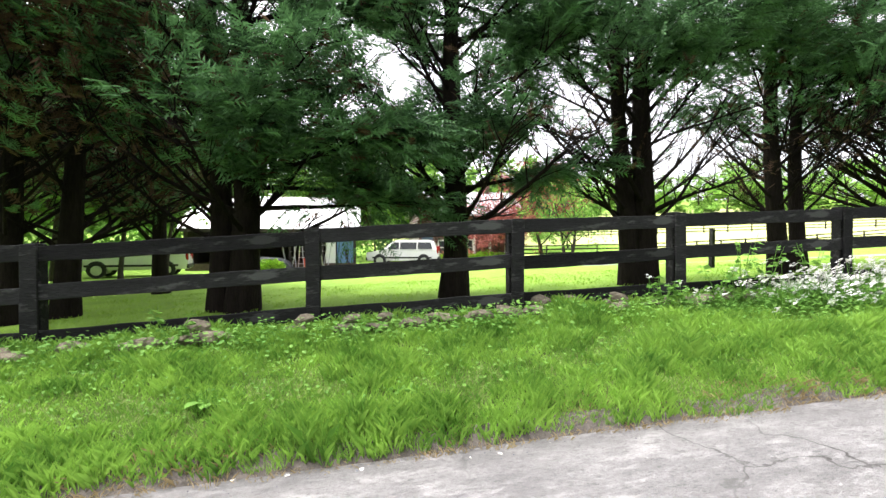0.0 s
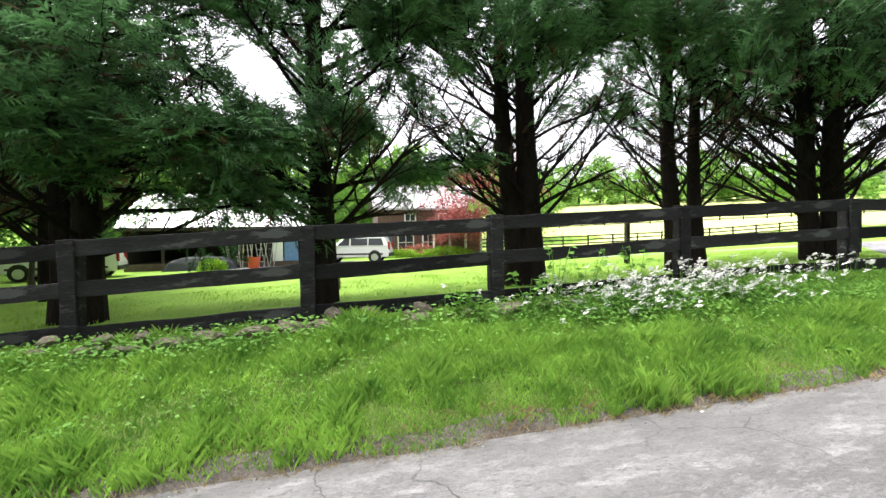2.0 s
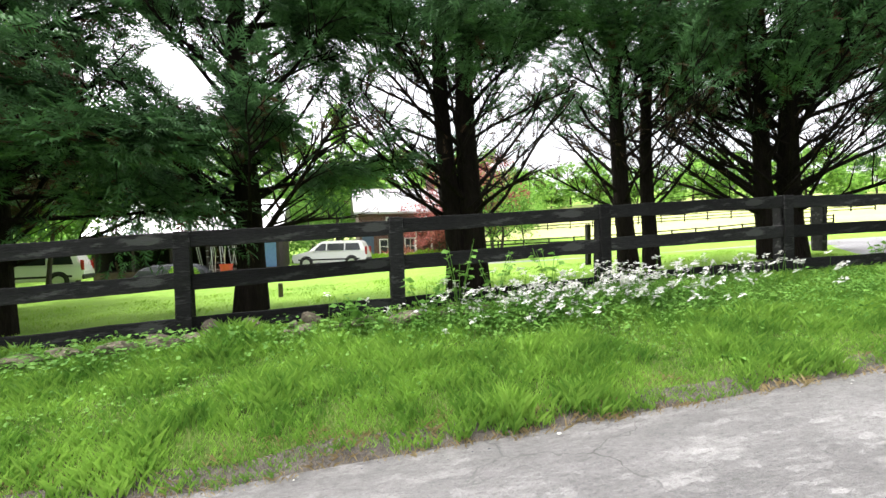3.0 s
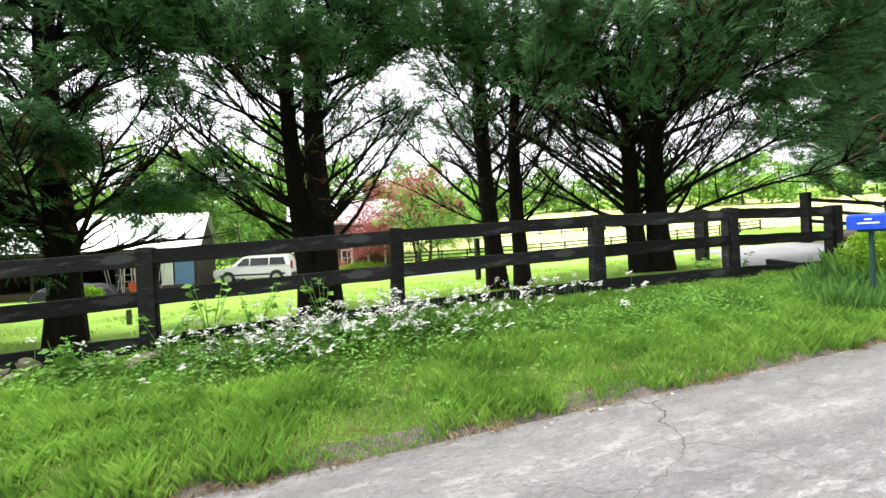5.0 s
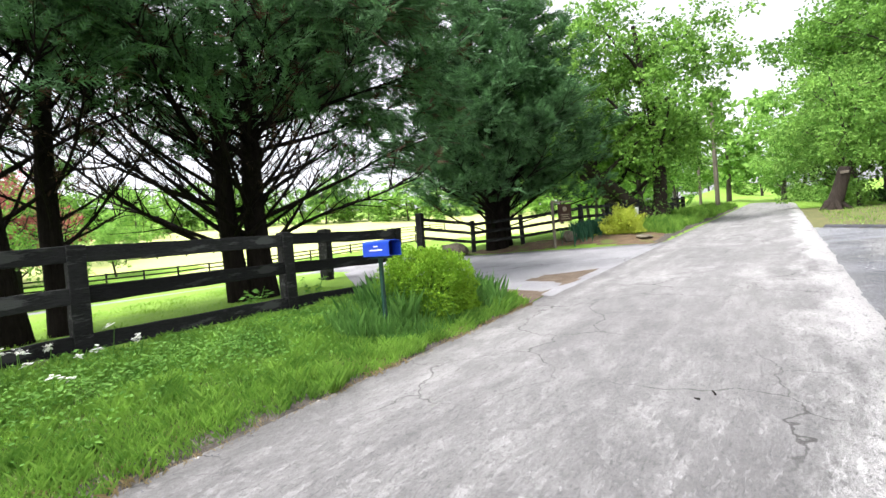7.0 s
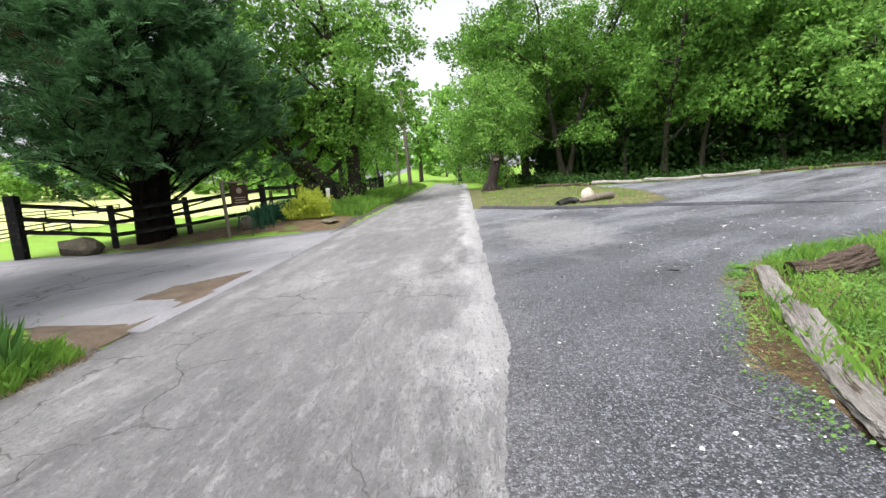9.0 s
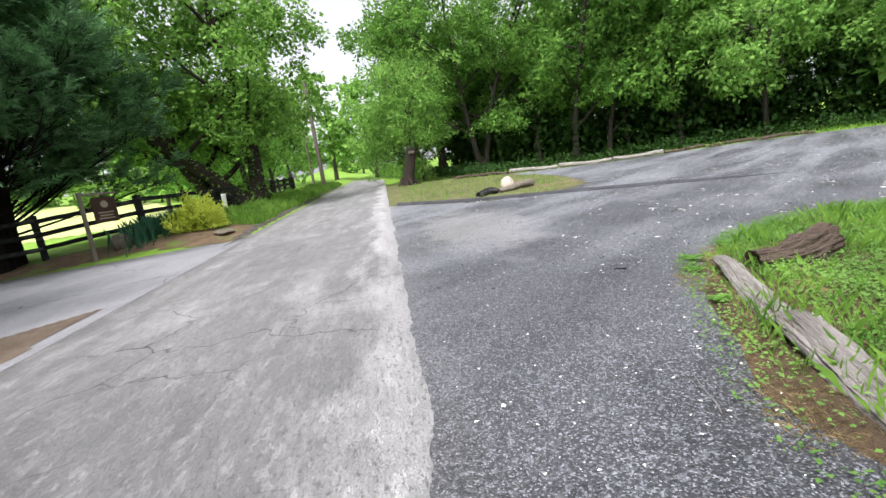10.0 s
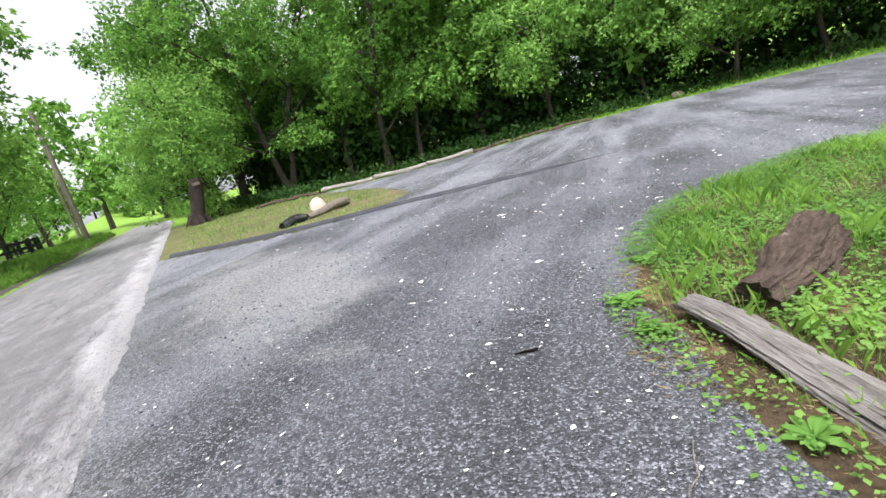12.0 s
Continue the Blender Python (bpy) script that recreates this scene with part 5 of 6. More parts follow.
for k in range(26):
    w = (W + 0.7) / 26
    for side in (0, 1):
        bm = bmesh.new()
        L = math.hypot(D / 2 + 0.4, 2.25)
        box(bm, (w - 0.004, L, 0.03), (0, 0, 0))
        box(bm, (0.035, L, 0.035), (w / 2 - 0.03, 0, 0.03))
        ob = part("roof_sheet", bm, M_TIN, barn)
        ang = math.degrees(math.atan2(2.25, D / 2 + 0.4))
        ob.matrix_basis = pose(-0.35 + w * (k + 0.5), D / 4 - 0.2 if side == 0 else 3 * D / 4 + 0.2, 2.15 + 1.125, ang if side == 0 else -ang)
barn_part("fascia", (W + 0.6, 0.05, 0.2), (W / 2, -0.38, 2.05), M_BARNWOOD)
for k in range(6):
    barn_part("post", (0.14, 0.14, 2.45), (0.05 + k * (W - 0.1) / 5, 0.1, 0.85), M_BARNWOOD)
barn_part("floor", (W, D, 0.6), (W / 2, D / 2, -0.26), M_SOIL)
barn_part("side_panel", (1.0, 0.06, 1.6), (W - 0.62, 0.0, 0.85), material("faded_blue_panel", (0.1, 0.2, 0.38), (0.18, 0.3, 0.5), rough=0.6), "faded blue panel", bevel=0.01)
barn_part("side_panel", (0.6, 0.06, 1.6), (W - 1.5, 0.0, 0.85), M_WHITE, "pale grey-white panel")


def a_frame(x, y, mat, label, seed):
    root = thing("stepladder", pose(x, y, float(land(x, y)), 0, 0, seed * 31), label, "ladder", "ladders at the barn")
    for dx in (-0.25, 0.25):
        for tilt in (-10, 10):
            bm = bmesh.new()
            box(bm, (0.05, 0.03, 1.7), (0, 0, 0.83), bevel=0.004)
            ob = part("leg", bm, mat, root)
            ob.matrix_basis = pose(dx, math.sin(radians(-tilt)) * -1.65 * -1 * 0.5 * 2 * 0.5, 0, tilt)
    for k in range(4):
        bm = bmesh.new()
        box(bm, (0.5, 0.06, 0.025), (0, 0, 0), bevel=0.003)
        ob = part("step", bm, mat, root)
        ob.matrix_basis = pose(0, -0.22 + 0.05 * k, 0.35 + 0.36 * k)
    return root


M_ALU = material("dull_aluminium", (0.4, 0.4, 0.4), (0.55, 0.55, 0.55), rough=0.4, metal=0.6, bump=0.1)
for x, y, s in ((-2.9, 29.2, 1), (-2.2, 29.3, 2), (-3.6, 29.4, 3), (-1.6, 29.2, 4)):
    a_frame(x, y, M_ALU, "grey metal stepladder standing open before the barn", s)

M_REDPLASTIC = material("red_plastic", (0.45, 0.05, 0.03), (0.6, 0.09, 0.05), rough=0.5, bump=0.05)
bin_ = thing("red_tub", pose(-2.35, 28.6, float(land(-2.35, 28.6))), "orange-red plastic tub standing before the barn", "tub")
bm = bmesh.new()
bmesh.ops.create_cone(bm, segments=24, radius1=0.28, radius2=0.36, depth=0.62, matrix=pose(0, 0, 0.31))
bmesh.ops.create_cone(bm, segments=24, radius1=0.26, radius2=0.34, depth=0.6, matrix=pose(0, 0, 0.34))
part("tub", bm, M_REDPLASTIC, bin_)
bm = bmesh.new()
bmesh.ops.create_cone(bm, segments=24, radius1=0.38, radius2=0.38, depth=0.04, matrix=pose(0, 0, 0.61))
part("rim", bm, M_REDPLASTIC, bin_)
M_TARP = material("grey_tarpaulin", (0.02, 0.024, 0.028), (0.055, 0.06, 0.066), scale=2, rough=0.7, bump=0.4)
bm = bmesh.new()
bmesh.ops.create_grid(bm, x_segments=24, y_segments=12, size=1.0)
for v in bm.verts:
    e = max(abs(v.co.x), abs(v.co.y))
    v.co.z = 0.75 * (1 - e ** 5) + 0.08 * noise.noise(v.co * 4)
    v.co.x *= 1.9
    v.co.y *= 0.8
bmesh.ops.solidify(bm, geom=bm.faces[:], thickness=0.02)
tarp = part("covered_heap", bm, M_TARP)
tarp.matrix_basis = pose(-5.2, 29.2, float(land(-5.2, 29.2)))
tagged(tarp, "heap covered with a grey tarpaulin before the barn", "heap")

# ---- van ----
M_CARWHITE = material("white_car_paint", (0.74, 0.74, 0.73), (0.8, 0.8, 0.79), scale=1, rough=0.25, bump=0, coat=0.6)
M_CARGLASS = material("dark_car_glass", (0.02, 0.023, 0.025), (0.03, 0.034, 0.036), scale=1, rough=0.08, bump=0)
M_TYRE = material("tyre_rubber", (0.015, 0.015, 0.015), (0.03, 0.03, 0.03), scale=8, rough=0.85, bump=0.2)
M_RIM = material("alloy_rim", (0.45, 0.45, 0.46), (0.6, 0.6, 0.6), scale=5, rough=0.3, metal=0.8, bump=0.05)
M_LAMP = material("lamp_glass", (0.5, 0.5, 0.5), (0.7, 0.7, 0.7), rough=0.15, bump=0)
M_TAIL = material("red_lamp_glass", (0.25, 0.01, 0.01), (0.35, 0.02, 0.02), rough=0.2, bump=0)
M_DARKTRIM = material("dark_car_trim", (0.02, 0.02, 0.02), (0.04, 0.04, 0.04), rough=0.7, bump=0.05)


def prism(bm, profile, w0, w1, zsplit):
    """A side profile (x, z) widened to a body whose sides lean in above zsplit."""
    sides = []
    for s in (-1, 1):
        sides.append([bm.verts.new((x, s * (w0 if z < zsplit else w1), z)) for x, z in profile])
    bm.faces.new(sides[0])
    bm.faces.new(sides[1][::-1])
    n = len(profile)
    for k in range(n):
        bm.faces.new((sides[0][k], sides[1][k], sides[1][(k + 1) % n], sides[0][(k + 1) % n]))
    bmesh.ops.recalc_face_normals(bm, faces=bm.faces[:])


def van(m, label):
    """A people carrier facing +x, origin on the ground under its middle."""
    root = thing("van", m, label, "van")
    bm = bmesh.new()
    prism(bm, [(-2.35, 0.35), (2.3, 0.35), (2.38, 0.6), (2.3, 0.85), (1.55, 1.03), (1.35, 1.08), (-2.3, 1.05), (-2.4, 0.7)], 0.9, 0.88, 1.0)
    bmesh.ops.bevel(bm, geom=bm.edges[:], offset=0.06, segments=2, affect="EDGES")
    part("body", bm, M_CARWHITE, root)
    bm = bmesh.new()
    prism(bm, [(1.4, 1.0), (0.65, 1.58), (0.35, 1.7), (-1.8, 1.72), (-2.05, 1.62), (-2.32, 1.0)], 0.88, 0.72, 1.3)
    bmesh.ops.bevel(bm, geom=bm.edges[:], offset=0.05, segments=2, affect="EDGES")
    part("cabin", bm, M_CARWHITE, root)
    for s in (-1, 1):
        for x0, x1, xa, xb in ((0.98, 0.2, 0.5, 0.2), (0.12, -0.95, 0.12, -0.95), (-1.03, -2.0, -1.03, -1.86)):
            bm = bmesh.new()
            vs = [bm.verts.new(p) for p in ((x0, s * 0.885, 1.1), (x1, s * 0.885, 1.1), (xb, s * 0.765, 1.54), (xa, s * 0.765, 1.54))]
            bm.faces.new(vs)
            bmesh.ops.solidify(bm, geom=bm.faces[:], thickness=0.03)
            part("side_window", bm, M_CARGLASS, root)
        for x in (1.45, -1.42):
            wheel = new("wheel")
            wheel.parent = root
            wheel.matrix_basis = pose(x, s * 0.82, 0.34, 90)
            bm = bmesh.new()
            bmesh.ops.create_cone(bm, cap_ends=True, segments=28, radius1=0.34, radius2=0.34, depth=0.22)
            bmesh.ops.bevel(bm, geom=bm.edges[:], offset=0.02, segments=1, affect="EDGES")
            part("tyre", bm, M_TYRE, wheel)
            bm = bmesh.new()
            bmesh.ops.create_cone(bm, cap_ends=True, segments=20, radius1=0.23, radius2=0.23, depth=0.24)
            part("rim", bm, M_RIM, wheel)
            bm = bmesh.new()
            bmesh.ops.create_cone(bm, cap_ends=True, segments=24, radius1=0.41, radius2=0.41, depth=0.1, matrix=pose(x, s * 0.865, 0.38, 90))
            part("wheel_arch", bm, M_DARKTRIM, root)
        bm = bmesh.new()
        box(bm, (3.9, 0.03, 0.1), (0, s * 0.91, 0.55), bevel=0.01)
        part("trim_strip", bm, M_DARKTRIM, root)
        bm = bmesh.new()
        box(bm, (0.3, 0.34, 0.16), (2.2, s * 0.66, 0.82), bevel=0.03)
        part("headlight", bm, M_LAMP, root)
        bm = bmesh.new()
        box(bm, (0.12, 0.16, 0.5), (-2.32, s * 0.76, 1.05), bevel=0.02)
        part("tail_light", bm, M_TAIL, root)
        bm = bmesh.new()
        box(bm, (0.14, 0.16, 0.14), (0.95, s * 0.98, 1.12), bevel=0.03)
        part("mirror", bm, M_CARWHITE, root)
    bm = bmesh.new()
    vs = [bm.verts.new(p) for p in ((1.38, -0.74, 1.06), (1.38, 0.74, 1.06), (0.68, 0.64, 1.58), (0.68, -0.64, 1.58))]
    bm.faces.new(vs)
    bmesh.ops.solidify(bm, geom=bm.faces[:], thickness=0.03)
    part("windscreen", bm, M_CARGLASS, root)
    bm = bmesh.new()
    box(bm, (0.12, 1.75, 0.22), (2.33, 0, 0.48), bevel=0.04)
    part("front_bumper", bm, M_DARKTRIM, root)
    bm = bmesh.new()
    box(bm, (0.12, 1.75, 0.22), (-2.36, 0, 0.5), bevel=0.04)
    part("rear_bumper", bm, M_DARKTRIM, root)
    return root


van_a = van(pose(3.5, 31.15, float(land(3.5, 31.15)) + 0.01, 0, 0, 166), "white people carrier parked on the driveway by the barn")
van_b = copy_thing(van_a, pose(-10.45, 25.9, float(land(-10.45, 25.9)) + 0.01, 0, 0, 190))
tagged(van_b, "white car parked in the shade under the trees")

# ---- house ----
M_BRICK = bpy.data.materials.new("red_brick")
M_BRICK.use_nodes = True
bt = M_BRICK.node_tree
bn = bt.nodes.new("ShaderNodeTexBrick")
bn.inputs["Color1"].default_value, bn.inputs["Color2"].default_value, bn.inputs["Mortar"].default_value = (0.085, 0.035, 0.027, 1), (0.13, 0.052, 0.04, 1), (0.2, 0.18, 0.16, 1)
bn.inputs["Scale"].default_value = 2.2
btc = bt.nodes.new("ShaderNodeTexCoord")
bmp = bt.nodes.new("ShaderNodeMapping")
bmp.inputs["Rotation"].default_value = (radians(90), 0, 0)
bt.links.new(btc.outputs["Object"], bmp.inputs["Vector"])
bt.links.new(bmp.outputs["Vector"], bn.inputs["Vector"])
bt.links.new(bn.outputs["Color"], bt.nodes["Principled BSDF"].inputs["Base Color"])
bt.nodes["Principled BSDF"].inputs["Roughness"].default_value = 0.9
M_HOUSEROOF = material("pale_grey_shingles", (0.34, 0.34, 0.35), (0.5, 0.5, 0.51), scale=2, fine=18, rough=0.8, bump=0.4)
M_WINGLASS = material("window_glass", (0.03, 0.035, 0.04), (0.06, 0.07, 0.08), scale=1, rough=0.06, bump=0)
hz = float(land(9, 39))
house = thing("house", pose(5.6, 39.0, hz), "two-storey red brick house with a pale roof and white porch", "house")


def house_part(name, size, centre, mat, label="", parent=None, turn=(0, 0, 0), bevel=0.01):
    bm = bmesh.new()
    box(bm, size, centre, bevel=bevel, turn=turn)
    return part(name, bm, mat, parent or house, label)


HW, HD, HH = 9.0, 7.0, 3.9
house_part("wall", (HW, 0.25, HH), (HW / 2, 0, HH / 2), M_BRICK)
house_part("wall", (HW, 0.25, HH), (HW / 2, HD, HH / 2), M_BRICK)
house_part("wall", (0.25, HD - 0.26, HH), (0.125, HD / 2, HH / 2), M_BRICK)
house_part("wall", (0.25, HD - 0.26, HH), (HW - 0.125, HD / 2, HH / 2), M_BRICK)
bm = bmesh.new()
prof = [(-0.5, HH - 0.1), (HD / 2, HH + 2.2), (HD + 0.5, HH - 0.1), (HD + 0.5, HH + 0.08), (HD / 2, HH + 2.4), (-0.5, HH + 0.08)]
ra = [bm.verts.new((-0.4, y, z)) for y, z in prof]
rb = [bm.verts.new((HW + 0.4, y, z)) for y, z in prof]
for k in range(6):
    bm.faces.new((ra[k], ra[(k + 1) % 6], rb[(k + 1) % 6], rb[k]))
for ring in (ra, rb):
    bm.faces.new((ring[0], ring[1], ring[4], ring[5]))
    bm.faces.new((ring[1], ring[2], ring[3], ring[4]))
bmesh.ops.recalc_face_normals(bm, faces=bm.faces[:])
roof = part("roof", bm, M_HOUSEROOF, house)
for x in (0, HW):
    bm = bmesh.new()
    vs = [bm.verts.new((x, y, z)) for y, z in ((0, HH), (HD, HH), (HD / 2, HH + 2.1))]
    bm.faces.new(vs)
    bmesh.ops.solidify(bm, geom=bm.faces[:], thickness=0.15)
    part("gable", bm, M_BRICK, house)
house_part("chimney", (0.7, 0.7, 2.0), (6.8, HD / 2, HH + 2.4), M_BRICK, parent=roof)
for x, z, w, h in ((2.7, 2.9, 0.9, 1.2), (5.6, 2.9, 0.9, 1.2), (2.3, 1.1, 1.3, 1.2), (7.6, 2.9, 0.9, 1.2), (4.2, 1.1, 0.9, 1.3)):
    win = house_part("window", (w, 0.06, h), (x, -0.16, z), M_WINGLASS)
    for dx, dz, sw, sh in ((-w / 2, 0, 0.1, h + 0.1), (w / 2, 0, 0.1, h + 0.1), (0, h / 2, w + 0.1, 0.1), (0, -h / 2, w + 0.2, 0.12), (0, 0, w, 0.05), (0, 0, 0.05, h)):
        house_part("frame", (sw, 0.1, sh), (x + dx, -0.19, z + dz), M_WHITE, parent=win)
house_part("door", (0.95, 0.08, 2.05), (0.7, -0.17, 1.05), material("blue_grey_door", (0.05, 0.08, 0.14), (0.08, 0.12, 0.2), rough=0.5), "dark blue door")
house_part("porch_floor", (4.6, 1.8, 0.2), (6.4, -1.0, 0.15), M_STONE)
house_part("porch_roof", (4.8, 2.2, 0.15), (6.4, -1.0, 2.45), M_HOUSEROOF, turn=(8, 0, 0))
for k in range(4):
    bm = bmesh.new()
    bmesh.ops.create_cone(bm, cap_ends=True, segments=14, radius1=0.1, radius2=0.08, depth=2.1, matrix=pose(4.4 + k * 1.33, -1.75, 1.3))
    part("porch_column", bm, M_WHITE, house)
M_REDSHRUB = leaf_material("pink_shrub_leaves", (0.28, 0.09, 0.07), (0.5, 0.22, 0.16), 0.3)
shrub("flower_bush", 8.6, 36.6, 3.2, 1.6, 0.9, M_REDSHRUB, "low pinkish shrub in the bed before the house", 8, leaves=2600, leaf=0.12, uneven=0.25)
shrub("garden_shrub", 10.8, 35.6, 4.5, 1.4, 0.7, M_BUSH, "low green hedge in the bed before the house", 9, leaves=3000, leaf=0.12, uneven=0.2)
shrub("garden_shrub", 7.0, 35.4, 3.0, 1.2, 0.6, M_BUSH, "low green hedge by the drive before the house", 10, leaves=2200, leaf=0.12, uneven=0.2)
shrub("garden_shrub", -4.4, 27.9, 1.5, 1.1, 0.7, M_BUSH, "light green bush beside the heap at the barn", 13, leaves=2500, leaf=0.08)
# ---- leafy trees ----
# Stems take M_SNAG: shade under the crown put into a darker bark.
plant_broadleaf(37.5, 5.6, "large leafy roadside tree with two ivy-clad stems", M_LEAF, M_SNAG, seed=51, height=16, spread_r=5.8, fork=2.2, turn=90, stems=((0, 0, 0.0), (0.3, 0.1, 0.85), (1.8, -0.3, 0.6)),
                clumps=1050, per=38, leaf=0.26, trunk_r=0.42, low=2.8, ivy=3.5)
plant_broadleaf(49.5, -8.8, "forked tree with bright leaves at the wood's edge", M_LEAF_DEEP, M_GREYBARK, turn=90, seed=52, height=18, spread_r=8.5, fork=3.2, stems=((0, 0, -0.32), (0.1, 0.1, 0.22)), clumps=760, per=40, leaf=0.26, trunk_r=0.26, low=4.4)
plant_broadleaf(44.2, -3.6, "young leafy tree crowding the edge of the lane", M_LEAF_LIGHT, M_GREYBARK, seed=53, height=11, spread_r=3.2, fork=1.2, stems=((0, 0, 0.05), (1.6, 0.5, 0.1), (3.4, 0.2, -0.05)), clumps=520, per=36, leaf=0.21, trunk_r=0.11, low=0.5)
plant_broadleaf(11.6, 35.6, "low spreading red-leaved maple before the house", M_RED, M_GREYBARK, name="red_maple", seed=54, height=3.4, spread_r=2.4, fork=0.8, clumps=90, per=60, leaf=0.14, trunk_r=0.1, low=1.0)
plant_broadleaf(14.8, 34.5, "tall reddish maple beyond the lawn", M_RED, M_GREYBARK, name="red_maple", seed=55, height=8.0, spread_r=4.2, fork=1.4, clumps=300, per=40, leaf=0.2, trunk_r=0.16, low=1.3)
plant_broadleaf(13.2, 26.8, "small forked tree on the lawn beside the driveway", M_LEAF, M_GREYBARK, seed=56, height=5.5, spread_r=2.4, fork=1.4, stems=((0, 0, -0.3), (0.1, 0, 0.3)), clumps=70, per=60, leaf=0.16, trunk_r=0.12, low=2.4)

wood_a = plant_broadleaf(53, -12.5, "tall dense green tree in the woods", M_LEAF, M_GREYBARK, name="woodland_tree", group="woodland trees", seed=61, height=17, spread_r=5.5, fork=2.0, clumps=380, per=28, leaf=0.32, trunk_r=0.26, low=3.2)
wood_b = plant_broadleaf(44.5, -14.5, "tall dense green tree in the woods", M_LEAF_DEEP, M_GREYBARK, name="woodland_tree", group="woodland trees", seed=62, height=19, spread_r=6.0, fork=2.5, clumps=390, per=28, leaf=0.32, trunk_r=0.24, low=3.6)
wood_c = plant_broadleaf(35.5, -29.5, "leafy woodland tree with low branches", M_LEAF_LIGHT, M_GREYBARK, name="woodland_tree", group="woodland trees", seed=63, height=11, spread_r=4.8, fork=2.0, clumps=330, per=28, leaf=0.28, trunk_r=0.18, low=2.0)
wood_d = plant_broadleaf(44.2, -18.2, "thin-stemmed woodland tree at the lot's edge", M_LEAF_DEEP, M_GREYBARK, name="woodland_tree", group="woodland trees", seed=64, height=14, spread_r=4.2, fork=5.0, clumps=120, per=50, leaf=0.3, trunk_r=0.15, low=4.5)
wood_e = plant_broadleaf(64, -16, "tall leafy tree in the far woods", M_LEAF, M_GREYBARK, name="woodland_tree", group="woodland trees", seed=65, height=18, spread_r=6.5, fork=2.0, clumps=150, per=15, leaf=0.75, simple=True, trunk_r=0.24, low=0.8)
wood_f = plant_broadleaf(70, -10, "tall leafy tree in the far woods", M_LEAF_LIGHT, M_GREYBARK, name="woodland_tree", group="woodland trees", seed=66, height=15, spread_r=6.5, fork=1.5, clumps=150, per=15, leaf=0.75, simple=True, trunk_r=0.22, low=0.5)
KINDS = dict(a=wood_a, b=wood_b, c=wood_c, d=wood_d, e=wood_e, f=wood_f)
WOODS = [("b", 43.5, -16.5, 20, 0.75), ("b", 46.5, -12.5, 120, 0.75), ("a", 43, -21.5, 80, 1.0), ("c", 39.5, -25.0, 140, 1.0), ("b", 41.5, -28, 200, 1.0), ("a", 32.5, -33, 110, 1.0), ("c", 27, -33, 60, 0.95), ("b", 22, -35.5, 200, 1.05), ("c", 17, -35.5, 310, 1.0),
         ("a", 11, -38, 20, 1.0), ("c", 5, -38.5, 90, 1.0), ("c", 30.5, -30.5, 190, 0.8), ("c", 22.5, -33, 15, 0.8), ("c", 12, -35.5, 75, 0.85), ("b", -2, -39, 250, 1.0), ("a", 49, -17.5, 130, 1.05), ("e", 47, -24, 0, 1.0), ("e", 52, -21, 160, 1.0), ("f", 57, -17, 40, 1.0), ("e", 47, -31, 70, 1.1), ("f", 40, -34, 170, 1.1), ("e", 33, -39, 230, 1.1),
         ("f", 25, -41, 10, 1.1), ("e", 16, -43, 300, 1.1), ("f", 6, -45, 10, 1.1), ("e", -6, -46, 100, 1.1), ("f", -12, -38, 50, 1.1), ("e", -22, -36, 150, 1.1), ("f", -34, -34, 260, 1.1), ("e", 60, -24, 200, 1.2), ("f", 54, -30, 20, 1.2), ("e", 45, -40, 200, 1.2),
         ("a", 55.5, -6.5, 10, 1.0), ("a", 62, -5.0, 100, 1.0), ("a", 60, -9, 30, 1.0), ("b", 68, -5, 140, 1.0), ("f", 76, 0, 50, 1.0), ("e", 84, 6, 150, 1.1), ("f", 92, 14, 260, 1.1), ("c", 69, -1.8, 200, 0.9), ("e", 98, 24, 30, 1.1), ("f", 80, 21, 20, 1.0), ("e", 70, 19, 120, 0.9),
         ("f", 61, 17, 0, 0.8), ("e", 88, 32, 190, 1.0), ("c", 47, 13, 60, 0.8), ("a", 76, -9, 60, 1.1), ("a", 50, 9.5, 210, 0.95), ("c", 58, 9.5, 20, 1.0), ("b", 57, -6.5, 310, 1.0), ("f", 30, -46, 30, 1.2), ("e", 20, -50, 80, 1.2), ("f", 8, -52, 210, 1.2), ("e", -4, -53, 330, 1.2)]
LEFT_WOODS = [("c", -14, 14, 0, 0.9), ("e", -18, 20, 60, 0.9), ("b", -13, 24, 120, 0.8), ("e", -19, 28, 180, 0.9), ("e", -12.5, 39, 240, 0.85), ("e", -4, 45, 300, 0.8), ("e", 4, 50, 30, 1.0), ("e", 16, 58, 90, 0.8), ("e", -24, 12, 10, 0.9), ("f", -26, 20, 70, 1.0),
              ("e", -22, 36, 130, 0.9), ("f", -15, 47, 190, 0.9), ("b", -3.5, 41, 250, 0.75), ("b", 2.0, 38.5, 280, 0.4), ("f", -30, 28, 20, 1.0), ("e", -34, 40, 90, 1.0), ("c", 21, 50, 100, 0.55), ("c", 26, 53, 200, 0.6), ("f", 9, 54, 10, 0.9), ("e", 24, 66, 45, 0.8), ("f", 34, 70, 145, 0.7)]
for kind, x, y, turn, size in WOODS + LEFT_WOODS:
    copy_thing(KINDS[kind], pose(x, y, float(land(x, y)) - 0.05, 0, 0, turn)).scale = (size, size, size)
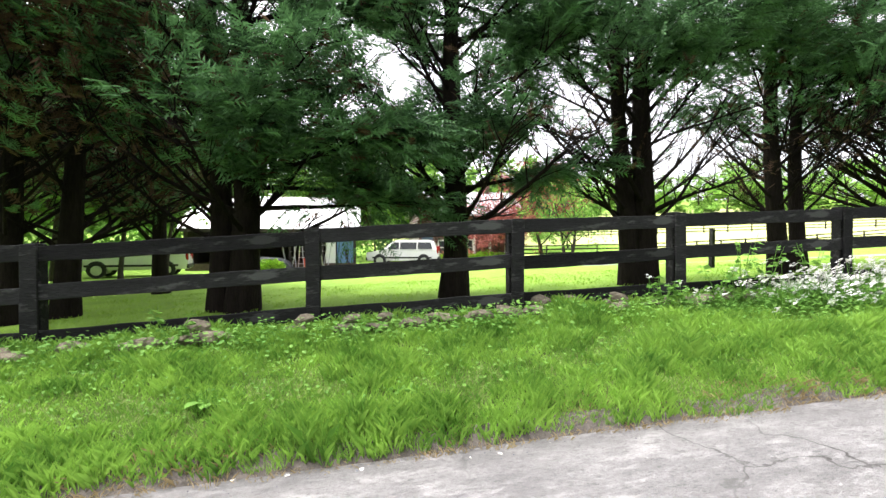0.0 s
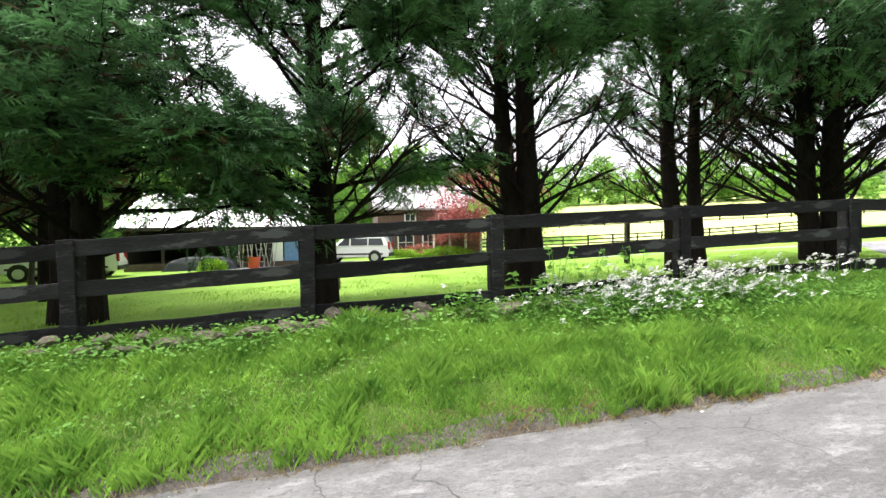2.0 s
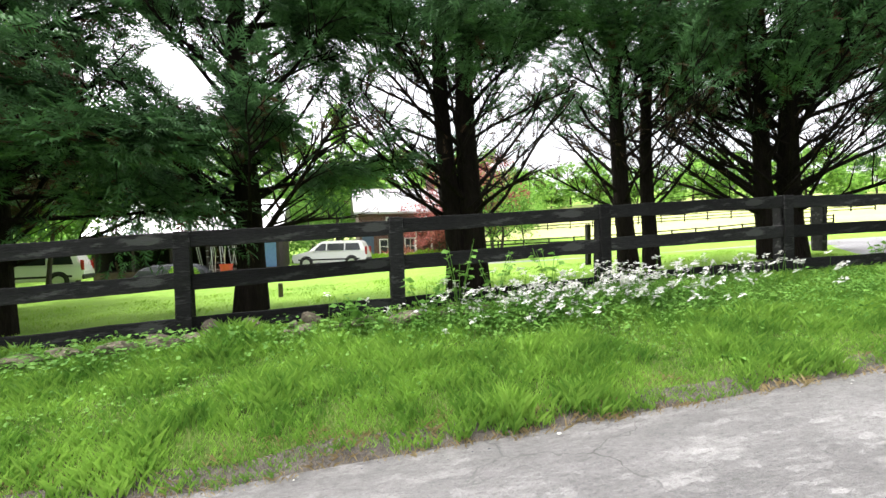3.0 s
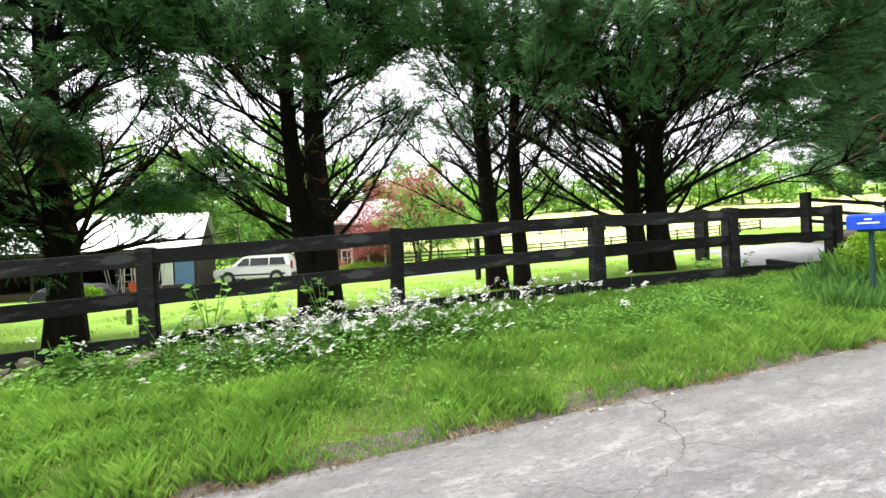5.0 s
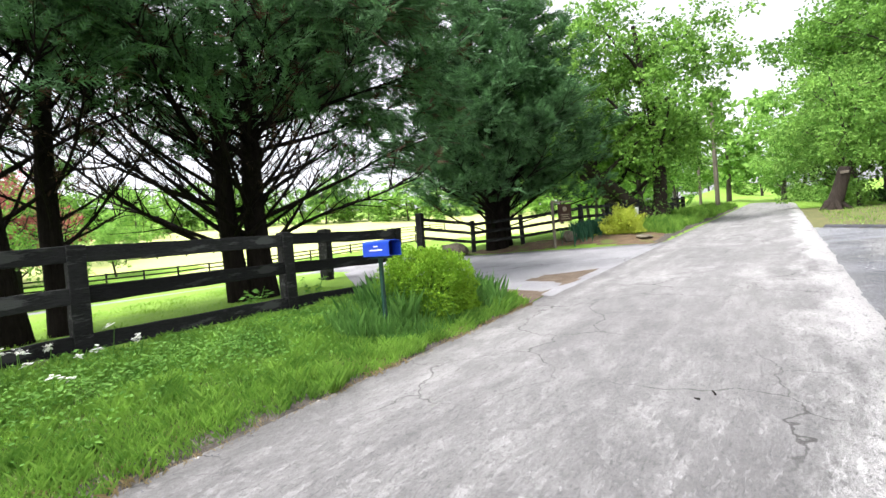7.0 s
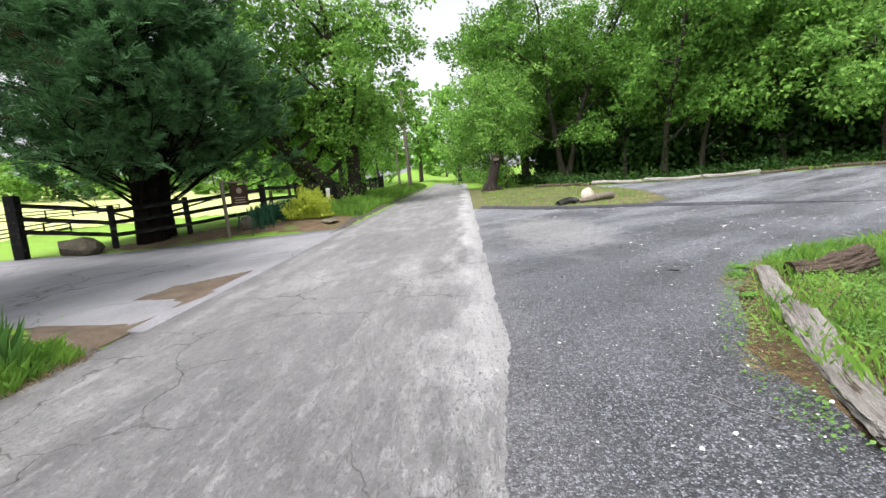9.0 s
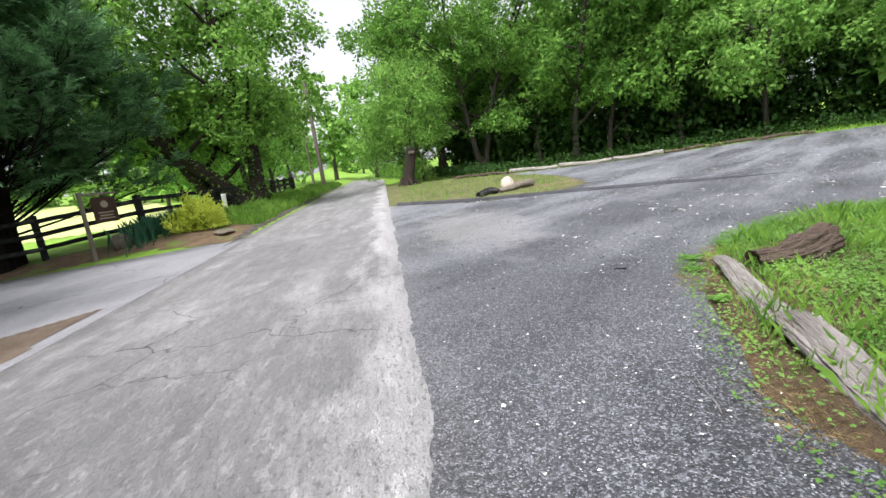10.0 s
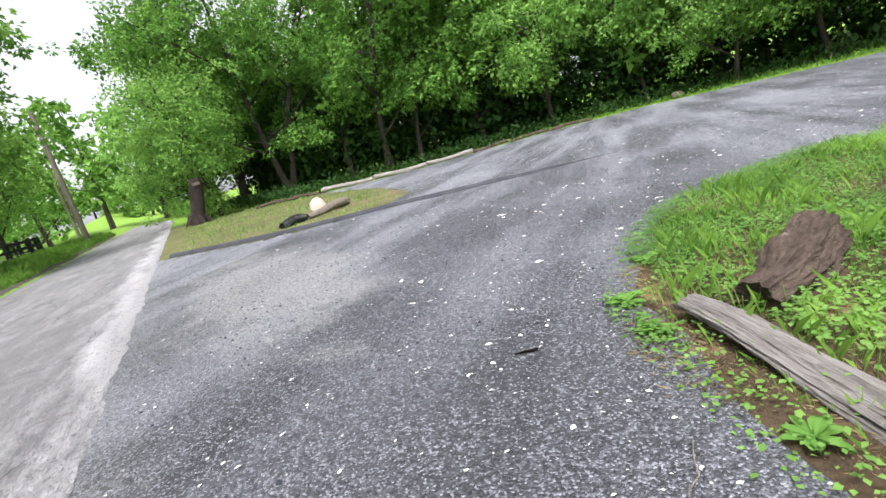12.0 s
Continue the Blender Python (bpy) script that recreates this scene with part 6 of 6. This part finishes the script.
# trees round the far pasture
rt = random.Random(9)
for k in range(56):
    a = radians(-4 + k * 2.9)
    d = rt.uniform(100, 135)
    x, y = 20 + d * math.cos(a), 12 + d * math.sin(a)
    s = rt.uniform(0.75, 1.05)
    copy_thing((wood_e, wood_f)[k % 2], pose(x, y, float(land(x, y)) - 2.6, 0, 0, rt.uniform(0, 360))).scale = (s * 1.5, s * 1.5, s * 1.1)
for x, y, s in ((-8.7, 20.3, 0.5), (-8.0, 22.8, 0.5), (-10.5, 17.5, 0.55)):
    copy_thing(wood_d, pose(x, y, float(land(x, y)) - 0.05, 0, 0, x * 40)).scale = (s * 1.4, s * 1.4, s)


def undergrowth(name, line, width, count, leaf, mat, label, seed, height=1.6, base=None):
    """A thicket along a line of plan points: one mesh of leaves."""
    r = np.random.default_rng(seed)
    line = np.array(line, float)
    seg = r.integers(0, len(line) - 1, count)
    s = r.random((count, 1))
    p = line[seg] + (line[seg + 1] - line[seg]) * s
    off = r.normal(size=(count, 2)) * width * 0.5
    xy = p + off
    lump = np.array([0.55 + 0.9 * abs(noise.noise(Vector((q[0] * 0.45, q[1] * 0.45, seed)))) for q in xy])
    z = land(xy[:, 0], xy[:, 1]) + r.random(count) ** 0.7 * height * lump
    P = np.column_stack([xy, z])
    v, f = scatter(LEAF_V, LEAF_F, P, axes_from(r.normal(size=(count, 3)), 0.5, r), r.uniform(0.6, 1.4, count) * leaf)
    return tagged(array_mesh(name, v, f, mat), label, "undergrowth", kind="stuff")


undergrowth("undergrowth", [(62, -4.5), (52, -6.5), (44, -6.5), (41.5, -10), (40.5, -18), (38.5, -24), (32, -30), (22, -33.5), (8, -36.5), (-10, -38)], 1.8, 9000, 0.2, M_THICKET_SHADE, "dark leafy undergrowth along the wood's edge", 71, 0.9)
# Leaf walls added to close sky gaps; their colour carries the shade.
undergrowth("thicket", [(64, -10), (52, -13), (47, -20), (43, -28), (34, -36), (20, -40), (0, -42), (-20, -42)], 4.0, 26000, 0.5, M_THICKET_SHADE, "deep shaded thicket inside the wood", 74, 9.0)
undergrowth("thicket", [(60, -8.5), (51, -11), (46, -15), (44, -22), (41, -27), (34, -32.5), (20, -37), (5, -40), (-18, -42)], 2.2, 30000, 0.42, M_THICKET_SHADE, "dark thicket under the trees, shade in its leaf colour", 77, 5.0)
undergrowth("thicket", [(40, -46), (25, -50), (8, -52), (-15, -52)], 4.0, 9000, 0.8, M_THICKET_SHADE, "tall shaded thicket deep in the wood", 76, 20.0)
undergrowth("undergrowth", [(43, -3.2), (50, -3.4), (58, -2.8), (72, -0.8)], 0.8, 9000, 0.18, M_LEAF_LIGHT, "bright leafy thicket beside the lane", 72, 2.4)
undergrowth("undergrowth", [(-16, 14), (-18, 24), (-12, 37), (-2, 43)], 2.5, 9000, 0.22, M_LEAF_DEEP, "shaded leafy thicket beyond the lawn", 73, 2.2)
undergrowth("thicket", [(-22, 14), (-26, 26), (-18, 42), (0, 52), (20, 60)], 4.0, 14000, 0.5, M_LEAF_DEEP, "leafy thicket closing off the far garden", 75, 7.0)


# ---- grass, weeds, flowers ----
def turf(name, n, xr, yr, hr, wr, mat, label, seed, keep=None, z=None, bend=1.0, patch=0.0):
    r = np.random.default_rng(seed)
    xs, ys = r.uniform(*xr, n), r.uniform(*yr, n)
    ok = np.ones(n, bool) if keep is None else keep(xs, ys)
    if patch:
        ok &= r.random(n) < 1 - patch + patch * (np.sin(xs * 1.7 + seed) * np.cos(ys * 2.3 + xs * 0.6) > -0.2)
    xs, ys = xs[ok], ys[ok]
    tall = np.array([0.85 + 1.1 * noise.noise(Vector((a * 1.3, b * 1.6, seed))) + 0.7 * noise.noise(Vector((a * 4.1, b * 4.6, seed))) for a, b in zip(xs, ys)]).clip(0.5, 1.9)
    h = r.uniform(*hr, len(xs)) * tall
    v, f = blades(len(xs), xs, ys, h, r.uniform(*wr, len(xs)), r, z=None if z is None else z(xs, ys), bend=bend)
    return tagged(array_mesh(name, v, f, mat), label, "grass", kind="stuff")


def on_verge(x, y):
    drive = (x > 15.4) & (x < 26.8)
    edge = np.array([3.27 + wobble(a * 1.6, 0.1, 6) + wobble(a * 5, 0.05, 7) for a in x])
    return (y > edge) & ~(drive & (y > 0))


turf("verge_grass", 215000, (-7, 15.6), (3.2, 5.75), (0.05, 0.14), (0.004, 0.01), M_GRASS, "lush green grass on the verge before the fence", 81, lambda x, y: on_verge(x, y), lambda x, y: np.maximum(land(x, y), 0.045 * x + 0.004), bend=1.1)
turf("dry_verge_grass", 22000, (-6, 15.5), (3.15, 3.8), (0.02, 0.06), (0.003, 0.006), M_DRYGRASS, "dry straw-coloured grass along the lane's edge", 82, lambda x, y: on_verge(x, y + 0.09) & (y < 3.42 + 0.2 * np.sin(x * 2.3) ** 2), lambda x, y: np.maximum(land(x, y), 0.045 * x + 0.004), bend=2.0)
turf("lawn_grass", 40000, (-10, 17), (5.7, 14), (0.03, 0.07), (0.006, 0.012), M_LAWN, "short mown lawn grass behind the fence", 83)
turf("roadside_grass", 34000, (28.4, 62), (3.45, 6.9), (0.14, 0.34), (0.01, 0.02), M_GRASS, "long uncut grass beside the lane", 84, lambda x, y: y > 3.5 + np.where(x > 58, 0.012 * (x - 58) ** 2, 0) + 0.12 * np.sin(x))
turf("tall_grass", 8000, (12.2, 15.3), (3.4, 5.0), (0.14, 0.38), (0.003, 0.006), M_TALLGRASS, "tall grass round the bush and the mailbox post", 85, lambda x, y: (np.hypot(x - 13.9, y - 4.0) < 1.15) | (np.hypot(x - 12.9, y - 4.1) < 0.7), bend=0.6)
GRASS_TRI = [(28.9, -1.4), (26.5, -3.8), (26.0, -5.5), (27.8, -7.3), (33, -8.3), (39.5, -7.6), (43, -5.0), (43, -1.6)]
turf("wood_edge_grass", 6000, (25.5, 43), (-8.6, -1.35), (0.05, 0.12), (0.012, 0.02), M_GRASS, "thin yellow-green grass between lot and wood", 86, lambda x, y: inside(x, y, GRASS_TRI), lambda x, y: land(x, y) + 0.07, patch=0.4)
turf("lot_edge_grass", 12000, (8, 40), (-34, -19), (0.1, 0.3), (0.025, 0.04), M_GRASS, "bright grass strip behind the lot", 87, lambda x, y: ~inside(x, y, LOT))


def leaves_on(name, n, place, size, mat, label, seed, lift=(0.02, 0.14), up=0.6):
    """Broad weed leaves facing mostly up."""
    r = np.random.default_rng(seed)
    xs, ys, zs = place(r, n)
    k = len(xs)
    P = np.column_stack([xs, ys, zs + r.uniform(*lift, k)])
    a = r.random(k) * 6.28
    D = np.column_stack([np.cos(a), np.sin(a), r.normal(0, 0.25, k)])
    v, f = scatter(LEAF_V * (1, 1.25, 1), LEAF_F, P, axes_from(D, up * 0.5, r), r.uniform(0.6, 1.4, k) * size)
    return tagged(array_mesh(name, v, f, mat), label, "weeds", kind="stuff")


def patchy(cx, cy, rx, ry):
    def place(r, n):
        x, y = r.normal(cx, rx, n), r.normal(cy, ry, n)
        ok = (y > 3.6) & (y < 5.6)
        return x[ok], y[ok], land(x[ok], y[ok])
    return place


leaves_on("clover", 9000, lambda r, n: (lambda x, y: (x, y, land(x, y)))(r.uniform(-6, 15.3, n), r.uniform(3.75, 5.6, n)), 0.035, M_WEED, "small clover leaves through the verge grass", 96, (0.02, 0.1))
leaves_on("weeds", 9000, patchy(9.2, 4.8, 2.2, 0.42), 0.036, M_WEED, "leafy green ground weeds below the fence", 91)
leaves_on("weeds", 6000, patchy(6.4, 5.0, 1.1, 0.28), 0.042, M_WEED, "leafy weeds under the white flowers", 92, (0.03, 0.22))
leaves_on("weeds", 5000, patchy(12.0, 4.9, 1.2, 0.35), 0.036, M_WEED, "leafy green weeds near the mailbox", 93)
leaves_on("weeds", 4200, patchy(0.5, 5.15, 3.2, 0.22), 0.05, M_WEED, "scattered weeds among the stones", 94, (0.02, 0.2))


def weed_plant(x, y, h, seed, label):
    """A few tall stalks with broad leaves."""
    r = np.random.default_rng(seed)
    z = float(land(x, y))
    root = thing("weed_plant", pose(x, y, z), label, "plant", "tall weeds by the fence")
    t = Tubes()
    P, D = [], []
    for k in range(5):
        a = r.random() * 6.28
        tip = np.array([math.cos(a) * 0.22, math.sin(a) * 0.12, h * r.uniform(0.7, 1.05)])
        line = np.array([(0, 0, -0.02), tip * (0.4, 0.4, 0.5), tip])
        t.add(line, (0.007, 0.005, 0.003), 4)
        for j in range(8):
            s = r.uniform(0.35, 1)
            P.append(tip * s)
            b = r.random() * 6.28
            D.append((math.cos(b), math.sin(b), r.uniform(-0.3, 0.3)))
    t.mesh("stalk", M_WEED, root)
    v, f = scatter(LEAF_V * (1, 1.3, 1), LEAF_F, np.array(P), axes_from(np.array(D), 0.4, r), r.uniform(0.06, 0.11, len(P)))
    array_mesh("foliage", v, f, M_WEED, root)


for k, (x, y, h) in enumerate(((5.15, 5.35, 0.85), (5.6, 5.4, 0.7), (6.3, 5.4, 0.75), (3.9, 5.2, 0.4), (4.15, 5.1, 0.35), (-1.55, 5.2, 0.4), (4.75, 5.3, 0.5), (12.2, 5.9, 0.5), (13.6, 6.4, 0.5))):
    weed_plant(x, y, h, 200 + k, "tall broad-leaved weed growing at the fence")

r = np.random.default_rng(95)
n = 340
fx = np.concatenate([r.normal(6.4, 0.85, n - 80), r.normal(8.2, 0.9, 80)])
fy = np.clip(r.normal(5.05, 0.26, n), 4.3, 5.5)
fz = land(fx, fy)
fh = r.uniform(0.14, 0.46, n)
t = Tubes()
for k in range(n):
    t.add([(fx[k], fy[k], fz[k]), (fx[k] + r.normal(0, 0.03), fy[k] + r.normal(0, 0.03), fz[k] + fh[k])], (0.004, 0.003), 3)
tagged(t.mesh("flower_stems", M_WEED), "thin green stems of the white wild flowers", "flowers", kind="stuff")
PETAL = np.array([(0, 0, 0), (0.5, -0.3, 0.05), (1, 0, -0.02), (0.5, 0.3, 0.05)])
pk = 9
P = np.repeat(np.column_stack([fx, fy, fz + fh]), pk, 0) + r.normal(size=(n * pk, 3)) * 0.012
ang = np.tile(np.arange(pk) * 2 * np.pi / pk, n)
tx, ty = np.repeat(r.normal(0, 0.35, n), pk), np.repeat(r.normal(-0.45, 0.35, n), pk)
D = np.column_stack([np.cos(ang), np.sin(ang), tx * np.cos(ang) + ty * np.sin(ang)])
v, f = scatter(PETAL, LEAF_F, P, axes_from(D, 0.1, r), r.uniform(0.04, 0.065, n * pk))
tagged(array_mesh("wild_flowers", v, f, M_PETAL), "patch of small white daisy-like flowers below the fence", "flowers", kind="stuff")

# island plants
def on_island(r, n):
    x, y = r.uniform(10, 18.5, n), r.uniform(-11, -2.1, n)
    d = edge_distance(x, y, ISLAND)
    ok = inside(x, y, ISLAND) & (r.random(n) < 0.4 + 0.6 * (np.sin(x * 2.9 + 1) * np.cos(y * 3.4 + x) > -0.1) * (d > 0.12)) & ~((np.abs((y + 3.95) - (16.55 - x) * 0.42) < 0.2) & (r.random(n) < 0.85)) & ~((edge_distance(x, y, ISLAND) < 0.62) & (x < 16.35) & (r.random(n) < 0.66))
    return x[ok], y[ok], island_z(x[ok], y[ok])


leaves_on("island_weeds", 230000, on_island, 0.028, M_CLOVER, "low clover-like weeds on the island", 101, (0.01, 0.09), 0.4)
turf("island_grass", 34000, (10, 18.3), (-11, -2.8), (0.06, 0.17), (0.004, 0.009), M_GRASS, "tufts of grass round the logs on the island", 102,
     lambda x, y: inside(x, y, ISLAND) & (edge_distance(x, y, ISLAND) > 0.3), island_z, patch=0.5)
turf("island_straw", 52000, (11, 17.4), (-5, -2.2), (0.012, 0.03), (0.001, 0.002), M_DRYGRASS, "dry needles and straw on the island's edge", 103, lambda x, y: inside(x, y, ISLAND) & (edge_distance(x, y, ISLAND) < 0.9), island_z, bend=3.0)

# ---- loose stones and fallen petals on the lot ----
M_CHIP = leaf_material("stone_chips", (0.022, 0.025, 0.03), (0.14, 0.15, 0.172), 0.0, 0.9)
OCTA_V = np.array([(0.5, 0, -0.05), (-0.45, 0.1, -0.05), (0, 0.4, -0.05), (0.05, -0.42, -0.05), (0.05, 0.05, 0.28)])
OCTA_F = np.array([(0, 2, 4), (2, 1, 4), (1, 3, 4), (3, 0, 4)])
r = np.random.default_rng(111)


def chips(n, xr, yr, size, mat, name, label, keep, seed, shape=(OCTA_V, OCTA_F)):
    r = np.random.default_rng(seed)
    x, y = r.uniform(*xr, n), r.uniform(*yr, n)
    ok = keep(x, y)
    x, y = x[ok], y[ok]
    k = len(x)
    a = r.random(k) * 6.28
    v, f = scatter(*shape, np.column_stack([x, y, lot_z(x, y) + 0.003]), axes_from(np.column_stack([np.cos(a), np.sin(a), 0 * a]), 0.15, r), size * r.uniform(0.4, 1.0, k) ** 1.5 * r.uniform(0.6, 1.5, k))
    return tagged(array_mesh(name, v, f, mat), label, "gravel", kind="stuff")


off_island = lambda x, y: ~inside(x, y, ISLAND)
chips(26000, (12.5, 20), (-7.5, -1.05), 0.0105, M_CHIP, "gravel_stones", "loose grey gravel stones", off_island, 112)
chips(9000, (17, 30), (-16, -1.1), 0.035, M_CHIP, "gravel_stones", "loose grey gravel stones", lambda x, y: off_island(x, y) & inside(x, y, LOT), 113)
M_PALECHIP = material("pale_fallen_petals", (0.55, 0.54, 0.48), (0.8, 0.8, 0.76), scale=9, rough=0.8, bump=0.2)
FLAKE_V = np.array([(-0.5, 0.1, 0.1), (0, -0.3, 0.16), (0.5, 0.05, 0.1), (0.2, 0.3, 0.15), (-0.25, 0.34, 0.18)])
FLAKE_F = np.array([(0, 1, 4), (1, 3, 4), (1, 2, 3)])
chips(5600, (12.5, 30), (-16, -1.0), 0.031, M_PALECHIP, "fallen_petals", "pale fallen petals scattered on the gravel", off_island, 114, (FLAKE_V, FLAKE_F))
chips(2600, (17, 37), (-26, -3), 0.08, M_PALECHIP, "fallen_petals", "pale fallen petals on the far gravel", lambda x, y: off_island(x, y) & inside(x, y, LOT), 118, (FLAKE_V, FLAKE_F))
chips(260, (12.5, 18), (-4.5, -2.0), 0.036, M_PALECHIP, "fallen_leaves", "pale fallen leaves along the island's edge", lambda x, y: edge_distance(x, y, ISLAND) < 0.5, 115, (FLAKE_V, FLAKE_F))
chips(2600, (-6, 15.6), (3.05, 3.55), 0.03, M_CHIP, "edge_pebbles", "small pebbles along the lane's edge", lambda x, y: y < 3.36 + 0.1 * np.sin(x * 5), 116)


# ---- small loose things ----
M_GREYPOST = material("old_grey_post", (0.06, 0.05, 0.04), (0.2, 0.17, 0.14), scale=4, fine=30, rough=0.9, bump=0.8, stretch=(3, 3, 0.4))


def short_post(x, y, top, w, mat, label):
    z = float(land(x, y))
    bm = bmesh.new()
    box(bm, (w, w, top - z + 0.1), (0, 0, (top - z - 0.1) / 2), bevel=0.012, cuts=2, rough=0.006, seed=int(x * 10))
    ob = part("post", bm, mat)
    ob.matrix_basis = pose(x, y, z, 1.5, -1, 12)
    tagged(ob, label, "post")


short_post(2.5, 11.6, 0.70, 0.1, M_GREYPOST, "short weathered wooden post standing on the lawn")
short_post(11.0, 12.6, 1.93, 0.13, M_BLACKWOOD, "lone dark wooden post standing on the lawn")


def plantain(x, y, size, seed):
    """A low rosette of broad ribbed leaves."""
    r = np.random.default_rng(seed)
    z = (float(island_z(x, y)) if y < 0 else max(float(land(x, y)), 0.045 * x)) + 0.012
    root = thing("plantain", pose(x, y, z), "low broad-leaved plantain rosette " + ("on the weedy island" if y < 0 else "at the lane's edge"), "plant", "plantains")
    for k in range(11):
        v, f = [], []
        a = k * 2.4 + r.normal() * 0.2
        L, W = size * r.uniform(0.7, 1.1), size * r.uniform(0.16, 0.24)
        lift = r.uniform(0.25, 0.7)
        side = np.array([-math.sin(a), math.cos(a), 0])
        for s, w in ((0, 0.15), (0.3, 0.7), (0.6, 1.0), (0.85, 0.6), (1, 0.05)):
            mid = np.array([math.cos(a) * L * s, math.sin(a) * L * s, L * lift * (s - 0.75 * s * s)])
            for q, dz in ((-1, 0.012), (0, 0), (1, 0.012)):
                v.append(mid + side * W * w * q + np.array([0, 0, dz]))
        for j in range(4):
            for q in range(2):
                i = j * 3 + q
                f += [(i, i + 1, i + 4), (i, i + 4, i + 3)]
        array_mesh("leaf", np.array(v), np.array(f), M_WEED, root)


for k, (x, y, size) in enumerate(((-0.9, 4.0, 0.2), (7.15, 3.6, 0.15), (0.6, 3.9, 0.14), (9.6, 3.75, 0.13), (13.2, 3.5, 0.16), (3.4, 4.1, 0.13))):
    plantain(x, y, size, 300 + k)
for k, (x, y, size) in enumerate(((16.95, -3.95, 0.13), (16.6, -3.7, 0.11), (15.7, -3.3, 0.11), (17.3, -4.6, 0.13), (17.0, -5.0, 0.12))):
    plantain(x, y, size, 320 + k)
boulder(9.75, 5.6, (0.5, 0.3, 0.12), "flat pale stone lying under the fence", 41, mat=M_STONE, name="stone")


def twig(x, y, length, turn, rad, mat, label, seed):
    r = np.random.default_rng(seed)
    t = Tubes()
    s = np.linspace(-0.5, 0.5, 6)
    t.add(np.column_stack([s * length, r.normal(0, 0.02, 6) * length, np.full(6, rad)]), np.linspace(rad, rad * 0.5, 6), 6)
    ob = t.mesh("twig", mat)
    ob.matrix_basis = pose(x, y, 0.045 * x + (0.03 * (y + 1) - 0.004 if y < -1 else 0.004), 0, -2.5, turn)
    tagged(ob, label, "twig")


twig(17.0, -3.15, 0.13, 60, 0.009, M_BARK, "short dark twig lying on the gravel", 1)
twig(12.35, 0.33, 0.07, 20, 0.009, M_BARK, "small black scrap of bark on the lane", 2)
twig(12.2, 0.42, 0.035, 80, 0.008, M_BARK, "small black scrap of bark on the lane", 3)
twig(13.7, -2.08, 0.42, 35, 0.004, M_PALEWOOD, "thin pale dry twig at the island's edge", 4)
twig(14.6, -2.35, 0.5, -20, 0.004, M_PALEWOOD, "thin pale dry twig at the island's edge", 5)
twig(15.9, -2.95, 0.3, -60, 0.005, M_PALEWOOD, "thin pale dry twig at the island's edge", 6)
chips(420, (-6, 15.5), (3.1, 3.62), 0.035, M_PALECHIP, "fallen_petals", "pale petals and bits of leaf along the lane's edge", lambda x, y: y > 3.1, 117, (FLAKE_V, FLAKE_F))
